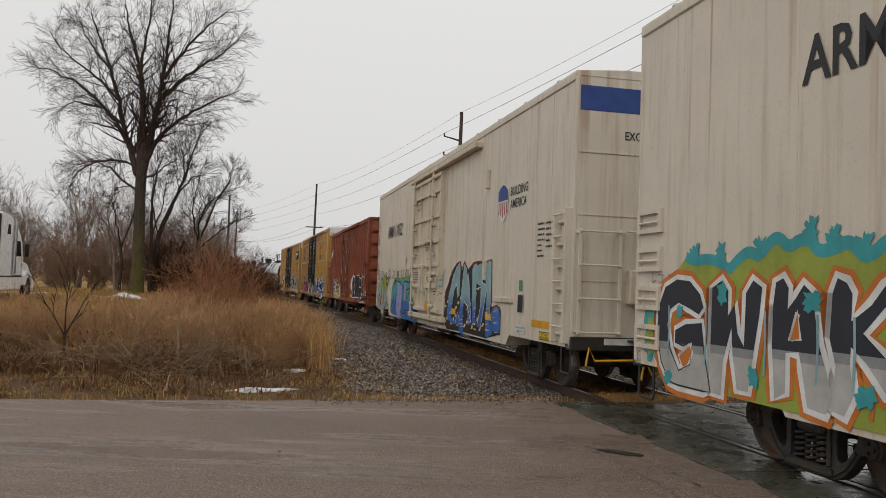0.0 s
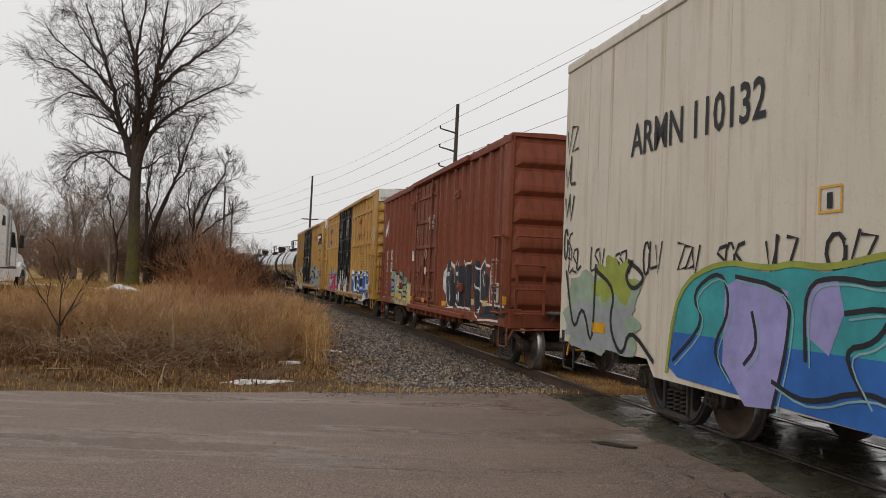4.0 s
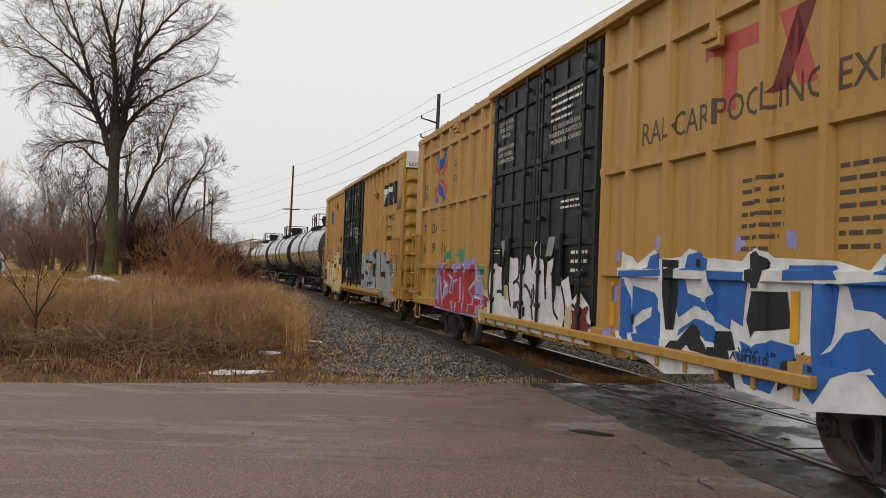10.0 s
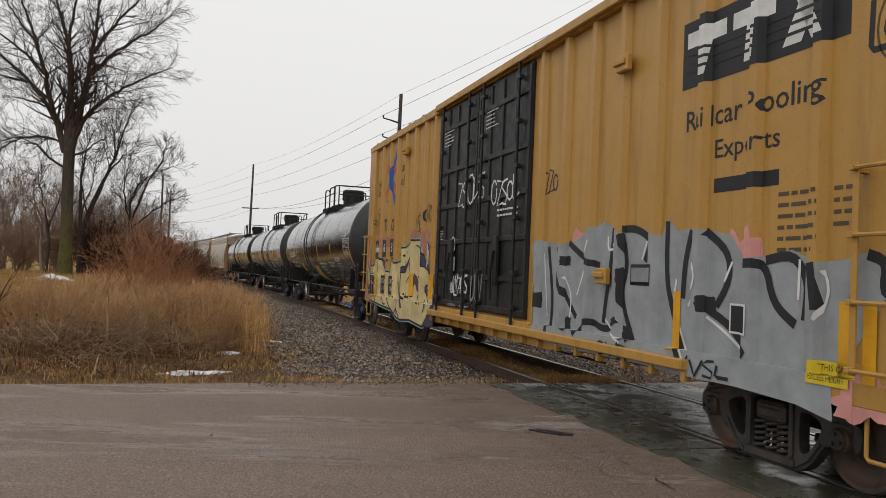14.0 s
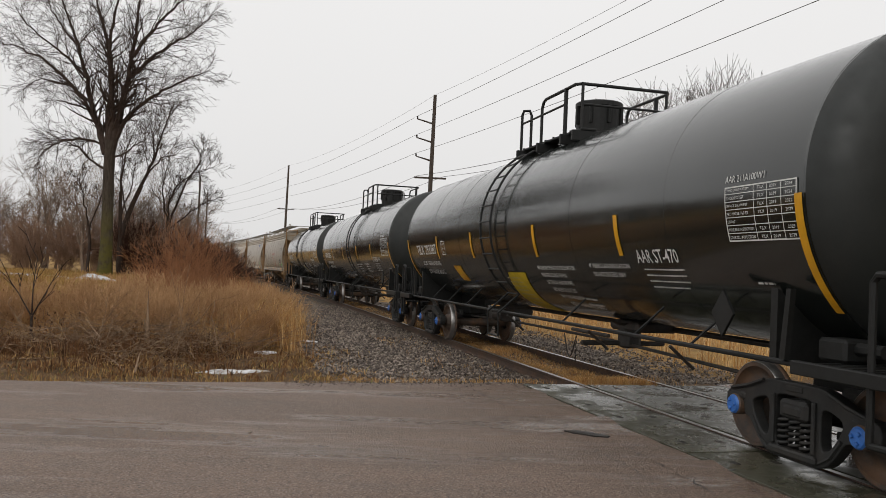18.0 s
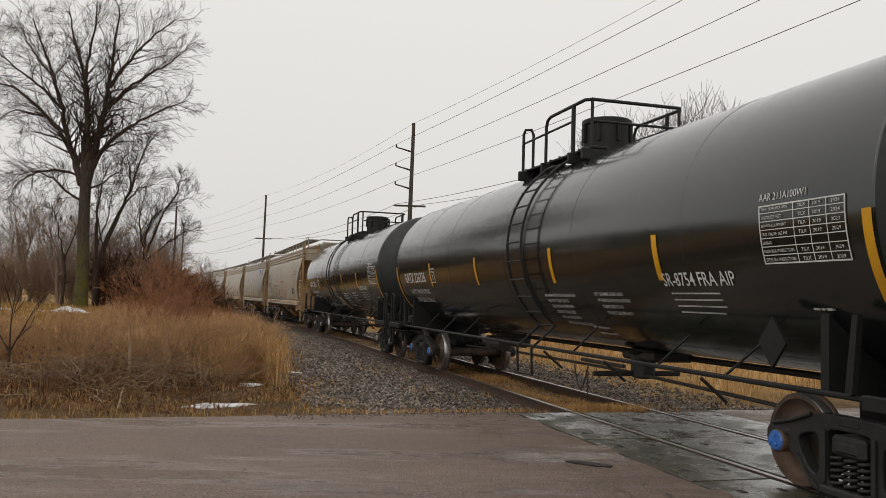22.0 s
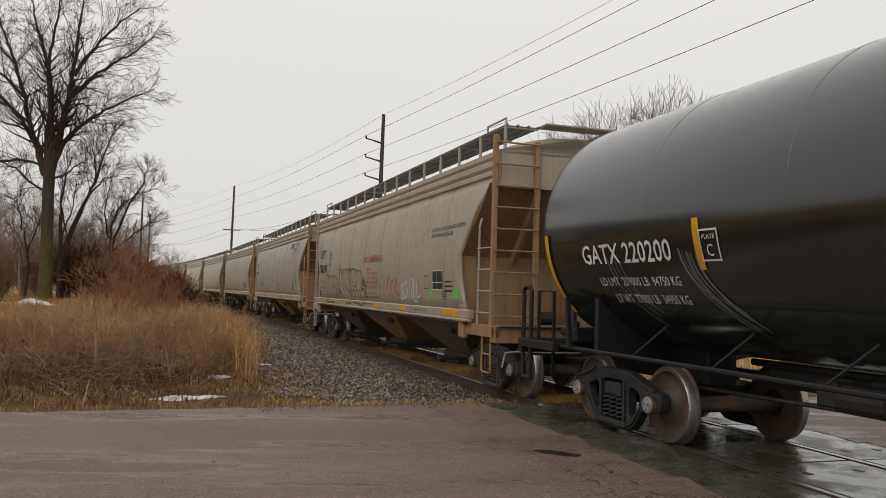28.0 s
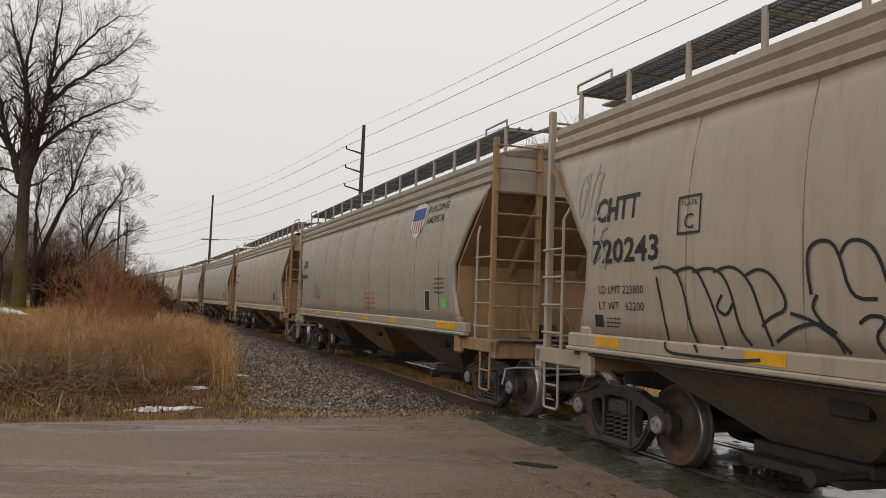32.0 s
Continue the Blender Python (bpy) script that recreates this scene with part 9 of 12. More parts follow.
def hopper_car(label, paint_m, end_m, letter, round_end=False):
    car = thing("covered_hopper", label, "hopper car", "train cars")
    zs = [a for a, _ in HOP]
    seams = [-5.21, -3.69, -2.13, -0.43, 1.33, 3.05, 4.8, 6.2, -6.6]
    # curved side sheets, with their hollowed ends
    mb = MB()
    mb.sm = True
    for s in (-1, 1):
        cols = np.linspace(-1, 1, 121)
        vs = []
        for z, y in HOP:
            e = float(np.interp(z, [a for a, _ in END], [b for _, b in END]))
            if round_end:
                e = e - 0.12
            for c in cols:
                x = c * e
                near = min(abs(x - q) for q in seams)
                bulge = 0.016 * min(near / 0.35, 1.0) ** 0.6 - 0.008
                vs.append((x, s * (y + bulge), z))
        for z, y in reversed(HOP):
            e = float(np.interp(z, [a for a, _ in END], [b for _, b in END]))
            if round_end:
                e = e - 0.12
            for c in cols:
                vs.append((c * e, s * (y - 0.05), z))
        n, r = len(cols), len(vs) // len(cols)
        fs = [(i * n + j, i * n + j + 1, ((i + 1) % r) * n + j + 1, ((i + 1) % r) * n + j) for i in range(r) for j in range(n - 1)]
        half = len(HOP)
        for i in range(half - 1):
            for j in (0, n - 1):
                fs.append((i * n + j, (i + 1) * n + j, (r - 2 - i) * n + j, (r - 1 - i) * n + j))
        mb.add(vs, fs)
    part("side_sheet", mb, paint_m, car)
    for x in seams:
        if abs(x) < 6.5:
            part("panel_seam", MB().tube([(x, -y + 0.0035, z) for z, y in HOP], 0.0055, 5), M_SEAM, car)
    chord = MB()
    for s in (-1, 1):
        prof = [(1.455, 3.66), (1.50, 3.70), (1.50, 3.76), (1.45, 3.80), (1.485, 3.86), (1.485, 3.93), (1.44, 3.97), (1.47, 4.02), (1.47, 4.10), (1.38, 4.14), (1.36, 3.66)]
        chord.prism([(s * a, b) for a, b in prof], -8.30, 8.30, "x")
    part("top_chord", chord, paint_m, car)
    roof = MB()
    roof.sm = True
    arc = [(y, 4.12 + 0.30 * (1 - (y / 1.42) ** 2)) for y in np.linspace(-1.42, 1.42, 17)]
    roof.prism(arc + [(1.3, 4.08), (-1.3, 4.08)], -8.30, 8.30, "x")
    part("roof", roof, paint_m, car)
    hatch = mesh_of("hatch_cover", MB().box(0, -0.30, 4.38, 1.2, 0.30, 4.50, 0.03), M_TANGREY)
    clamp = mesh_of("hatch_clamp", MB().box(0.5, -0.36, 4.40, 0.6, 0.36, 4.54, 0.01), M_TANGREY)
    for k in range(12):
        cover = part("hatch_cover", hatch, None, car)
        cover.matrix_basis = pose(-7.4 + k * 1.27, 0, 0)
        part("hatch_clamp", clamp, None, cover)
    # running boards of open grating
    for y in (-1.24, 0.64):
        gr = MB()
        for k in range(210):
            x = -8.1 + k * 0.0775
            gr.box(x, y, 4.56, x + 0.022, y + 0.60, 4.59)
        for q in (0.0, 0.2, 0.4, 0.58):
            gr.box(-8.1, y + q, 4.555, 8.2, y + q + 0.02, 4.60)
        ob = part("running_board", gr, M_GRATE, car, "dark open steel grating")
    bracket = mesh_of("board_bracket", MB().box(-0.035, -1.26, 4.06, 0.035, -1.22, 4.60, 0.006).box(-0.02, -1.24, 4.54, 0.02, -0.64, 4.565), paint_m)
    for k in range(15):
        for turn in (0, 180):
            part("board_bracket", bracket, None, car).matrix_basis = pose((-8.05 + k * 1.155) * (1 if turn == 0 else -1), 0, 0, 0, 0, turn)
    for s in (-1, 1):
        for t in (-1, 1):
            part("board_rail", MB().tube([(s * 8.15, t * 1.24, 4.58), (s * 8.15, t * 1.24, 4.70), (s * 7.3, t * 1.24, 4.70), (s * 7.3, t * 1.24, 4.58)], 0.018, 6), paint_m, car)
        sill = part("side_sill", MB().box(-7.55, s * 1.50, 1.26, 7.55, s * 1.635, 1.43, 0.02), paint_m, car)
        part("sill_flange", MB().box(-7.55, s * 1.54, 1.215, 7.55, s * 1.66, 1.27, 0.015), paint_m, sill)
    for x in (-6.88, -4.35, -2.0, 0.9, 3.2, 6.2):
        part("reflector", MB().box(x, -1.641, 1.30, x + (0.95 if x > 6 else 0.5), -1.634, 1.41), I_REFLECT, car, "yellow reflective strip")
    # ends: upper bulkhead, slope sheet, posts, platform
    for s in (-1, 1):
        e = MB().box(s * 8.22, -1.40, 3.50, s * 8.30, 1.40, 4.14, 0.01).prism([(-1.38, 4.14), (0, 4.40), (1.38, 4.14)], s * 8.22, s * 8.30, "x")
        part("end_bulkhead", e, paint_m, car)
        sl = MB().prism([(s * 8.26, 3.56), (s * 8.20, 3.48), (s * 7.06, 2.38), (s * 7.0, 2.42)], -1.56, 1.56)
        part("slope_sheet", sl, end_m, car, "grimy brown sloping end sheet")
        part("shear_plate", MB().box(s * 7.01, -1.57, 1.0, s * 7.06, 1.57, 2.40, 0.008), end_m, car, "rust-brown upright end plate")
        ladder_m = end_m if s > 0 else paint_m
        for side in (-1, 1):
            ladder = part("end_ladder", MB().box(s * 8.32, side * 1.50 - 0.045, 1.05, s * 8.40, side * 1.50 + 0.045, 4.36, 0.012), ladder_m, car)
            part("ladder_stile", MB().box(s * 8.32, side * 0.74 - 0.045, 1.05, s * 8.40, side * 0.74 + 0.045, 4.30, 0.012), ladder_m, ladder)
            for k in range(9):
                z = 1.35 + k * 0.36
                part("rung", MB().tube([(s * 8.43, side * 1.5, z), (s * 8.43, side * 0.74, z)], 0.016, 6), ladder_m, ladder)
        stile = part("side_ladder", MB().tube([(s * 7.86, -1.56, 1.2), (s * 7.86, -1.56, 2.85), (s * 7.80, -1.50, 3.0)], 0.02, 6), paint_m, car)
        for k in range(4):
            z = 1.4 + 0.36 * k
            part("rung", MB().tube([(s * 7.84, -1.58, z), (s * 8.40, -1.56, z)], 0.015, 6), paint_m, stile)
        sill_m = end_m if s > 0 else paint_m
        for side in (-1, 1):
            part("end_side_sill", MB().box(s * 7.2, side * 1.45, 1.00, s * 8.62, side * 1.55, 1.20, 0.012), sill_m, car)
            part("draft_sill", MB().box(s * 6.3, side * 0.55 - 0.08, 0.98, s * 8.5, side * 0.55 + 0.08, 1.15, 0.012), sill_m, car)
            part("end_brace", MB().prism([(s * 8.26, 3.50), (s * 8.26, 3.34), (s * 7.25, 2.22), (s * 7.10, 2.30)], side * 0.66 - 0.04, side * 0.66 + 0.04), end_m, car)
            part("gusset", MB().prism([(s * 7.06, 1.20), (s * 7.06, 1.85), (s * 7.55, 1.20)], side * 0.40 - 0.012, side * 0.40 + 0.012), end_m, car)
        part("end_sill", MB().box(s * 8.45, -1.55, 0.92, s * 8.62, 1.55, 1.18, 0.015), sill_m, car)
        part("end_step_board", MB().box(s * 8.35, -1.5, 1.185, s * 8.7, 1.5, 1.215, 0.006), M_GRATE, car)
        part("jacking_pad", MB().box(s * 7.05, -1.62, 0.92, s * 7.28, -1.5, 1.52, 0.03), sill_m, car)
        part("brake_cylinder", MB().tube([(s * 7.35, -0.18, 1.30), (s * 7.35, 0.12, 1.30)], 0.12, 12), M_DARKIRON, car)
        cross = MB()
        for k in range(15):
            cross.box(s * (8.10 + 0.029 * k), -0.66, 4.57, s * (8.112 + 0.029 * k), 0.66, 4.595)
        for k in range(12):
            cross.box(s * 8.10, -0.66 + 0.119 * k, 4.568, s * 8.52, -0.65 + 0.119 * k, 4.592)
        part("crossover_board", cross, M_TANGREY, car, "pale galvanised board across the end")
        st = mb_step(8.0, 8.38, -1.52, 0.42, 1.02) if s > 0 else mb_step(-8.38, -8.0, -1.52, 0.42, 1.02)
        st.tube([(s * 8.02, -1.52, 0.72), (s * 8.36, -1.52, 0.72)], 0.016, 6)
        part("sill_step", st, end_m if s > 0 else M_TANGREY, car)
        part("uncoupling_lever", MB().tube([(s * 8.72, -1.45, 0.55), (s * 8.72, -1.40, 0.78), (s * 8.72, -1.2, 0.80), (s * 9.0, -0.25, 0.8), (s * 9.0, 0.1, 0.92)], 0.016, 6), I_GREY, car)
    brake_wheel(car, -8.55, -0.35, 2.15, M_DARKIRON, -1)
    # three pairs of chutes with their gates
    for xc in (-4.55, 0.0, 4.55):
        c = MB()
        t0, t1, b0, b1 = xc - 2.1, xc + 2.1, xc - 0.55, xc + 0.55
        zt, zb = 1.30, 0.46
        top = [(t0, -1.52, zt), (t1, -1.52, zt), (t1, 1.52, zt), (t0, 1.52, zt)]
        bot = [(b0, -0.62, zb), (b1, -0.62, zb), (b1, 0.62, zb), (b0, 0.62, zb)]
        c.add(top + bot, [(0, 1, 5, 4), (1, 2, 6, 5), (2, 3, 7, 6), (3, 0, 4, 7), (4, 5, 6, 7), (0, 3, 2, 1)])
        ch = part("chute", c, M_HOPPERDARK if xc else end_m, car, "grimy steel discharge chute")
        gt = MB().box(b0 - 0.18, -0.75, 0.36, b1 + 0.18, 0.75, 0.48, 0.015).box(b0 - 0.10, -0.95, 0.28, b1 + 0.10, 0.95, 0.37, 0.01)
        gt.tube([(b1 + 0.1, -1.25, 0.40), (b1 + 0.1, 1.25, 0.40)], 0.035, 8).tube([(b1 + 0.1, -1.35, 0.40), (b1 + 0.1, -1.2, 0.40)], 0.075, 8)
        gt.box(xc + 0.75, -1.27, 0.92, xc + 1.15, -1.16, 1.08, 0.02)
        part("outlet_gate", gt, M_DARKIRON, ch)
    under = MB().box(-8.4, -0.16, 0.70, 8.4, 0.16, 0.98, 0.02).tube([(-7.4, -1.60, 1.19), (7.4, -1.60, 1.19)], 0.02, 6)
    part("centre_sill", under, M_DARKIRON, car)
    add_couplers(car, 8.5, 0.80)
    sets = []
    for x in (7.35, -7.3):
        add_truck(car, x, sets, M_TRUCK, M_GREYCAP, x)
    d = Decals(hopper_side())
    letter(d, car)
    return car, sets


def letter_first(d, car):
    d.warp = lambda x: float(np.interp(x, (-9, 3.0, 4.6, 7.0), (-9, 3.1, 4.95, 7.32)))
    d.word("CHTT", -6.96, 2.72, -6.08, 3.00, I_BLACK, fat=0.02), d.word("720243", -7.0, 2.24, -5.68, 2.52, I_BLACK, fat=0.02)
    d.word("LD LMT 223800", -6.85, 1.90, -5.95, 1.99, I_BLACK), d.word("LT WT   62200", -6.85, 1.72, -5.95, 1.81, I_BLACK)
    d.outline(-5.38, 2.48, -5.02, 2.86, 0.022, I_BLACK), d.word("C", -5.27, 2.53, -5.13, 2.68, I_BLACK), d.word("PLATE", -5.32, 2.76, -5.08, 2.81, I_BLACK)
    d.word("DO NOT HAMMER ON CAR", -0.55, 2.42, 1.45, 2.60, I_DARKRED, fat=0.015)
    for k, t in enumerate(("WARNING", "DO NOT APPLY VIBRATORS", "TO ANY PART OF CAR BODY", "EXCEPT VIBRATOR BRACKETS", "USE ON LOADED CAR ONLY")):
        d.word(t, -0.15, 2.22 - 0.115 * k, -0.15 + 0.052 * len(t), 2.30 - 0.115 * k, I_DARKRED, fat=0.01)
    d.word("CLOSE LOCK AND CARSEAL HATCH", -0.22, 1.62, 0.78, 1.675, I_BLACK), d.word("COVERS AND OUTLETS BEFORE MOVING CAR", -0.20, 1.52, 1.08, 1.575, I_BLACK)
    d.word("WILLIAMS HAYWARD THERMALBOND EXTERIOR", 5.0, 2.90, 6.95, 2.98, I_BLACK), d.word("APPLIED PARAGOULD 08-2008", 5.0, 2.78, 6.3, 2.86, I_BLACK)
    d.rect(5.20, 1.78, 5.78, 2.12, I_BLACK), d.outline(5.18, 1.76, 5.80, 2.14, 0.015, I_WHITE, 0.003), d.rect(5.48, 1.78, 5.49, 2.12, I_WHITE, 0.003), d.rect(5.2, 1.90, 5.78, 1.915, I_WHITE, 0.003)
    d.outline(4.62, 1.78, 4.92, 2.05, 0.02, I_TRACE), d.rect(5.02, 1.62, 5.22, 1.76, I_BRIGHT), d.rect(6.42, 1.60, 6.68, 1.78, I_BRIGHT)
    d.lines(5.95, 1.72, 6.4, 1.95, 3, I_BLACK, 4), d.lines(5.75, 1.58, 6.05, 1.74, 4, I_BLACK, 5), d.word("2 INCH HF COMP SHOES", 4.0, 1.33, 4.9, 1.37, I_BLACK), d.word("CAUTION:", -0.35, 1.35, 0.05, 1.39, I_BLACK, fat=0.02), d.lines(0.1, 1.33, 0.8, 1.39, 2, I_BLACK, 3)
    d.rect(-6.95, 1.52, -6.78, 1.66, I_BLACK), d.lines(-6.7, 1.52, -6.4, 1.64, 3, I_BLACK, 2)
    d.done("lettering", car, "black and red stencilled words")
    d.doodle(FLAT, [[(-5.77, 2.16), (-5.53, 2.18), (-5.3, 2.07), (-5.17, 1.55), (-5.02, 1.35)], [(-5.43, 2.11), (-5.15, 2.17), (-4.99, 2.06), (-4.8, 1.73), (-4.67, 1.4)], [(-5.12, 2.11), (-4.83, 2.15), (-4.61, 2.02), (-4.48, 1.57), (-4.34, 1.45)], [(-4.82, 2.1), (-4.56, 2.16), (-4.32, 2.01), (-4.2, 1.7), (-4.09, 1.46)], [(-4.38, 2.06), (-4.23, 2.12), (-4.04, 2.05), (-3.87, 1.78), (-4.11, 1.7), (-4.2, 1.62)], [(-4.04, 1.5), (-3.83, 1.63), (-3.57, 1.68), (-3.4, 1.6)], [(-5.71, 2.07), (-5.54, 1.46), (-5.53, 1.32), (-5.19, 1.31), (-4.87, 1.31), (-4.46, 1.31), (-4.18, 1.34)], [(-3.87, 1.74), (-3.66, 1.7), (-3.4, 1.56), (-3.28, 1.45)], [(-4.7, 1.89), (-4.8, 1.77), (-4.65, 1.69), (-4.56, 1.81)]], 0.030, I_BLACK)
    d.doodle(FLAT, [[(-3.64, 1.89), (-3.69, 2.2), (-3.61, 2.31), (-3.44, 2.31), (-3.35, 2.19), (-3.25, 1.86), (-3.02, 1.86)], [(-3.35, 2.19), (-3.28, 2.3), (-3.12, 2.29), (-3, 2.18), (-2.9, 1.89), (-2.71, 1.75), (-2.35, 1.68)], [(-2.88, 2.18), (-2.81, 2.3), (-2.59, 2.31), (-2.45, 2.2), (-2.3, 1.89), (-2.22, 1.73), (-2.35, 1.68)], [(-2.45, 2.2), (-2.34, 2.31), (-2.21, 2.31), (-2.1, 2.03), (-2, 1.7), (-1.83, 1.54)], [(-2.21, 2.29), (-2.05, 2.32), (-1.92, 2.22), (-1.88, 1.96), (-1.72, 1.83), (-1.6, 1.77)], [(-1.92, 2.28), (-1.74, 2.31), (-1.44, 2.25), (-1.35, 2.17), (-1.29, 1.8), (-1.6, 1.83)]], 0.030, I_BLACK)
    d.doodle(FLAT, [[(-1.42, 2.3), (-1.33, 2.17), (-1.28, 2.29), (-1.17, 2.25), (-0.8, 2.21), (-0.7, 2.06), (-0.74, 1.89), (-0.84, 1.75), (-0.71, 1.78)], [(-1, 2.1), (-0.99, 1.84)], [(-1.31, 1.8), (-1.42, 1.68), (-1.2, 1.71), (-1.04, 1.54), (-1.09, 1.48)], [(-1.9, 1.64), (-1.78, 1.73), (-1.6, 1.71), (-1.47, 1.52), (-1.53, 1.4)], [(-0.77, 1.67), (-0.69, 1.75), (-0.5, 1.76), (-0.32, 1.62), (-0.23, 1.52)], [(-0.99, 1.69), (-0.89, 1.72), (-0.91, 1.6), (-0.78, 1.49)], [(-2.35, 1.68), (-2.08, 1.6), (-1.89, 1.44), (-1.82, 1.38), (-2.01, 1.31), (-2.21, 1.36)], [(-3.19, 1.68), (-3.09, 1.75), (-2.93, 1.72), (-3.08, 1.57), (-2.87, 1.4), (-2.91, 1.33)]], 0.030, I_BLACK)
    d.doodle(FLAT, [[(-3.58, 1.89), (-3.66, 1.78), (-3.4, 1.56), (-3.34, 1.45)], [(-2.62, 1.34), (-2.47, 1.3), (-2.27, 1.39), (-2.14, 1.31), (-1.88, 1.34), (-1.83, 1.45)], [(-1.53, 1.37), (-1.3, 1.34), (-1.09, 1.39), (-0.93, 1.31), (-0.8, 1.38), (-0.68, 1.3), (-0.45, 1.34), (-0.27, 1.46), (-0.23, 1.55)], [(-0.6, 1.81), (-0.62, 1.95), (-0.53, 2.01), (-0.46, 1.89), (-0.52, 1.79)], [(-0.46, 2.03), (-0.43, 1.84), (-0.36, 1.84)], [(-0.37, 1.98), (-0.3, 1.73), (-0.25, 1.68)], [(-0.24, 1.89), (-0.28, 1.62), (-0.14, 1.52)], [(-0.22, 1.87), (-0.12, 1.79)]], 0.030, I_BLACK)
    d.scrawl(1.5, 1.55, 3.0, 2.05, 0.03, I_DARKRED, 4, 6), d.scrawl(3.1, 1.5, 4.4, 2.0, 0.035, I_WHITE, 5, 6), d.scrawl(-7.4, 2.75, -6.9, 3.4, 0.04, I_GREY, 6, 3), d.scrawl(-7.0, 2.1, -6.7, 2.75, 0.03, I_GREY, 7, 2)
    d.done("spray_paint", car, "black outlined sprayed letters and thin tags")


def letter_second(d, car):
    sh = [(4.28, 3.70), (4.45, 3.78), (4.70, 3.66 + 0.18), (4.95, 3.78), (5.12, 3.70), (5.10, 3.38), (4.98, 3.22), (4.70, 3.10), (4.42, 3.22), (4.30, 3.38)]
    sh = [(a, b - 0.12) for a, b in sh]
    d.lay(sh, [tuple(range(10))], I_WHITE)
    d.rect(4.34, 3.34, 5.06, 3.58, I_NAVY, 0.003)
    for k in range(5):
        d.rect(4.40 + k * 0.135, 3.08, 4.46 + k * 0.135, 3.32, I_RED, 0.003)
    d.word("BUILDING", 5.25, 3.44, 6.35, 3.58, I_BLACK, fat=0.01), d.word("AMERICA", 5.25, 3.22, 6.2, 3.36, I_BLACK, fat=0.01)
    d.word("CMO", -7.0, 2.72, -6.3, 2.98, I_BLACK, fat=0.015), d.lines(-7.0, 2.35, -6.1, 2.58, 1, I_BLACK, 3)
    d.rect(5.5, 1.6, 5.75, 1.95, I_BLACK), d.outline(5.48, 1.58, 5.77, 1.97, 0.015, I_WHITE, 0.003), d.rect(6.4, 1.65, 6.65, 1.82, I_BRIGHT), d.lines(6.0, 1.9, 6.6, 2.2, 4, I_TRACE, 4), d.scrawl(-5.0, 1.7, -4.2, 2.3, 0.03, I_BLACK, 8, 4), d.lines(1.0, 1.55, 2.0, 1.95, 4, I_DARKRED, 7), d.lines(-3.0, 1.55, -2.0, 1.75, 3, I_DARKRED, 9)
    d.done("lettering", car, "black stencilled words beside a red, white and blue shield")


def letter_plain(d, car):
    d.lines(-7.0, 2.4, -6.0, 2.98, 2, I_BLACK, 3, 0.9), d.rect(5.3, 1.65, 5.7, 1.95, I_BLACK), d.lines(5.9, 1.65, 6.4, 1.95, 4, I_TRACE, 5)
    d.done("lettering", car, "small dark stencilled marks")


# ---------------- the train ----------------
CARS = []


def build_train():
    for (car, sets), mid, base in ((white_car(True), -11.98, 14.7), (white_car(False), 10.82, 14.7), (red_car(), 31.62, 12.4), (yellow_car_one(), 50.53, 14.0), (yellow_car_two(), 71.05, 14.06),
                                   (tank_one(), 91.05, 14.45), (tank_two(), 109.92, 14.5), (tank_three(), 128.48, 13.8)):
        CARS.append((car, mid, base, sets))
    first = hopper_car("tan covered hopper with black outlined spray paint", M_TAN, M_TANDIRTY, letter_first)
    second = hopper_car("grey-tan covered hopper with shield emblem", M_TANGREY, M_TANDIRTY, letter_second, True)
    third = hopper_car("tan covered hopper with streaked curved sides", M_TAN, M_TANDIRTY, letter_plain)
    fourth = hopper_car("pale grey covered hopper with streaked curved sides", M_TANGREY, M_TANDIRTY, letter_plain, True)
    CARS.append((first[0], 146.82, 14.65, first[1]))
    CARS.append((second[0], 165.45, 14.65, second[1]))
    CARS.append((third[0], 184.1, 14.65, third[1]))
    CARS.append((fourth[0], 202.7, 14.65, fourth[1]))
    for k in range(7):
        src = (fourth, third, fourth, fourth, third, fourth, fourth)[k][0]
        car = copy_thing(src, pose(0, 0, 0))
        sets = [(ob, ob.matrix_basis.copy(), WHEEL_R, 0.3 * k) for ob in car.children_recursive if ob.name.startswith("wheelset")]
        CARS.append((car, 221.3 + 18.6 * k, 14.65, sets))


build_train()

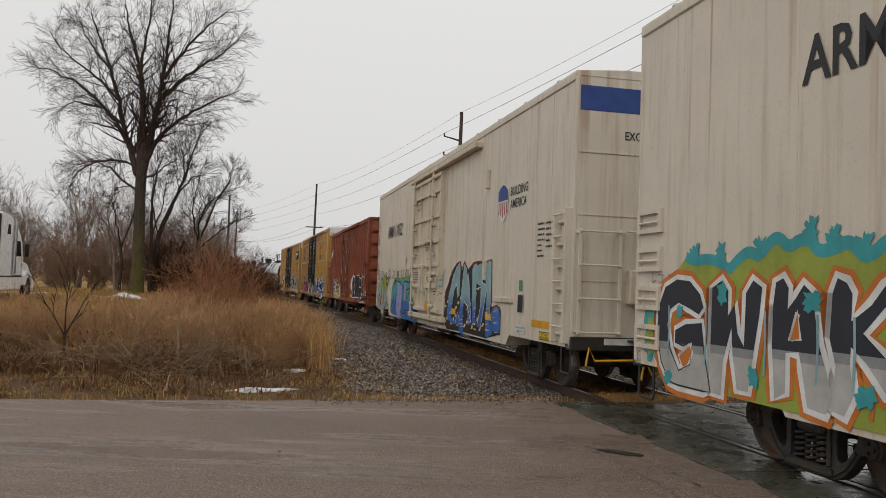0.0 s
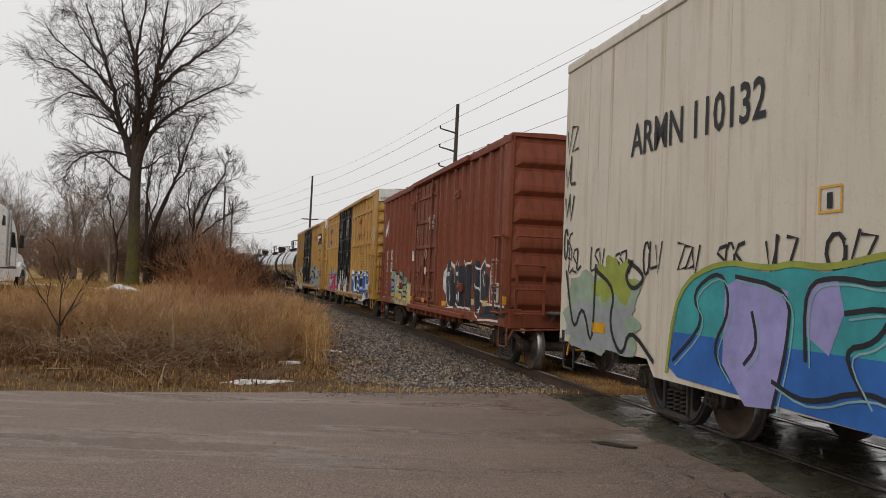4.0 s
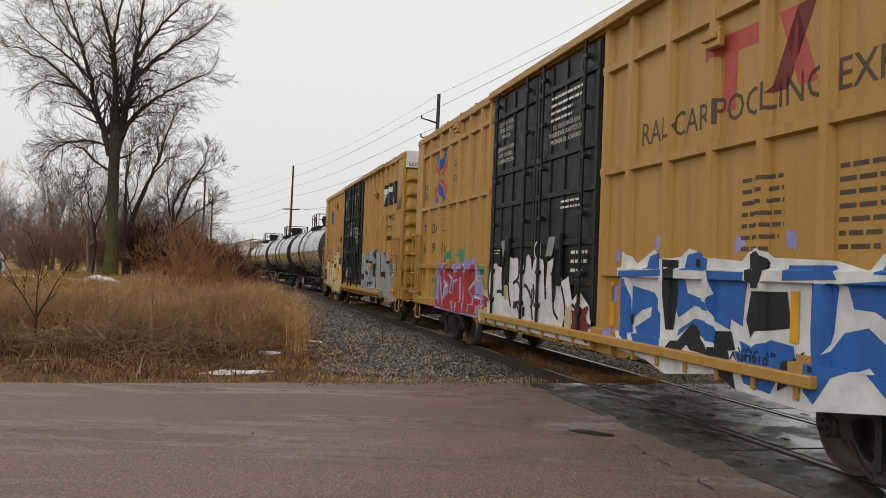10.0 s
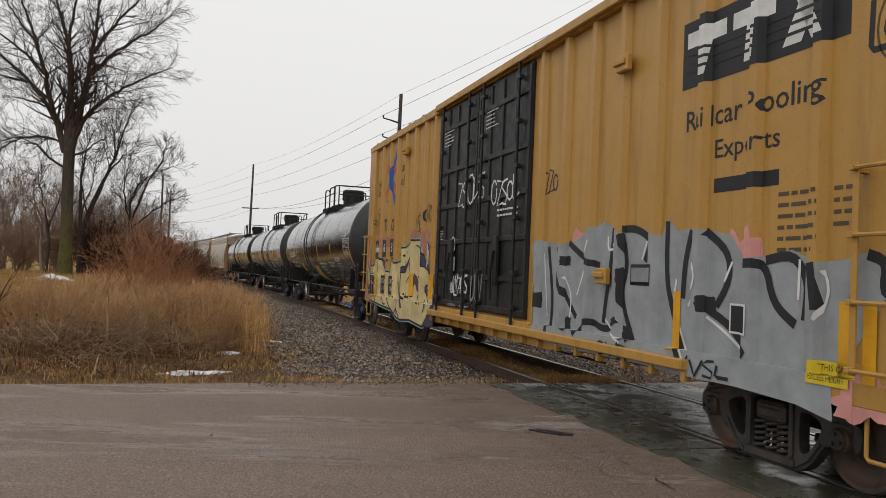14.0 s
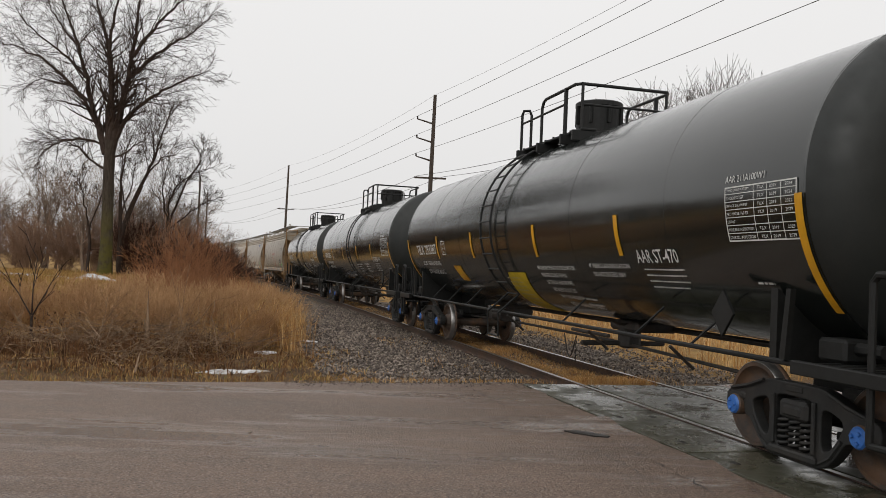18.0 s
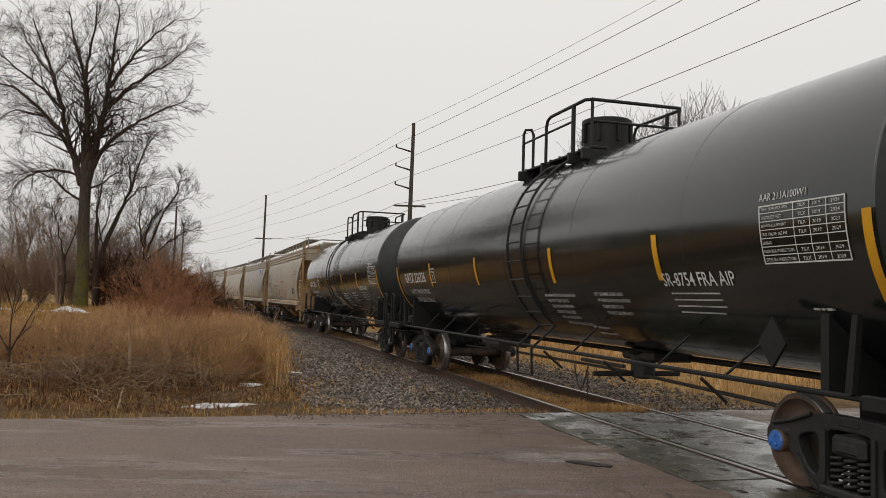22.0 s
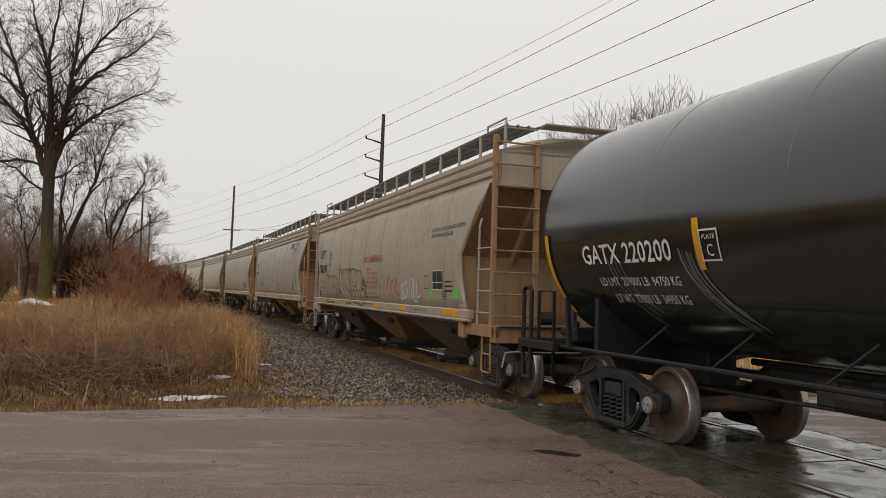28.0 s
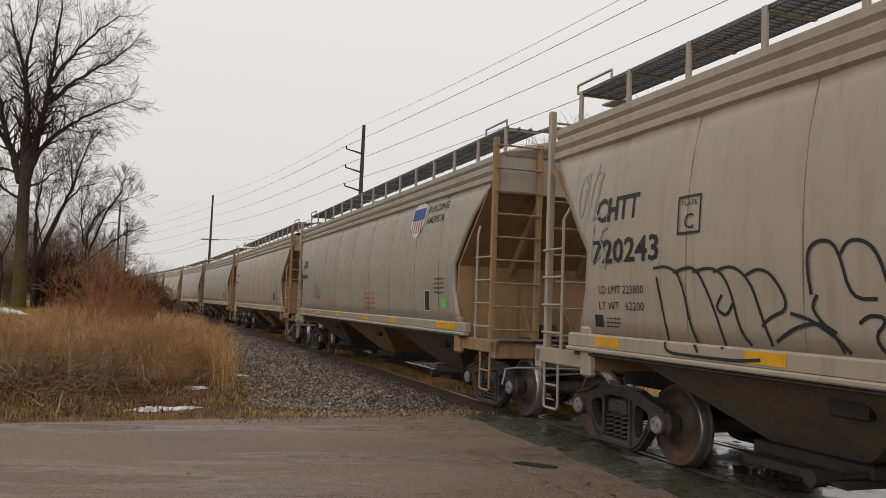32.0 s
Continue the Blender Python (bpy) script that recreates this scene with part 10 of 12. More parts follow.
# ---------------- trees and shrubs without leaves ----------------
class Twigs:
    """Grows tapered branches into one list of vertices and faces."""

    def __init__(self, seed):
        self.rng, self.v, self.f = random.Random(seed), [], []

    def tube(self, pts, rs, n):
        base = len(self.v)
        d = (pts[-1] - pts[0]).normalized()
        u = d.orthogonal().normalized()
        w = d.cross(u)
        ring = [(math.cos(2 * math.pi * k / n), math.sin(2 * math.pi * k / n)) for k in range(n)]
        for q, r in zip(pts, rs):
            for c, s in ring:
                self.v.append((q.x + (u.x * c + w.x * s) * r, q.y + (u.y * c + w.y * s) * r, q.z + (u.z * c + w.z * s) * r))
        for i in range(len(pts) - 1):
            a = base + i * n
            for k in range(n):
                j = (k + 1) % n
                self.f.append((a + k, a + j, a + n + j, a + n + k))

    def turn(self, d, angle):
        """A direction leaning off d by an angle, to any side."""
        r = self.rng
        side = d.orthogonal().normalized()
        side.rotate(Matrix.Rotation(r.uniform(0, 2 * math.pi), 3, d))
        return (d * math.cos(angle) + side * math.sin(angle)).normalized()

    def limb(self, p, d, length, radius, level, lift=0.10, wob=0.16, kids=(7, 6, 4), spread=(0.55, 1.0), droop=0.0, thin=0.006, ratio=(0.38, 0.62)):
        r = self.rng
        segs = 6 if level >= 3 else 4 if level == 2 else 3
        pts, rs, dirs = [p], [radius], [d]
        tip = max(radius * 0.22, thin)
        for i in range(segs):
            d = (d + Vector((r.gauss(0, wob), r.gauss(0, wob), r.gauss(0, wob) + (lift if level > 1 else lift - droop)))).normalized()
            p = p + d * (length / segs)
            pts.append(p), rs.append(radius + (tip - radius) * ((i + 1) / segs) ** 0.85), dirs.append(d)
        self.tube(pts, rs, 7 if radius > 0.12 else 5 if radius > 0.04 else 3)
        if level <= 0:
            return
        count = kids[min(level - 1, len(kids) - 1)]
        for k in range(count):
            t = r.uniform(0.22, 1.0) if k else 1.0
            i = min(int(t * segs), segs - 1)
            q = pts[i].lerp(pts[i + 1], t * segs - i)
            nd = self.turn(dirs[i + 1], r.uniform(*spread))
            nr = max(rs[i] * r.uniform(0.42, 0.62), thin)
            self.limb(q, nd, length * r.uniform(*ratio) * (1.1 - 0.35 * t), nr, level - 1, lift, wob, kids, spread, droop, thin, ratio)

    def path(self, pts, r0, r1, level, kids, reach, fall=0.14):
        """A main limb along points, set with side branches."""
        r = self.rng
        pts = [Vector(q) for q in pts]
        fine = []
        for a, b in zip(pts, pts[1:]):
            for k in range(4):
                fine.append(a.lerp(b, k / 4) + Vector([r.gauss(0, 0.035) for _ in range(3)]))
        fine.append(pts[-1])
        n = len(fine)
        rs = [r0 + (r1 - r0) * (i / (n - 1)) ** 0.8 for i in range(n)]
        self.tube(fine, rs, 8 if r0 > 0.15 else 6)
        for i in range(2, n):
            d = (fine[i] - fine[i - 1]).normalized()
            for _ in range(2 if i > 3 else 1):
                k = 1.0 - 0.55 * i / n
                self.limb(fine[i], self.turn(d, r.uniform(0.5, 1.05)), reach * k * r.uniform(0.7, 1.45), max(rs[i] * 0.42, 0.014), level, 0.06, 0.14, kids, (0.35, 0.75), fall, 0.0085, (0.55, 0.95))

    def mesh(self, name, mat):
        return raw_mesh(name, self.v, self.f, mat, True)


M_BARK = bark_material("mossy_grey_bark", (0.030, 0.024, 0.019), (0.080, 0.064, 0.050), 1.0)
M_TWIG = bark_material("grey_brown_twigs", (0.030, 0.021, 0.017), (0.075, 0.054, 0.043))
M_TWIGRED = bark_material("red_brown_twigs", (0.24, 0.100, 0.050), (0.46, 0.235, 0.115))
M_STALK = bark_material("dry_weed_stalks", (0.30, 0.155, 0.075), (0.66, 0.42, 0.22))
M_TWIGDARK = bark_material("dark_brush_twigs", (0.17, 0.105, 0.072), (0.34, 0.22, 0.15))
# twigs of the hedgerow and side trees: distance haze put into a paler brown
M_TWIGHAZED = bark_material("pale_brown_twigs", (0.13, 0.092, 0.068), (0.27, 0.20, 0.15))
M_TWIGDEEP = bark_material("deep_red_brown_twigs", (0.045, 0.022, 0.016), (0.115, 0.060, 0.042))
M_WOOD = bark_material("cut_branches", (0.12, 0.075, 0.046), (0.38, 0.26, 0.165))


def limbs(t, rows, kids, fall=0.14):
    """Main limbs: each row holds (across, up) points, depth at both ends, radii at both ends and the reach of its twigs."""
    for run, d0, d1, r0, r1, reach in rows:
        n = len(run) - 1
        t.path([(a, d0 + (d1 - d0) * i / n, b) for i, (a, b) in enumerate(run)], r0, r1, 2, kids, reach, fall)


def big_tree():
    t = Twigs(11)
    x, y = -19.5, 52.0
    tree = thing("bare_tree", "tall bare tree with mossy trunk and many forking limbs", "tree", m=pose(x, y, float(ground_z(x, y)) - 0.05))
    tr = Twigs(5)
    trunk = [Vector(q) for q in ((0.15, 0, -0.3), (0.18, 0, 0.5), (0.2, 0, 2.0), (0.16, 0, 4.2), (0.1, 0, 6.4), (0.12, 0, 8.5))]
    tr.tube(trunk, [0.58, 0.43, 0.36, 0.34, 0.33, 0.33], 14)
    part("trunk", tr.mesh("trunk", M_BARK), None, tree, "thick trunk green with moss")
    limbs(t, [
        ([(-0.1, 7.6), (-0.7, 9.2), (-1.3, 10.8), (-1.7, 12.4), (-2.4, 14.5), (-3.2, 16.3), (-3.9, 18.1)], 0, 0.6, 0.25, 0.035, 2.3),
        ([(0.0, 8.0), (-0.2, 9.8), (-0.1, 11.7), (-0.3, 13.7), (-0.8, 15.4), (-1.4, 17.0), (-1.9, 18.8)], 0, 0.9, 0.27, 0.035, 2.3),
        ([(0.1, 8.0), (0.2, 9.8), (0.2, 10.9), (-0.1, 13.5), (0.0, 15.2), (0.4, 17.1), (0.5, 18.9)], 0, -0.9, 0.25, 0.035, 2.2),
        ([(0.2, 8.0), (0.6, 10.1), (0.9, 11.7), (1.2, 13.4), (1.4, 15.2), (1.5, 16.9), (1.7, 18.8)], 0, -0.4, 0.28, 0.035, 2.3),
        ([(0.3, 8.4), (1.2, 10.1), (2.5, 11.2), (3.5, 11.8), (4.9, 12.5), (6.2, 13.0)], 0, -0.8, 0.17, 0.025, 1.9),
        ([(0.9, 11.7), (1.6, 12.9), (2.8, 13.9), (4.0, 14.7), (5.2, 15.3), (6.0, 16.0)], -0.1, -1.2, 0.15, 0.025, 1.9),
        ([(1.3, 13.8), (2.1, 15.3), (3.1, 16.7), (3.9, 17.6), (4.7, 18.5)], -0.2, 0.8, 0.13, 0.025, 2.0),
        ([(-0.6, 9.0), (-1.7, 11.0), (-3.0, 12.4), (-4.5, 13.5), (-5.8, 14.0), (-6.8, 14.1)], 0.1, -0.5, 0.16, 0.022, 1.9),
        ([(-0.1, 8.1), (-1.4, 8.5), (-2.6, 8.3), (-3.6, 7.6), (-4.0, 6.6)], 0, -1.0, 0.11, 0.02, 1.6),
        ([(-1.3, 10.8), (-2.6, 11.9), (-4.7, 12.3), (-5.7, 11.9)], 0.2, 1.0, 0.11, 0.02, 1.8),
        ([(0.0, 6.6), (-1.2, 7.3), (-2.0, 8.0), (-3.3, 8.5), (-4.3, 8.2)], 0, 0.8, 0.10, 0.02, 1.7),
        ([(0.3, 7.4), (1.1, 7.7), (1.9, 8.3), (2.7, 8.6)], 0, -0.8, 0.08, 0.02, 1.4),
        ([(-1.7, 12.4), (-2.9, 13.6), (-4.0, 14.4), (-5.3, 15.4), (-6.0, 16.5)], 0.3, -0.4, 0.12, 0.022, 1.9),
        ([(-2.4, 14.5), (-3.4, 15.5), (-4.3, 16.7), (-4.9, 17.9)], 0.4, 1.0, 0.09, 0.02, 1.8),
        ([(0.9, 11.9), (2.0, 12.0), (3.0, 11.3), (3.6, 10.4)], -0.2, -1.2, 0.07, 0.018, 1.5),
        ([(-1.3, 10.4), (-2.3, 10.6), (-3.0, 10.7)], 0.2, -0.8, 0.08, 0.03, 1.6),
    ], (3, 4, 4), 0.10)
    part("crown", t.mesh("crown", M_TWIG), None, tree)
    # thinner trees behind it, leaning away from its shade
    for seed, x, y, stem, r, rows in (
            (12, -19.1, 54.0, [(0.0, 0.0), (0.0, 3.0), (0.6, 4.8), (1.1, 6.0)], 0.17, [
                ([(1.1, 6.0), (1.7, 7.6), (2.0, 9.1), (2.5, 10.6), (3.1, 11.6)], 0, 0.5, 0.12, 0.02, 1.5), ([(1.4, 6.8), (2.3, 7.8), (3.4, 8.1)], 0, -0.5, 0.07, 0.02, 1.3), ([(1.8, 7.8), (1.6, 9.3), (1.1, 10.7)], 0, 0.4, 0.07, 0.02, 1.4), ([(0.3, 4.0), (-0.3, 6.2), (-0.4, 8.0)], 0, 0.4, 0.06, 0.02, 1.2)]),
            (13, -16.75, 56.0, [(0.0, 0.0), (0.05, 2.0), (0.0, 3.8)], 0.16, [
                ([(0.0, 3.6), (0.0, 5.0), (0.5, 6.3), (1.6, 7.1), (3.0, 7.6)], 0, -0.5, 0.10, 0.02, 1.3), ([(0.0, 3.7), (0.8, 6.1), (1.8, 8.1), (2.0, 9.1)], 0, 0.5, 0.10, 0.02, 1.4), ([(0.0, 3.6), (-0.6, 5.8), (-0.4, 7.6)], 0, 0.4, 0.08, 0.02, 1.4), ([(0.0, 3.2), (1.4, 4.6), (2.6, 5.4)], 0, 0.2, 0.06, 0.02, 1.3)]),
            (14, -19.0, 53.4, [(0.0, 0.0), (0.0, 3.0), (-0.1, 5.5)], 0.12, [
                ([(-0.1, 5.5), (0.0, 7.9), (0.4, 9.3)], 0, 0.3, 0.08, 0.02, 1.2), ([(0.0, 4.0), (0.7, 6.0), (0.9, 7.6)], 0, -0.3, 0.05, 0.02, 1.1)]),
            (15, -21.4, 54.5, [(0.0, 0.0), (0.1, 2.2), (-0.1, 3.6)], 0.10, [
                ([(-0.1, 3.6), (-0.5, 5.0), (-0.9, 6.3)], 0, 0.3, 0.06, 0.015, 1.1), ([(0.0, 3.0), (0.5, 4.8), (0.9, 6.4)], 0, 0.3, 0.06, 0.015, 1.1)])):
        t = Twigs(seed)
        ob = thing("bare_tree", "thin dark leaning tree behind the large one", "tree", "smaller bare trees", m=pose(x, y, float(ground_z(x, y)) - 0.05))
        tr = Twigs(seed)
        tr.tube([Vector((a, 0, b)) for a, b in stem], [r * (1.15 - 0.4 * i / len(stem)) for i in range(len(stem))], 8)
        part("trunk", tr.mesh("trunk", M_TWIG), None, ob)
        limbs(t, rows, (3, 5, 4), 0.02)
        part("crown", t.mesh("crown", M_TWIG), None, ob)


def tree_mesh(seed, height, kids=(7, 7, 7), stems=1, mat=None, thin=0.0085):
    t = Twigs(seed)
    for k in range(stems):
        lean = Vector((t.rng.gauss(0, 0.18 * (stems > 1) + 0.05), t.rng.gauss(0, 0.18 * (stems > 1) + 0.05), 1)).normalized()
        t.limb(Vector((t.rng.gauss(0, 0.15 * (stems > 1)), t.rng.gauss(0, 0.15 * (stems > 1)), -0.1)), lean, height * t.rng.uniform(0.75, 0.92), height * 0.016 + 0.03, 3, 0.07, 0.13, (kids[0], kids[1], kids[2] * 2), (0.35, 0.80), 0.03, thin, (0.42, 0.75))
    return t.mesh("crown", mat or M_TWIGHAZED)


def shrub_mesh(seed, height, stems, kids, mat, lean=0.45, thin=0.004):
    t = Twigs(seed)
    for k in range(stems):
        a, l = t.rng.uniform(0, 6.283), abs(t.rng.gauss(0, lean))
        d = Vector((math.cos(a) * l, math.sin(a) * l, 1)).normalized()
        p = Vector((math.cos(a) * t.rng.uniform(0, 0.35), math.sin(a) * t.rng.uniform(0, 0.35), -0.05))
        t.limb(p, d, height * t.rng.uniform(0.55, 1.0), 0.012, 2, 0.05, 0.12, kids, (0.3, 0.8), 0.02, thin)
    return t.mesh("crown", mat)


def plant(name, mesh, places, label, category, group, part_name):
    for x, y, scale, turn in places:
        ob = thing(name, label, category, group, m=pose(x, y, float(ground_z(x, y)) - 0.03, 0, 0, turn))
        ob.scale = (scale, scale, scale)
        part(part_name, mesh, None, ob)


def build_trees():
    big_tree()
    rng = random.Random(4)
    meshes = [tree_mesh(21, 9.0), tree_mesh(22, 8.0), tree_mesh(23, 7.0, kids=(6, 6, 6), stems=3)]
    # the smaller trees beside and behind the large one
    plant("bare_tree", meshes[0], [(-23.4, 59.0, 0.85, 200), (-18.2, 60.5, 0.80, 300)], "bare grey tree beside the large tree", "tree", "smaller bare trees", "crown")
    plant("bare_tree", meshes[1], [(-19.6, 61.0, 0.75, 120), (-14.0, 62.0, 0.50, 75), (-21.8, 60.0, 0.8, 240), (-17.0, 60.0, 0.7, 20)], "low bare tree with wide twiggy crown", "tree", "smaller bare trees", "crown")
    far = []
    for i in range(42):
        x = -64 + i * 1.1 + rng.uniform(-0.8, 0.8)
        y = 72 + rng.uniform(-8, 10)
        far.append((x, y, rng.uniform(0.62, 1.05) * (1.0 if x < -29 else 0.66), rng.uniform(0, 360)))
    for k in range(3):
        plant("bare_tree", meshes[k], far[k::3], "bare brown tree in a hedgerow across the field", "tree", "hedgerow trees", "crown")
    # trees beyond the railway
    tall = tree_mesh(31, 17.0, kids=(9, 9, 10), mat=M_TWIG, thin=0.014)
    plant("bare_tree", tall, [(18.8, 67.0, 0.66, 0), (21.2, 68.0, 0.85, 130), (23.8, 68.5, 0.94, 220), (26.0, 70.0, 0.88, 60)], "tall bare tree beyond the railway", "tree", "trees beyond the railway", "crown")
    brush = [shrub_mesh(41, 3.2, 44, (4, 5), M_TWIGDARK, 0.45, 0.010), shrub_mesh(42, 2.6, 44, (4, 5), M_TWIGDARK, 0.55, 0.010)]
    dark = []
    for i in range(34):
        x = -58 + i * 1.2 + rng.uniform(-0.4, 0.4)
        dark.append((x, 64 + rng.uniform(-3.5, 3.5), rng.uniform(0.8, 1.25), rng.uniform(0, 360)))
    for i in range(14):
        x = -19.2 + i * 0.60
        dark.append((x, 56 + rng.uniform(-2, 3), rng.uniform(0.85, 1.05) * (1.0 - 0.5 * float(smooth(-15.5, -11.5, x))), rng.uniform(0, 360)))
    deep = [shrub_mesh(43, 3.0, 70, (5, 6), M_TWIGDEEP, 0.5, 0.014), shrub_mesh(44, 2.6, 70, (5, 6), M_TWIGDEEP, 0.6, 0.014)]
    for k in range(2):
        plant("shrub", deep[k], [(-18.9 + 0.75 * i, 55.2 + 1.5 * ((i * 7) % 3) / 2, 1.0 - 0.035 * i, 50 * i) for i in range(k, 10, 2)], "dense dark red-brown thicket under bare trees", "shrub", "dark shrubs", "crown")
    for k in range(2):
        plant("shrub", brush[k], dark[k::2], "dense dark brown leafless shrub", "shrub", "dark shrubs", "crown")
    red = [shrub_mesh(51, 2.7, 36, (5, 7), M_TWIGRED, 0.36, 0.0045), shrub_mesh(52, 1.9, 50, (5, 7), M_TWIGRED, 0.6, 0.0045), shrub_mesh(53, 1.4, 30, (4, 5), M_STALK, 0.55, 0.0055), shrub_mesh(54, 1.5, 40, (4, 6), M_STALK, 0.75, 0.005)]
    plant("shrub", red[0], [(-7.4, 26.2, 0.86, 0), (-6.7, 26.9, 0.72, 90)], "upright red-brown leafless shrub in tall grass", "shrub", "red-brown shrubs", "crown")
    plant("shrub", red[1], [(-7.4, 24.8, 0.80, 20), (-6.0, 24.4, 0.72, 130), (-5.2, 25.4, 0.68, 300), (-6.6, 22.8, 0.62, 80)], "spreading red-brown leafless shrub in tall grass", "shrub", "red-brown shrubs", "crown")
    low = [(rng.uniform(-10.5, -3.4), rng.uniform(17.2, 24.0), rng.uniform(0.45, 0.85), rng.uniform(0, 360)) for _ in range(90)]
    low = [q for q in low if track_off(q[0], q[1]) > 5.0 and (q[0] > -8.2 or q[1] < 20.5)]
    plant("shrub", red[2], low[0::2], "low tangled brown weeds among dry grass", "shrub", "low weeds", "crown")
    plant("shrub", red[3], low[1::2], "spreading tangle of brown stalks among dry grass", "shrub", "low weeds", "crown")
    whip = Twigs(62)
    whip.limb(Vector((0, 0, -0.05)), Vector((0.10, 0.05, 1)).normalized(), 1.40, 0.009, 1, 0.02, 0.06, (5,), (0.3, 0.7), 0, 0.003)
    tagged(new("sapling", whip.mesh("sapling", M_WOOD)), "single thin brown shoot beside the road", "sapling").matrix_basis = pose(-3.68, 12.9, float(ground_z(-3.68, 12.9)))
    sap = Twigs(61)
    for d, l in (((-0.55, 0, 1), 1.7), ((0.05, 0.1, 1), 1.9), ((0.5, -0.1, 1), 1.6)):
        sap.limb(Vector((0, 0, 0.55)), Vector(d).normalized(), l * 0.62, 0.020, 2, 0.06, 0.10, (3, 3), (0.4, 0.8), 0, 0.007)
    sap.tube([Vector((0.05, 0, -0.1)), Vector((0, 0, 0.3)), Vector((0, 0, 0.6))], [0.035, 0.03, 0.025], 6)
    ob = thing("sapling", "small bare forked sapling in the grass", "sapling", m=pose(-7.5, 16.5, float(ground_z(-7.5, 16.5))))
    part("stem", sap.mesh("stem", M_TWIG), None, ob)


# ---------------- grass, litter, stones, snow ----------------
M_TALL = blade_material("dry_gold_grass", (0.0, (0.30, 0.140, 0.048)), (0.25, (0.60, 0.325, 0.110)), (0.6, (0.76, 0.47, 0.185)), (1.0, (0.84, 0.62, 0.33)))
M_FIELD = blade_material("yellow_field_grass", (0.0, (0.30, 0.175, 0.055)), (0.5, (0.48, 0.305, 0.105)), (0.85, (0.58, 0.40, 0.16)), (1.0, (0.26, 0.24, 0.07)))
M_BROWNGRASS = blade_material("rusty_weeds", (0.0, (0.26, 0.115, 0.045)), (0.4, (0.60, 0.315, 0.115)), (1.0, (0.80, 0.54, 0.25)))
M_THATCH = blade_material("grass_thatch", (0.0, (0.11, 0.058, 0.027)), (0.40, (0.34, 0.190, 0.072)), (0.72, (0.68, 0.455, 0.185)), (0.90, (0.54, 0.37, 0.14)), (1.0, (0.22, 0.25, 0.060)))


# dead brown growth; its dark end also paints the shadowed gaps under the brush
M_DEAD = blade_material("dead_brown_weeds", (0.0, (0.032, 0.017, 0.010)), (0.5, (0.11, 0.055, 0.026)), (0.85, (0.27, 0.145, 0.062)), (1.0, (0.50, 0.33, 0.15)))
M_GREEN = blade_material("green_grass", (0.0, (0.060, 0.075, 0.018)), (0.6, (0.12, 0.135, 0.030)), (1.0, (0.24, 0.22, 0.065)))


def blades(name, places, label, mat, width, lean, kind="stuff", bend=0.35):
    """Many bent blades of grass: places are rows of x, y, z, height."""
    n = len(places)
    rng = np.random.default_rng(len(places))
    p = np.asarray(places)
    a = rng.uniform(0, 2 * np.pi, n)
    tilt = np.abs(rng.normal(0, lean, n))
    dx, dy = np.cos(a), np.sin(a)
    h = p[:, 3]
    w = width * rng.uniform(0.6, 1.4, n)
    b = rng.uniform(0, 2 * np.pi, n)
    wx, wy = np.cos(b) * w / 2, np.sin(b) * w / 2
    m1x, m1y, m1z = p[:, 0] + dx * tilt * h * 0.45, p[:, 1] + dy * tilt * h * 0.45, p[:, 2] + h * 0.58 * np.clip(1.15 - 0.42 * tilt, 0.2, 1.0)
    tx, ty, tz = p[:, 0] + dx * (tilt + bend * rng.uniform(0, 1, n)) * h, p[:, 1] + dy * (tilt + bend * rng.uniform(0, 1, n)) * h, p[:, 2] + h * np.clip(1.05 - tilt * 0.4, 0.3, 1.1)
    v = np.stack([np.stack([p[:, 0] - wx, p[:, 1] - wy, p[:, 2] - 0.03], 1), np.stack([p[:, 0] + wx, p[:, 1] + wy, p[:, 2] - 0.03], 1), np.stack([m1x + wx * 0.8, m1y + wy * 0.8, m1z], 1), np.stack([m1x - wx * 0.8, m1y - wy * 0.8, m1z], 1), np.stack([tx, ty, tz], 1)], 1).reshape(-1, 3)
    base = np.arange(n) * 5
    f = [q for k in base.tolist() for q in ((k, k + 1, k + 2, k + 3), (k + 3, k + 2, k + 4))]
    return tagged(new(name, raw_mesh(name, v.tolist(), f, mat)), label, "grass", kind=kind)


def scatter(rng, count, x0, x1, y0, y1, height, keep):
    x, y = rng.uniform(x0, x1, count), rng.uniform(y0, y1, count)
    k = keep(x, y) > rng.uniform(0, 1, count)
    x, y = x[k], y[k]
    return np.stack([x, y, ground_z(x, y), height(x, y) * rng.uniform(0.45, 1.15, len(x))], 1)


def clump(x, y, s=0.9):
    return 0.5 + 0.5 * np.sin(x * 2.1 * s + 1.3 * np.sin(y * 1.7 * s)) * np.sin(y * 1.9 * s + 0.8 * np.sin(x * 1.1 * s))


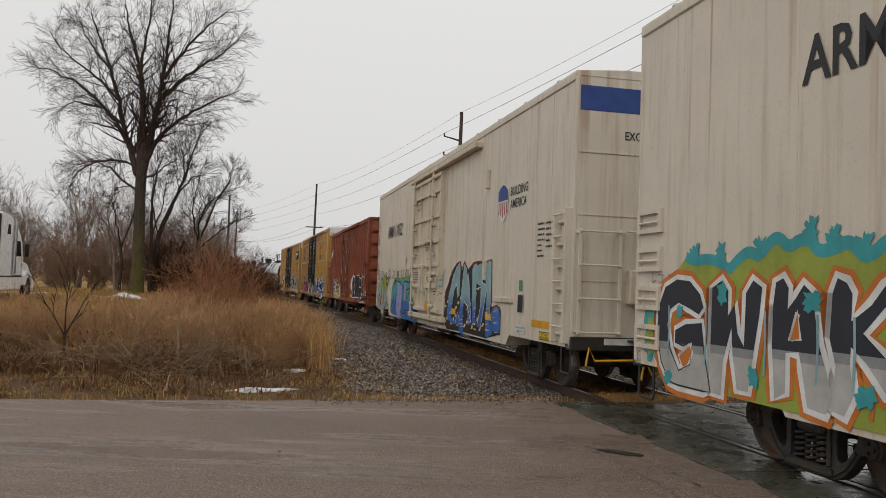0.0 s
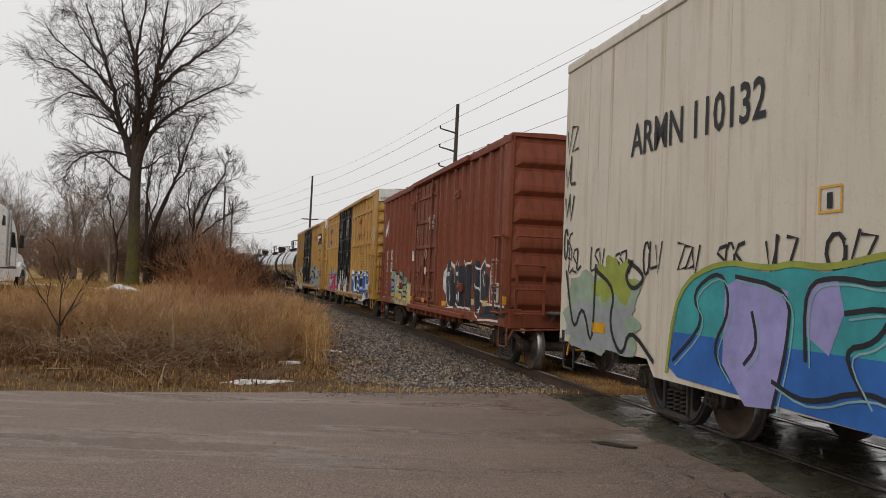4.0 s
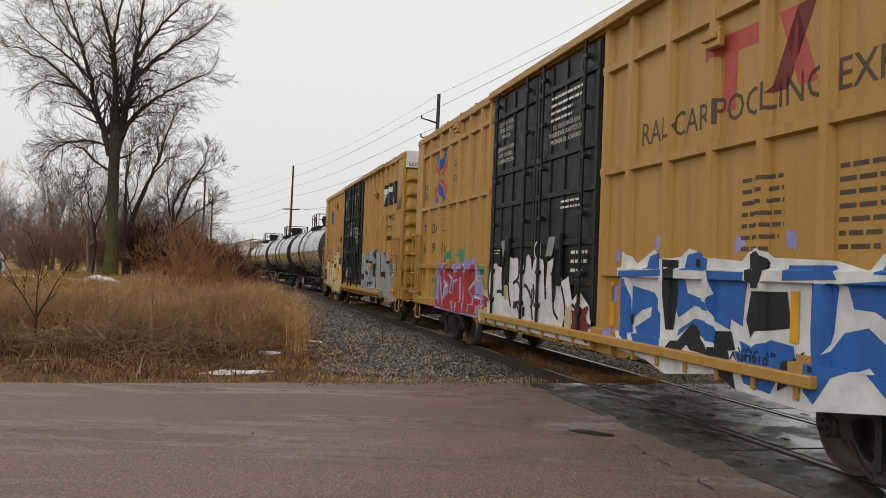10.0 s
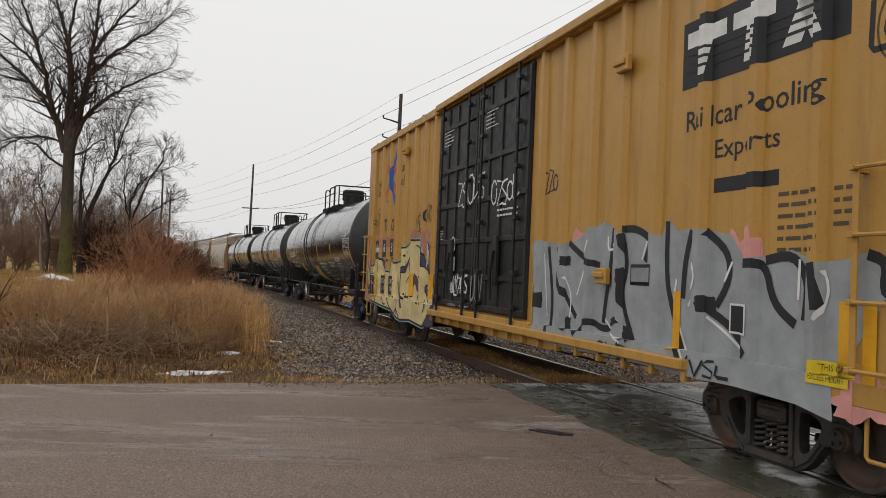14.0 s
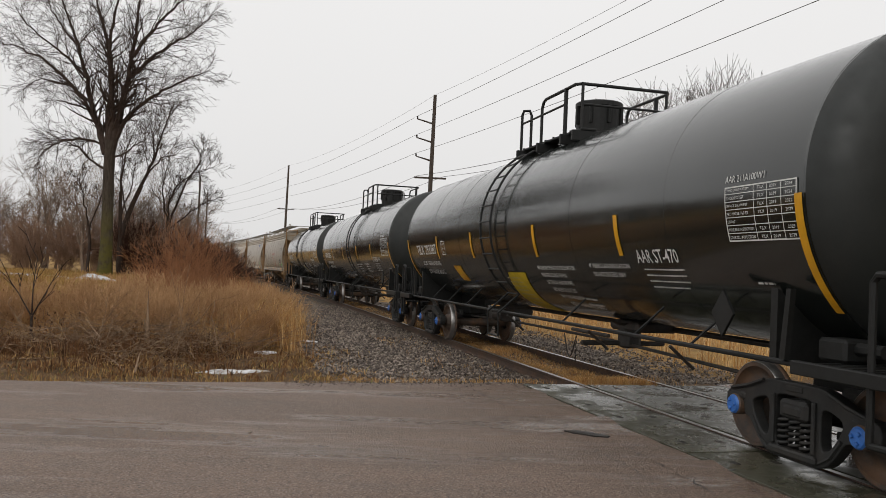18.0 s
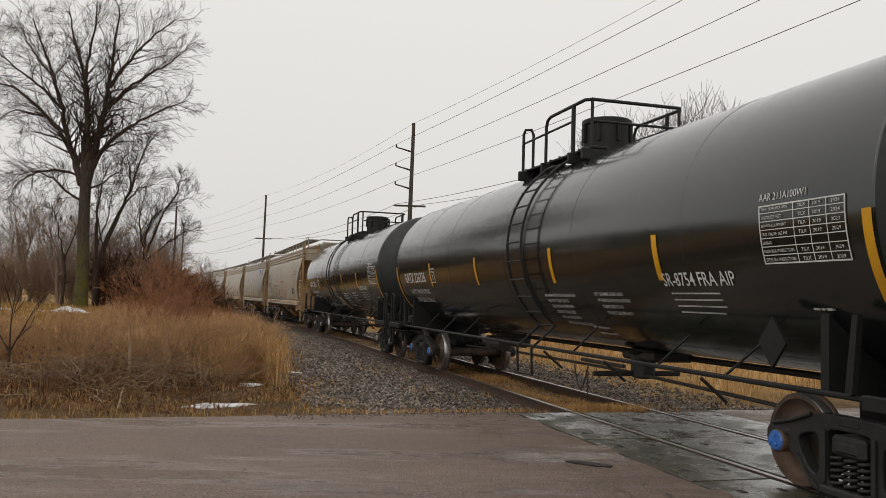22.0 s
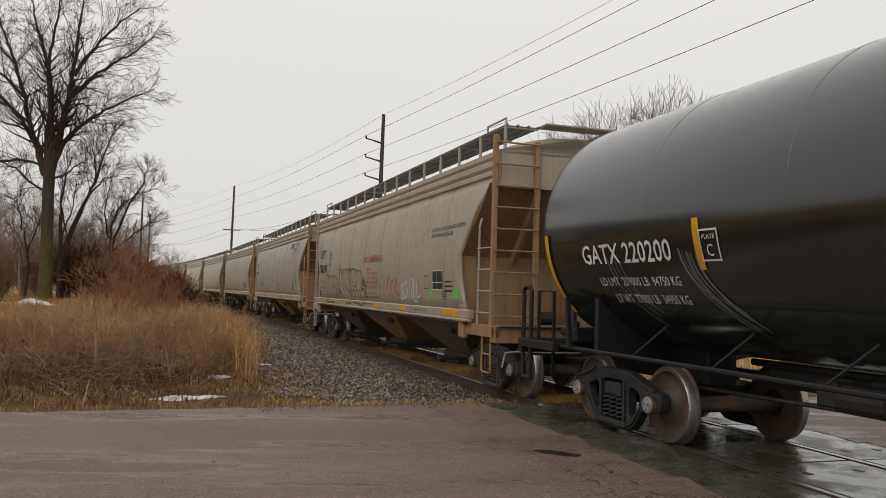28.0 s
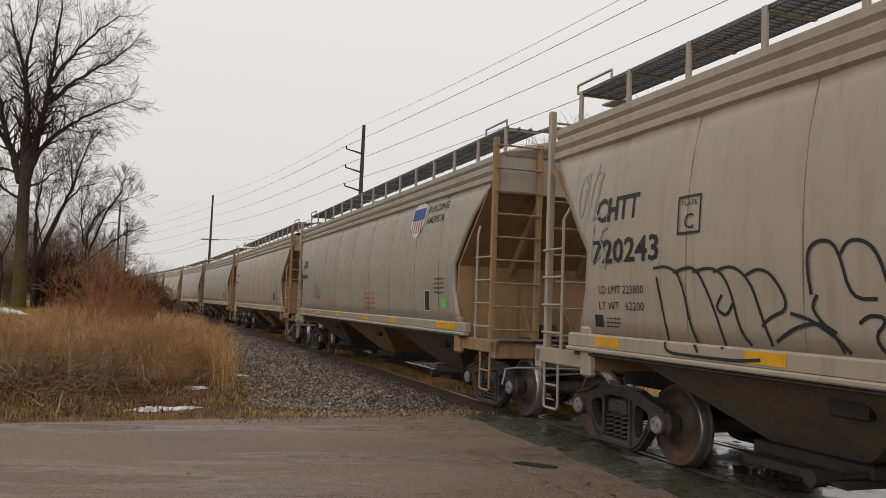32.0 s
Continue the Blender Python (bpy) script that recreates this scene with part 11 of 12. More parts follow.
def build_grass():
    rng = np.random.default_rng(3)
    off = track_off

    def tall_zone(x, y):
        o = off(x, y)
        rim = 4.45 + 0.35 * np.sin(y * 1.1) + 0.2 * np.sin(y * 2.7)
        front = 16.7 + 0.12 * (x + 4) + 0.5 * np.sin(x * 1.3) + 0.3 * np.sin(x * 3.7)
        return smooth(0, 0.5, o - rim) * smooth(0, 1.2, y - front) * (0.12 + 0.88 * clump(x, y, 2.3) ** 1.6)

    # feathery golden stand along the gravel, rusty weeds behind it
    blades("tall_grass", scatter(rng, 120000, -9.0, -1.0, 16.5, 36, lambda x, y: 0.48 + 0.50 * smooth(8.2, 4.8, off(x, y)) + 0.30 * clump(x, y, 2.3), lambda x, y: tall_zone(x, y) * (0.16 + 0.84 * smooth(7.6, 5.4, off(x, y)))), "tall dry golden grass beside the gravel", M_TALL, 0.011, 0.32, bend=0.30)
    blades("weeds", scatter(rng, 150000, -14, -3, 16.6, 33, lambda x, y: (0.30 + 0.50 * clump(x, y, 1.1)) * (0.45 + 0.55 * smooth(11.0, 7.5, off(x, y))), lambda x, y: tall_zone(x, y) * smooth(5.4, 6.6, off(x, y)) * (0.14 + 0.86 * smooth(-10.2, -7.6, x + 0.35 * (y - 18))) * (1 - 0.96 * smooth(19.5, 22.5, y) * smooth(-7.6, -9.2, x))), "tangled rusty brown weeds and dead stalks", M_BROWNGRASS, 0.011, 0.50)
    heads = scatter(rng, 22000, -9.0, -1.0, 16.5, 34, lambda x, y: 0.13 + 0.0 * x, lambda x, y: tall_zone(x, y) * smooth(8.0, 5.4, off(x, y)))
    heads[:, 2] += rng.uniform(0.45, 1.0, len(heads)) * (0.55 + 0.45 * smooth(7.5, 5.0, off(heads[:, 0], heads[:, 1])))
    blades("seed_heads", heads, "pale feathery seed heads of the tall grass", M_TALL, 0.020, 0.8)
    leaf = scatter(rng, 9000, -13, -3.5, 15.6, 24, lambda x, y: 0.055 + 0.0 * x, lambda x, y: tall_zone(x, y) * smooth(5.2, 6.2, off(x, y)))
    leaf[:, 2] += rng.uniform(0.05, 0.62, len(leaf))
    blades("dead_leaves", leaf, "curled dark brown leaves clinging to the weeds", M_DEAD, 0.038, 0.9)
    blades("field_grass", scatter(rng, 110000, -45, -5, 17.5, 58, lambda x, y: (0.16 + 0.16 * clump(x, y, 0.4)) * (0.6 + 0.4 * smooth(18, 30, y)), lambda x, y: smooth(5, 7, off(x, y)) * 0.9 * smooth(0, 2, y - 17.5)), "short dry yellow grass across the field", M_FIELD, 0.028, 0.35)
    blades("grass_thatch", scatter(rng, 80000, -16, 2.0, 9, 19.5, lambda x, y: 0.06 + 0.11 * clump(x, y, 2.6), lambda x, y: smooth(-0.12, 0.10, y - road_edge(x)) * smooth(2.3, 4.6, off(x, y) + 1.4 * (clump(x, y, 2.2) - 0.5)) * (0.08 + 0.92 * clump(x, y, 1.5) ** 1.6)), "matted dead grass along the road", M_THATCH, 0.013, 1.5)
    blades("verge_grass", scatter(rng, 12000, -16, 2.2, 9, 15, lambda x, y: 0.14 + 0.10 * clump(x, y, 2.3), lambda x, y: (1 - smooth(0.15, 0.75, y - road_edge(x))) * smooth(-0.12, 0.0, y - road_edge(x)) * clump(x, y, 1.9)), "tufts of yellow grass at the road's edge", M_FIELD, 0.010, 0.6)
    blades("dead_weeds", scatter(rng, 34000, -13, -2.0, 11, 18.5, lambda x, y: 0.10 + 0.22 * clump(x, y, 3.1) ** 2, lambda x, y: smooth(0.5, 1.6, y - road_edge(x)) * (1 - smooth(4.5, 6.5, y - road_edge(x))) * smooth(3.6, 4.8, off(x, y)) * clump(x, y, 1.7) ** 2), "flattened dark brown dead weeds and leaf litter", M_DEAD, 0.022, 1.3)
    blades("undergrowth", scatter(rng, 30000, -11, -3.4, 14.5, 19, lambda x, y: 0.16 + 0.30 * clump(x, y, 2.0), lambda x, y: smooth(3.0, 4.4, y - road_edge(x)) * (1 - smooth(5.2, 7.0, y - road_edge(x))) * smooth(4.9, 6.0, off(x, y)) * (0.2 + 0.8 * clump(x, y, 1.2))), "dark red-brown undergrowth below the weeds, with the gaps' shade in its colour", M_DEAD, 0.014, 0.7)
    blades("green_tufts", scatter(rng, 6000, -14, 0.5, 9, 16, lambda x, y: 0.05 + 0.07 * clump(x, y, 3.1), lambda x, y: smooth(0.0, 0.3, y - road_edge(x)) * (1 - smooth(1.2, 2.2, y - road_edge(x))) * smooth(2.6, 4, off(x, y)) * clump(x + 5, y, 1.3) ** 3), "small green tufts of living grass", M_GREEN, 0.010, 0.7)
    # tufts in the track and along it
    def by_track(count, s0, s1, o0, o1, h, dens):
        s, o = rng.uniform(s0, s1, count), rng.uniform(o0, o1, count)
        k = dens * (0.25 + 0.75 * clump(s, o * 3, 1.4)) > rng.uniform(0, 1, count)
        pts = [on_track(a, b) for a, b in zip(s[k], o[k])]
        return np.array([(q.x, q.y, max(float(ground_z(q.x, q.y)) + 0.06, -0.22), h * rng.uniform(0.4, 1.2)) for q in pts])
    blades("track_grass", np.concatenate([by_track(30000, 1.5, 16, -0.68, 0.68, 0.13, 1.3), by_track(20000, 16, 45, -0.66, 0.66, 0.13, 1.2), by_track(5000, 1.6, 4.6, 0.95, 4.4, 0.05, 0.4), by_track(2200, 4.6, 12, 0.95, 2.4, 0.10, 0.45), by_track(1500, 1.6, 14, -1.6, -0.95, 0.16, 0.5)]), "dry yellow grass growing between the rails", M_TALL, 0.008, 0.5)
    blades("far_grass", by_track(26000, 3.2, 60, -14, -3.9, 0.45, 0.9), "dry golden grass beyond the railway", M_TALL, 0.02, 0.35)


def build_litter():
    rng = random.Random(8)
    t = Twigs(71)
    for i in range(420):
        x, y = rng.gauss(-5.6, 1.4), rng.gauss(15.9, 0.8)
        if y < road_edge(x) + 0.6 or track_off(x, y) < 4.4:
            continue
        z = float(ground_z(x, y)) + rng.uniform(0.02, 0.42) * smooth(13.4, 16.0, y)
        a = rng.uniform(0, math.pi)
        d = Vector((math.cos(a), math.sin(a) * 0.6, rng.gauss(0.03, 0.22))).normalized()
        t.limb(Vector((x, y, z)), d, rng.uniform(0.3, 1.3), rng.uniform(0.005, 0.013), 1, -0.01, 0.16, (4,), (0.3, 0.8), 0.0, 0.003)
    tagged(new("brushwood", t.mesh("brushwood", M_WOOD)), "tangle of cut branches lying in dead grass", "branches", kind="stuff")
    for x, y, a, l, lean, r in ((-4.55, 13.3, 125, 0.55, 22, 0.03), (-4.35, 13.25, 105, 0.6, 26, 0.032), (-4.2, 13.3, 80, 0.5, 20, 0.026), (-3.6, 15.6, 110, 1.1, 45, 0.014), (-5.0, 15.4, 8, 1.9, 6, 0.022), (-6.6, 13.9, -22, 1.2, 5, 0.02), (-7.0, 17.2, 5, 2.2, 4, 0.04), (-9.2, 16.2, -20, 2.0, 6, 0.03), (-5.2, 16.4, 92, 0.8, 70, 0.07)):
        b = Twigs(int(100 + 10 * y))
        d = Vector((math.cos(radians(a)) * math.cos(radians(lean)), math.sin(radians(a)) * math.cos(radians(lean)), math.sin(radians(lean))))
        b.limb(Vector((0, 0, 0)), d, l, r, 1, -0.02, 0.06, (2,), (0.3, 0.7), 0, 0.006)
        tagged(new("branch", b.mesh("branch", M_WOOD)), "pale cut branch lying in dead grass", "branch", "cut branches").matrix_basis = pose(x, y, float(ground_z(x, y)) + 0.03)


def pebbles(name, rows, label, mat, category="gravel"):
    """Rough stones: rows of x, y, z, size."""
    rng = np.random.default_rng(len(rows))
    p = np.asarray(rows)
    n = len(p)
    base = np.array([(1, 0, 0), (-1, 0, 0), (0, 1, 0), (0, -1, 0), (0, 0, 1), (0, 0, -1)], float)
    tri = ((0, 2, 4), (2, 1, 4), (1, 3, 4), (3, 0, 4), (2, 0, 5), (1, 2, 5), (3, 1, 5), (0, 3, 5))
    k = base[None] * rng.uniform(0.55, 1.15, (n, 6, 1)) + rng.normal(0, 0.22, (n, 6, 3))
    a = rng.uniform(0, 2 * np.pi, n)
    c, s = np.cos(a)[:, None], np.sin(a)[:, None]
    x, y, z = k[:, :, 0] * c - k[:, :, 1] * s, k[:, :, 0] * s + k[:, :, 1] * c, k[:, :, 2] * 0.75
    v = np.stack([x, y, z], 2) * p[:, 3][:, None, None] + p[:, None, :3]
    f = [(b + i, b + j, b + l) for b in (np.arange(n) * 6).tolist() for i, j, l in tri]
    return tagged(new(name, raw_mesh(name, v.reshape(-1, 3).tolist(), f, mat)), label, category, kind="stuff")




def bed_material():
    m = Mat("gravel_bed", 0.85, spec=0.3)
    c = m.ramp(m.voronoi(16, "F1", "Color"), (0.1, (0.045, 0.035, 0.028)), (0.6, (0.12, 0.092, 0.070)), (0.95, (0.22, 0.175, 0.135)))
    soil = m.ramp(m.noise(1.4, 5), (0.4, (0.060, 0.042, 0.028)), (0.7, (0.14, 0.098, 0.060)))
    m.color(m.mix(m.grey(m.noise(0.7, 5, 0.65), 0.42, 0.58), c, soil))
    m.bump(m.voronoi(18, "F1", "Distance"), 0.9, 0.05)
    return m.mat


def build_ballast():
    bed = bed_material()
    ss = np.concatenate([np.arange(1.45, 60, 0.5), np.arange(60, 330, 4)])
    offs = np.array([-4.6, -4.0, -3.2, -2.4, -1.7, -1.2, -0.6, 0.0, 0.6, 1.2, 1.7, 2.4, 3.2, 3.9, 4.5])
    v, f = [], []
    for s in ss:
        for o in offs:
            q = on_track(s, o)
            g = float(ground_z(q.x, q.y))
            top = -0.19 if abs(o) < 1.4 else -0.19 - 0.03 * (abs(o) - 1.4)
            k = smooth(3.0, 4.4, abs(o) + 0.35 * math.sin(s * 1.7))
            blend = float(k)
            z = (top + 0.02 * noise.noise((q.x * 2, q.y * 2, 0))) * (1 - blend) + (g - 0.04) * blend
            v.append((q.x, q.y, z))
    n = len(offs)
    f = [(i * n + j, (i + 1) * n + j, (i + 1) * n + j + 1, i * n + j + 1) for i in range(len(ss) - 1) for j in range(n - 1)]
    tagged(new("ballast_bed", raw_mesh("ballast_bed", v, f, bed, True)), "bed of dark crushed stone and dirt under the track", "gravel", kind="structure")
    rng = np.random.default_rng(6)

    def strip(count, s0, s1, o0, o1, lo, hi, dens=None):
        s = s0 + (s1 - s0) * rng.uniform(0, 1, count) ** 1.35
        o = rng.uniform(o0, o1, count)
        keep = np.ones(count, bool) if dens is None else dens(s, o) > rng.uniform(0, 1, count)
        s, o = s[keep], o[keep]
        out = []
        for a, b in zip(s, o):
            q = on_track(a, b)
            z = -0.19 if abs(b) < 1.4 else -0.19 - 0.03 * (abs(b) - 1.4)
            if abs(b) > 3.2:
                z = max(z, float(ground_z(q.x, q.y)))
            out.append((q.x, q.y, z + rng.uniform(0.0, 0.05), rng.uniform(lo, hi)))
        return out

    near = strip(40000, 1.6, 34, 1.75, 4.7, 0.016, 0.052, lambda s, o: np.clip(1.15 - np.abs(o - 3.0) / 2.2 + 0.3 * np.sin(s * 1.3 + o * 2), 0.12, 1) * (0.10 + 0.90 * smooth(2.3, 4.2, s + 0.7 * np.sin(o * 2.6))))
    near += strip(9000, 1.6, 30, 0.85, 1.8, 0.015, 0.035) + strip(4000, 1.6, 40, -0.7, 0.7, 0.018, 0.04) + strip(9000, 1.6, 34, -4.4, -0.85, 0.02, 0.045)
    pebbles("ballast_stone", near, "loose dark crushed stone beside the rails", M_BALLAST)
    verge = []
    for _ in range(1500):
        x = rng.uniform(-1.8, 2.3)
        y = road_edge(x) + rng.normal(0.0, 0.28)
        if abs(track_off(x, y)) > 1.85:
            verge.append((x, y, (0.006 if y < road_edge(x) else float(ground_z(x, y)) + 0.01), rng.uniform(0.006, 0.02)))
    pebbles("loose_gravel", verge, "small stones scattered along the road's edge", M_BALLAST)


def snow_patch(x, y, a, b, h, turn, seed, thing_label):
    rng = random.Random(seed)
    v, f, n, rings = [], [], 30, 5
    ph = [rng.uniform(0, 6.28) for _ in range(4)]
    for i in range(rings + 1):
        k = i / rings
        for j in range(n):
            t = 2 * math.pi * j / n
            r = k * (1 + 0.25 * math.sin(3 * t + ph[0]) + 0.18 * math.sin(5 * t + ph[1]) + 0.10 * math.sin(9 * t + ph[2]))
            px, py = a * r * math.cos(t), b * r * math.sin(t)
            v.append((px, py, h * (1 - k * k) ** 0.6 * (0.8 + 0.4 * noise.noise((px * 3 + seed, py * 3, 0))) - 0.012 * k))
    for i in range(rings):
        for j in range(n):
            q = (j + 1) % n
            f.append((i * n + j, i * n + q, (i + 1) * n + q, (i + 1) * n + j))
    ob = tagged(new("snow_patch", raw_mesh("snow_patch", v, f, M_SNOW, True)), thing_label, "snow", "snow patches")
    ob.matrix_basis = pose(x, y, float(ground_z(x, y)) + 0.03, 0, 0, turn)


def build_snow():
    lab = "thin patch of old melting snow on dead grass"
    for x, y, a, b, h, turn, seed in ((-2.95, 13.75, 0.58, 0.13, 0.06, 20, 1), (-3.09, 17.4, 0.26, 0.20, 0.05, 35, 3), (-4.05, 17.0, 0.14, 0.10, 0.04, 0, 6), (-2.75, 21.2, 0.32, 0.20, 0.08, 0, 4), (-12.8, 27.5, 0.9, 0.35, 0.16, 5, 7), (-16.5, 26.5, 0.9, 0.4, 0.16, 5, 8), (-22.5, 46.5, 3.2, 0.5, 0.12, 0, 9)):
        snow_patch(x, y, a, b, h, turn, seed, lab)
    for x, y, a, b, h, turn, seed in ((-17.2, 45.0, 0.75, 0.6, 0.34, 0, 10), (-18.1, 44.6, 0.5, 0.4, 0.16, 20, 11), (-16.4, 44.8, 0.45, 0.4, 0.14, -15, 12)):
        snow_patch(x, y, a, b, h, turn, seed, "low heap of dirty old snow in the field")


# ---------------- poles and wires ----------------
M_POLE = bark_material("weathered_pole", (0.045, 0.036, 0.030), (0.095, 0.078, 0.066))
M_WIRE = plain("dull_wire", (0.045, 0.045, 0.048), 0.5)
POLES = {"a": (19.6, 4.0, 15.25), "b": (0.77, 59.38, 14.45), "c": (-18.23, 114.26, 15.4), "d": (-42.0, 165.0, 15.4)}


def build_poles():
    for key, (x, y, top) in POLES.items():
        pole = thing("utility_pole", "weathered wooden utility pole with three wire arms" if key in "ab" else "weathered wooden utility pole with one low crossarm", "utility pole", "utility poles", m=pose(x, y, 0))
        part("shaft", MB().tube([(0, 0, -0.4), (0.03, 0, top * 0.5), (0.10, 0, top)], [0.20, 0.16, 0.12], 12), M_POLE, pole)
        for k, z in enumerate((12.35, 11.0, 9.65) if key in "ab" else ()):
            z = z + top - 14.45
            arm = MB().tube([(0.02, 0, z), (-0.55, 0, z + 0.16), (-1.1, 0, z + 0.30)], [0.07, 0.055, 0.045], 7)
            a = part("arm", arm, M_POLE, pole)
            part("insulator", MB().lathe([(0, 0.03), (0.06, 0.07), (0.10, 0.04), (0.16, 0.07), (0.22, 0.03)], 10, "z", (-1.1, 0, z + 0.30)), M_DARKIRON, a)
        part("crossarm", MB().box(-1.15, -0.06, top - 6.1, 1.15, 0.06, top - 5.97, 0.01), M_POLE, pole)
    names = list(POLES)
    def strand(p, q, sag, r, label):
        pts = []
        for k in range(25):
            t = k / 24
            w = Vector(p).lerp(Vector(q), t)
            pts.append((w.x, w.y, w.z - sag * 4 * t * (1 - t)))
        tagged(new("overhead_wire", mesh_of("overhead_wire", MB().tube(pts, r, 5), M_WIRE)), label, "wire", "overhead wires")
    for a, b in zip(names, names[1:]):
        pa, pb = POLES[a], POLES[b]
        for z in (12.35, 11.0, 9.65):
            xa, xb = [-1.1 if k in "ab" else 0.0 for k in (a, b)]
            strand((pa[0] + xa, pa[1], z + 0.52 + pa[2] - 14.45), (pb[0] + xb, pb[1], z + 0.52 + pb[2] - 14.45), 0.4, 0.013, "dark power wire strung between poles")
        strand((pa[0] + 0.1, pa[1], pa[2]), (pb[0] + 0.1, pb[1], pb[2]), 0.7, 0.009, "thin earth wire along the pole tops")
        for x in (-0.9, 0.9):
            strand((pa[0] + x, pa[1], pa[2] - 5.9), (pb[0] + x, pb[1], pb[2] - 5.9), 1.0, 0.016, "dark cable strung between crossarms")
    pole = thing("utility_pole", "thin weathered wooden pole behind bare trees", "utility pole", "utility poles", m=pose(-30.6, 116.0, 0))
    part("shaft", MB().tube([(0, 0, -0.4), (0, 0, 13.6)], [0.18, 0.12], 10), M_POLE, pole)


# ---------------- parked lorry ----------------
def build_lorry():
    white = paint("white_cab_paint", (0.78, 0.78, 0.78), (0.35, 0.33, 0.31), 0.3, 0.4, 0.5)
    glass = plain("dark_glass", (0.012, 0.014, 0.016), 0.08)
    chrome = plain("dull_chrome", (0.45, 0.45, 0.46), 0.25, 0.9)
    x, y = -23.05, 43.8
    lorry = thing("lorry", "white long-nosed lorry tractor parked across the field", "lorry", m=pose(x, y, float(ground_z(x, y)) - 0.02, 0, 0, 103))
    cab = MB().prism([(-6.2, 1.1), (-2.45, 1.1), (-2.30, 2.0), (-2.62, 2.72), (-3.0, 3.12), (-3.6, 3.52), (-4.3, 3.83), (-5.1, 4.02), (-6.2, 4.1)], -1.22, 1.22)
    part("cab", cab, white, lorry)
    hood = MB().prism([(-2.5, 0.75), (-0.15, 0.75), (0.0, 1.0), (-0.05, 1.45), (-0.55, 1.75), (-2.4, 2.02)], -0.98, 0.98)
    part("bonnet", hood, white, lorry)
    for s in (-1, 1):
        part("fender", MB().prism([(-1.95, 0.65), (-1.85, 1.15), (-1.45, 1.40), (-0.85, 1.40), (-0.35, 1.15), (-0.15, 0.65), (-0.45, 0.65), (-0.62, 1.0), (-1.0, 1.15), (-1.4, 1.0), (-1.65, 0.65)], s * 0.85, s * 1.22), white, lorry)
        part("mirror", MB().box(-2.55, s * 1.32, 2.1, -2.40, s * 1.52, 2.75, 0.03).tube([(-2.5, s * 1.2, 2.5), (-2.48, s * 1.4, 2.5)], 0.02, 6), M_RUBBER, lorry)
        part("side_window", MB().prism([(-3.9, 2.1), (-2.75, 2.1), (-3.05, 2.85), (-3.9, 2.85)], s * 1.222, s * 1.235), glass, lorry)
        part("door_seam", MB().box(-4.02, s * 1.221, 1.15, -3.99, s * 1.228, 2.95).box(-2.62, s * 1.221, 1.15, -2.59, s * 1.228, 2.3).box(-4.0, s * 1.221, 1.14, -2.6, s * 1.228, 1.17), M_DARKIRON, lorry)
        part("sleeper_window", MB().prism([(-5.35, 3.1), (-4.75, 3.1), (-4.85, 3.55), (-5.2, 3.6)], s * 1.222, s * 1.235), glass, lorry)
        part("door_grip", MB().box(-3.92, s * 1.222, 1.72, -3.70, s * 1.26, 1.80, 0.01), M_RUBBER, lorry)
        # black trim strip along the lower edge of the cab side
        part("wheel_arch", MB().box(-6.15, s * 1.10, 1.05, -2.5, s * 1.245, 1.13, 0.01), M_RUBBER, lorry)
        part("headlight", MB().box(-0.35, s * 0.62, 1.02, -0.02, s * 0.95, 1.25, 0.03), chrome, lorry)
        part("exhaust_pipe", MB().tube([(-4.3, s * 1.32, 1.2), (-4.3, s * 1.32, 3.9)], 0.08, 10), chrome, lorry)
        part("side_fairing", MB().box(-6.2, s * 1.05, 0.45, -2.6, s * 1.24, 1.12, 0.03), white, lorry)
        for wx in (-1.05, -7.3, -8.6):
            w = MB()
            w.sm = True
            w.lathe([(-0.15, 0.28), (-0.15, 0.48), (-0.10, 0.52), (0.10, 0.52), (0.15, 0.48), (0.15, 0.28), (0.08, 0.2), (0.10, 0.0)] if s > 0 else [(0.15, 0.28), (0.15, 0.48), (0.10, 0.52), (-0.10, 0.52), (-0.15, 0.48), (-0.15, 0.28), (-0.08, 0.2), (-0.10, 0.0)], 24, "y", (wx, s * 1.05, 0.52))
            part("wheel", w, M_RUBBER, lorry)
    # the cab's unlit back: its shade is put into the dark iron colour
    back = part("back_panel", MB().box(-6.32, -1.18, 1.0, -6.205, 1.18, 4.0, 0.02), M_DARKIRON, lorry, "ribbed rear wall of the cab, coloured dark for its unlit side")
    for z in (1.6, 2.3, 3.0, 3.6):
        part("rib", MB().box(-6.36, -1.15, z - 0.03, -6.322, 1.15, z + 0.03, 0.006), M_GREYCAP, back)
    part("windscreen", MB().prism([(-2.36, 2.08), (-2.33, 2.06), (-2.76, 2.9), (-2.80, 2.9)], -1.05, 1.05), glass, lorry)
    part("bumper", MB().box(-0.45, -1.2, 0.35, 0.08, 1.2, 0.78, 0.05), white, lorry)
    part("grille", MB().box(-0.1, -0.5, 0.85, 0.03, 0.5, 1.5, 0.03), chrome, lorry)
    part("chassis", MB().box(-9.4, -0.45, 0.65, -0.5, 0.45, 0.95, 0.02), M_DARKIRON, lorry)


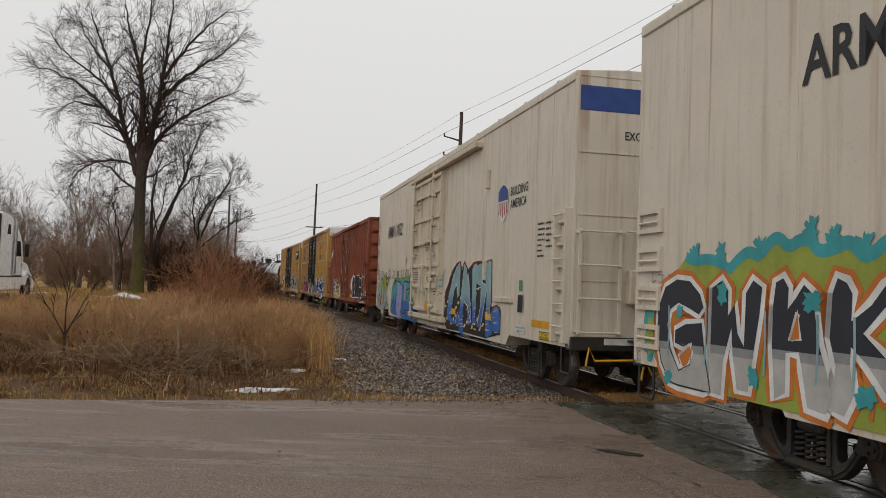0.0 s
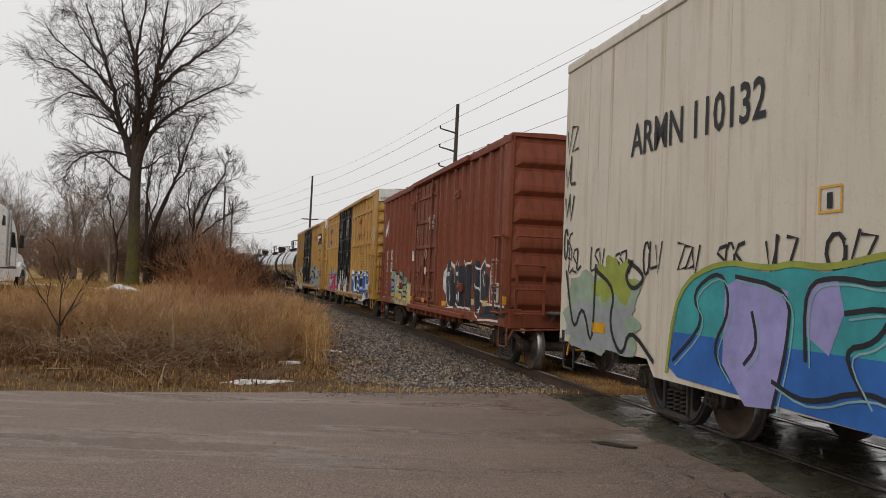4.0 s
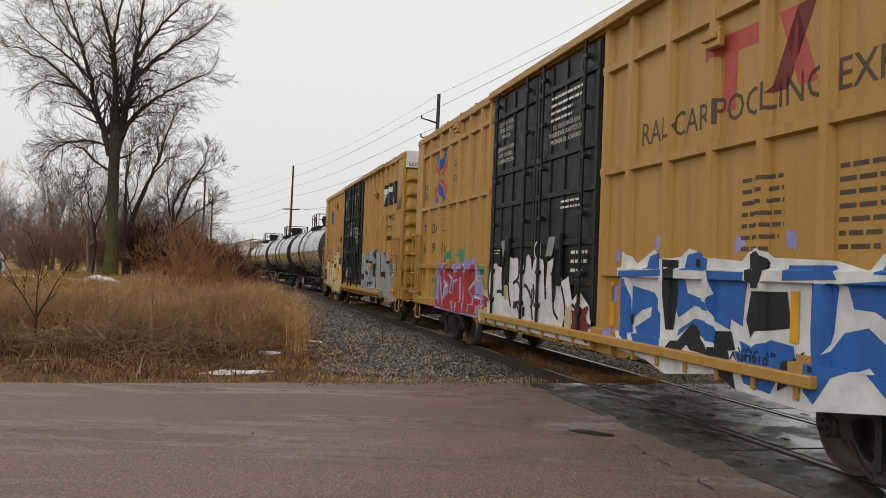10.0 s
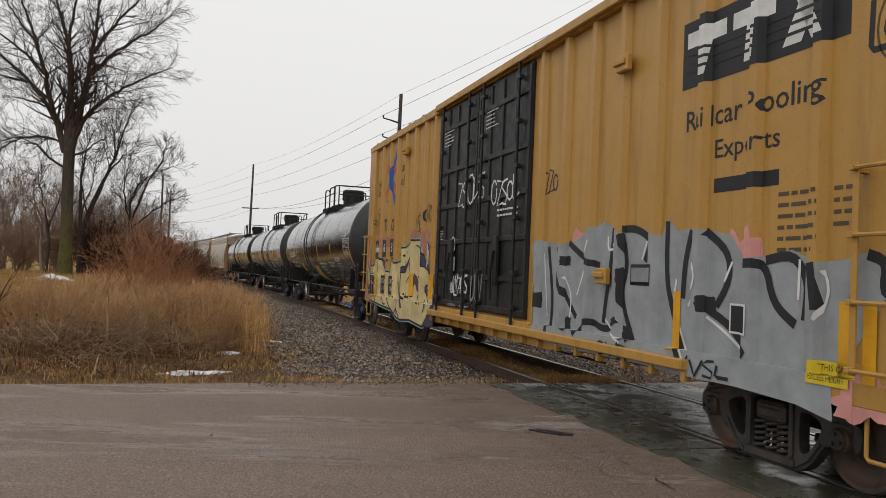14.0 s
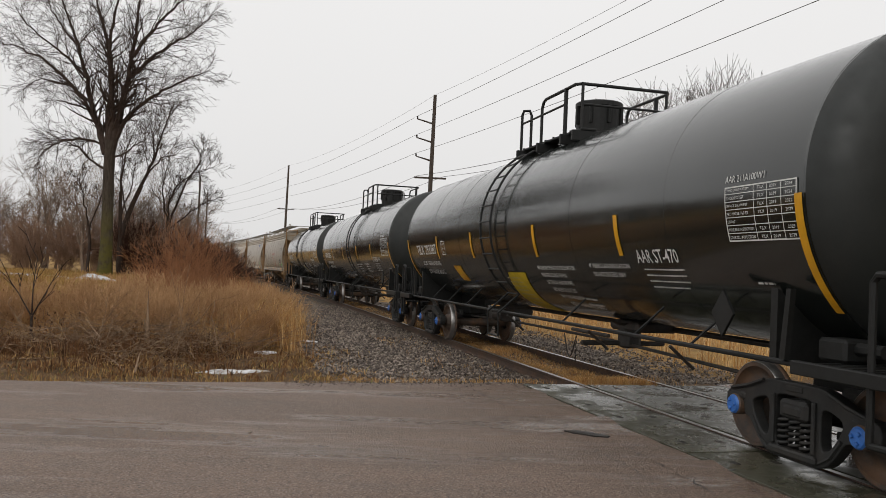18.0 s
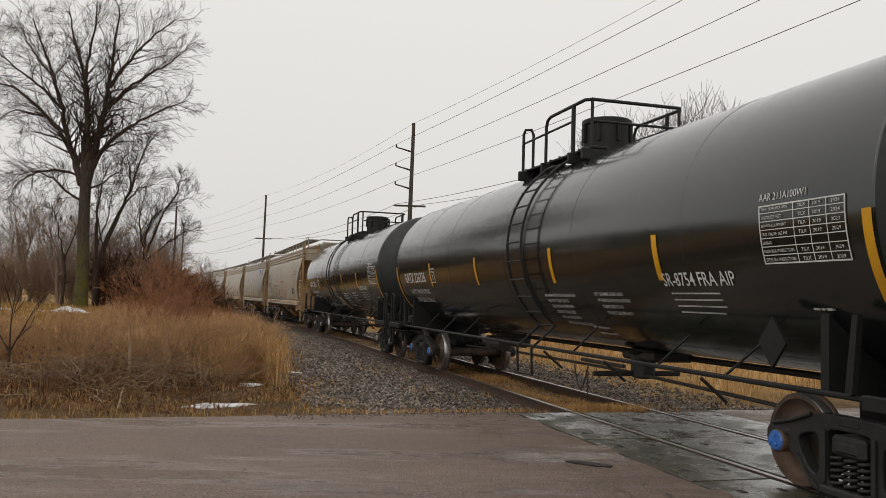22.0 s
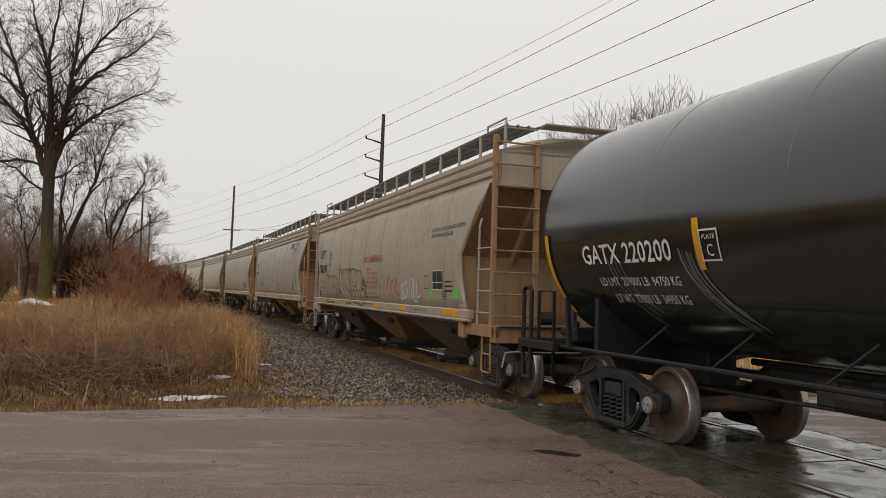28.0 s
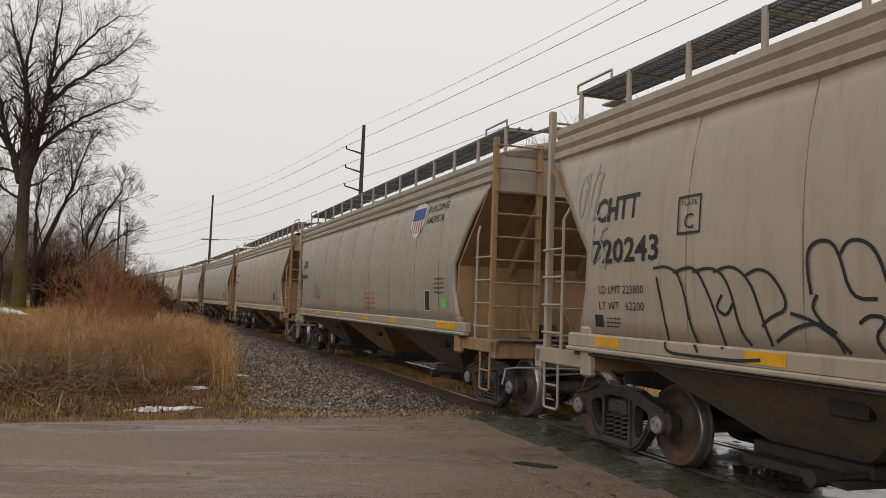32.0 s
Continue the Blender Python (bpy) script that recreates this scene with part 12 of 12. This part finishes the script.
# ---------------- marks on the road ----------------
def road_marks():
    tar = plain("wet_tar_patch", (0.018, 0.015, 0.013), 0.3)
    for x, y, a, b, turn, seed in ((1.98, 9.02, 0.24, 0.085, -35, 1),):
        rng = random.Random(seed)
        pts = []
        for k in range(18):
            t = 2 * math.pi * k / 18
            r = 1 + rng.uniform(-0.22, 0.22)
            pts.append((a * r * math.cos(t), b * r * math.sin(t)))
        me = mesh_of("pothole", MB().prism(pts, 0.002, 0.016, "z"), tar)
        tagged(new("pothole", me), "dark wet worn hole in the asphalt", "pothole", "potholes", "structure").matrix_basis = pose(x, y, 0.0, 0, 0, turn)
    rng = random.Random(31)
    for run, wide in (([(0.86, 12.6), (1.05, 11.7), (1.28, 10.67), (1.45, 10.2), (1.61, 9.76)], 0.020), ([(1.55, 9.9), (1.80, 8.6), (2.05, 7.6), (2.15, 7.0)], 0.014), ([(2.28, 8.5), (2.42, 7.6), (2.55, 6.6)], 0.03), ([(0.3, 12.3), (0.75, 11.95), (1.15, 11.9)], 0.016), ([(-6.0, 9.6), (-4.4, 9.9), (-3.2, 10.0)], 0.012)):
        pts = []
        for (ax, ay), (bx, by) in zip(run, run[1:]):
            for k in range(12):
                pts.append((ax + (bx - ax) * k / 12 + rng.gauss(0, 0.022), ay + (by - ay) * k / 12 + rng.gauss(0, 0.03)))
        v, f = [], []
        for i, (a, b) in enumerate(pts):
            h = wide * (rng.uniform(0.1, 1.0) if rng.random() < 0.7 else 0.05) / 2
            z = 0.012 * noise.noise((a * 0.25, b * 0.25, 0)) + 0.004
            v += [(a - h, b, z), (a + h, b, z)]
        f = [(2 * i, 2 * i + 1, 2 * i + 3, 2 * i + 2) for i in range(len(pts) - 1)]
        tagged(new("crack", raw_mesh("crack", v, f, tar)), "ragged dark crack in the asphalt", "crack", "road cracks", "structure")
    rows = []
    rng = random.Random(12)
    for _ in range(260):
        x, y = rng.uniform(-7, 3.2), rng.uniform(3, 12.4)
        if y < road_edge(x) - 0.1 and track_off(x, y) > 2.0:
            rows.append((x, y, 0.008, rng.uniform(0.003, 0.008)))
    rows.append((-1.59, 8.43, 0.012, 0.024))
    pebbles("road_grit", rows, "scattered dark grit on the wet road", M_BALLAST)


build_trees()
build_grass()
build_litter()
build_ballast()
build_snow()
build_poles()
build_lorry()
road_marks()

build_ground()
build_road()
build_track()
build_crossing()


# ---------------- what moves ----------------
SPEED = 4.87


def rolled(t):
    """How far the train has come: a little faster in the first seconds."""
    return SPEED * t + float(np.interp(t, (0, 1, 2, 3, 4, 5, 7, 9, 32), (-0.80, -0.53, -0.24, 0.0, 0.07, 0.12, 0.17, 0.2, 0.2)))


def motions():
    """The train rolls along the track slowing slightly at first, its wheels turning."""
    for car, mid, base, sets in CARS:
        rows = []
        for i in range(65):
            t = i * 0.5
            s = mid - rolled(t)
            a, b = on_track(s - base / 2), on_track(s + base / 2)
            d = a - b
            c = (a + b) / 2
            rows.append((t, pose(c.x, c.y, 0.004, 0, 0, math.degrees(math.atan2(d.y, d.x)))))
        walk(car, rows)
        for ob, rest, radius, first in sets:
            walk(ob, [(k * 0.1, rest @ pose(0, 0, 0, 0, math.degrees(first + rolled(k * 0.1) / radius), 0)) for k in range(321)])


motions()
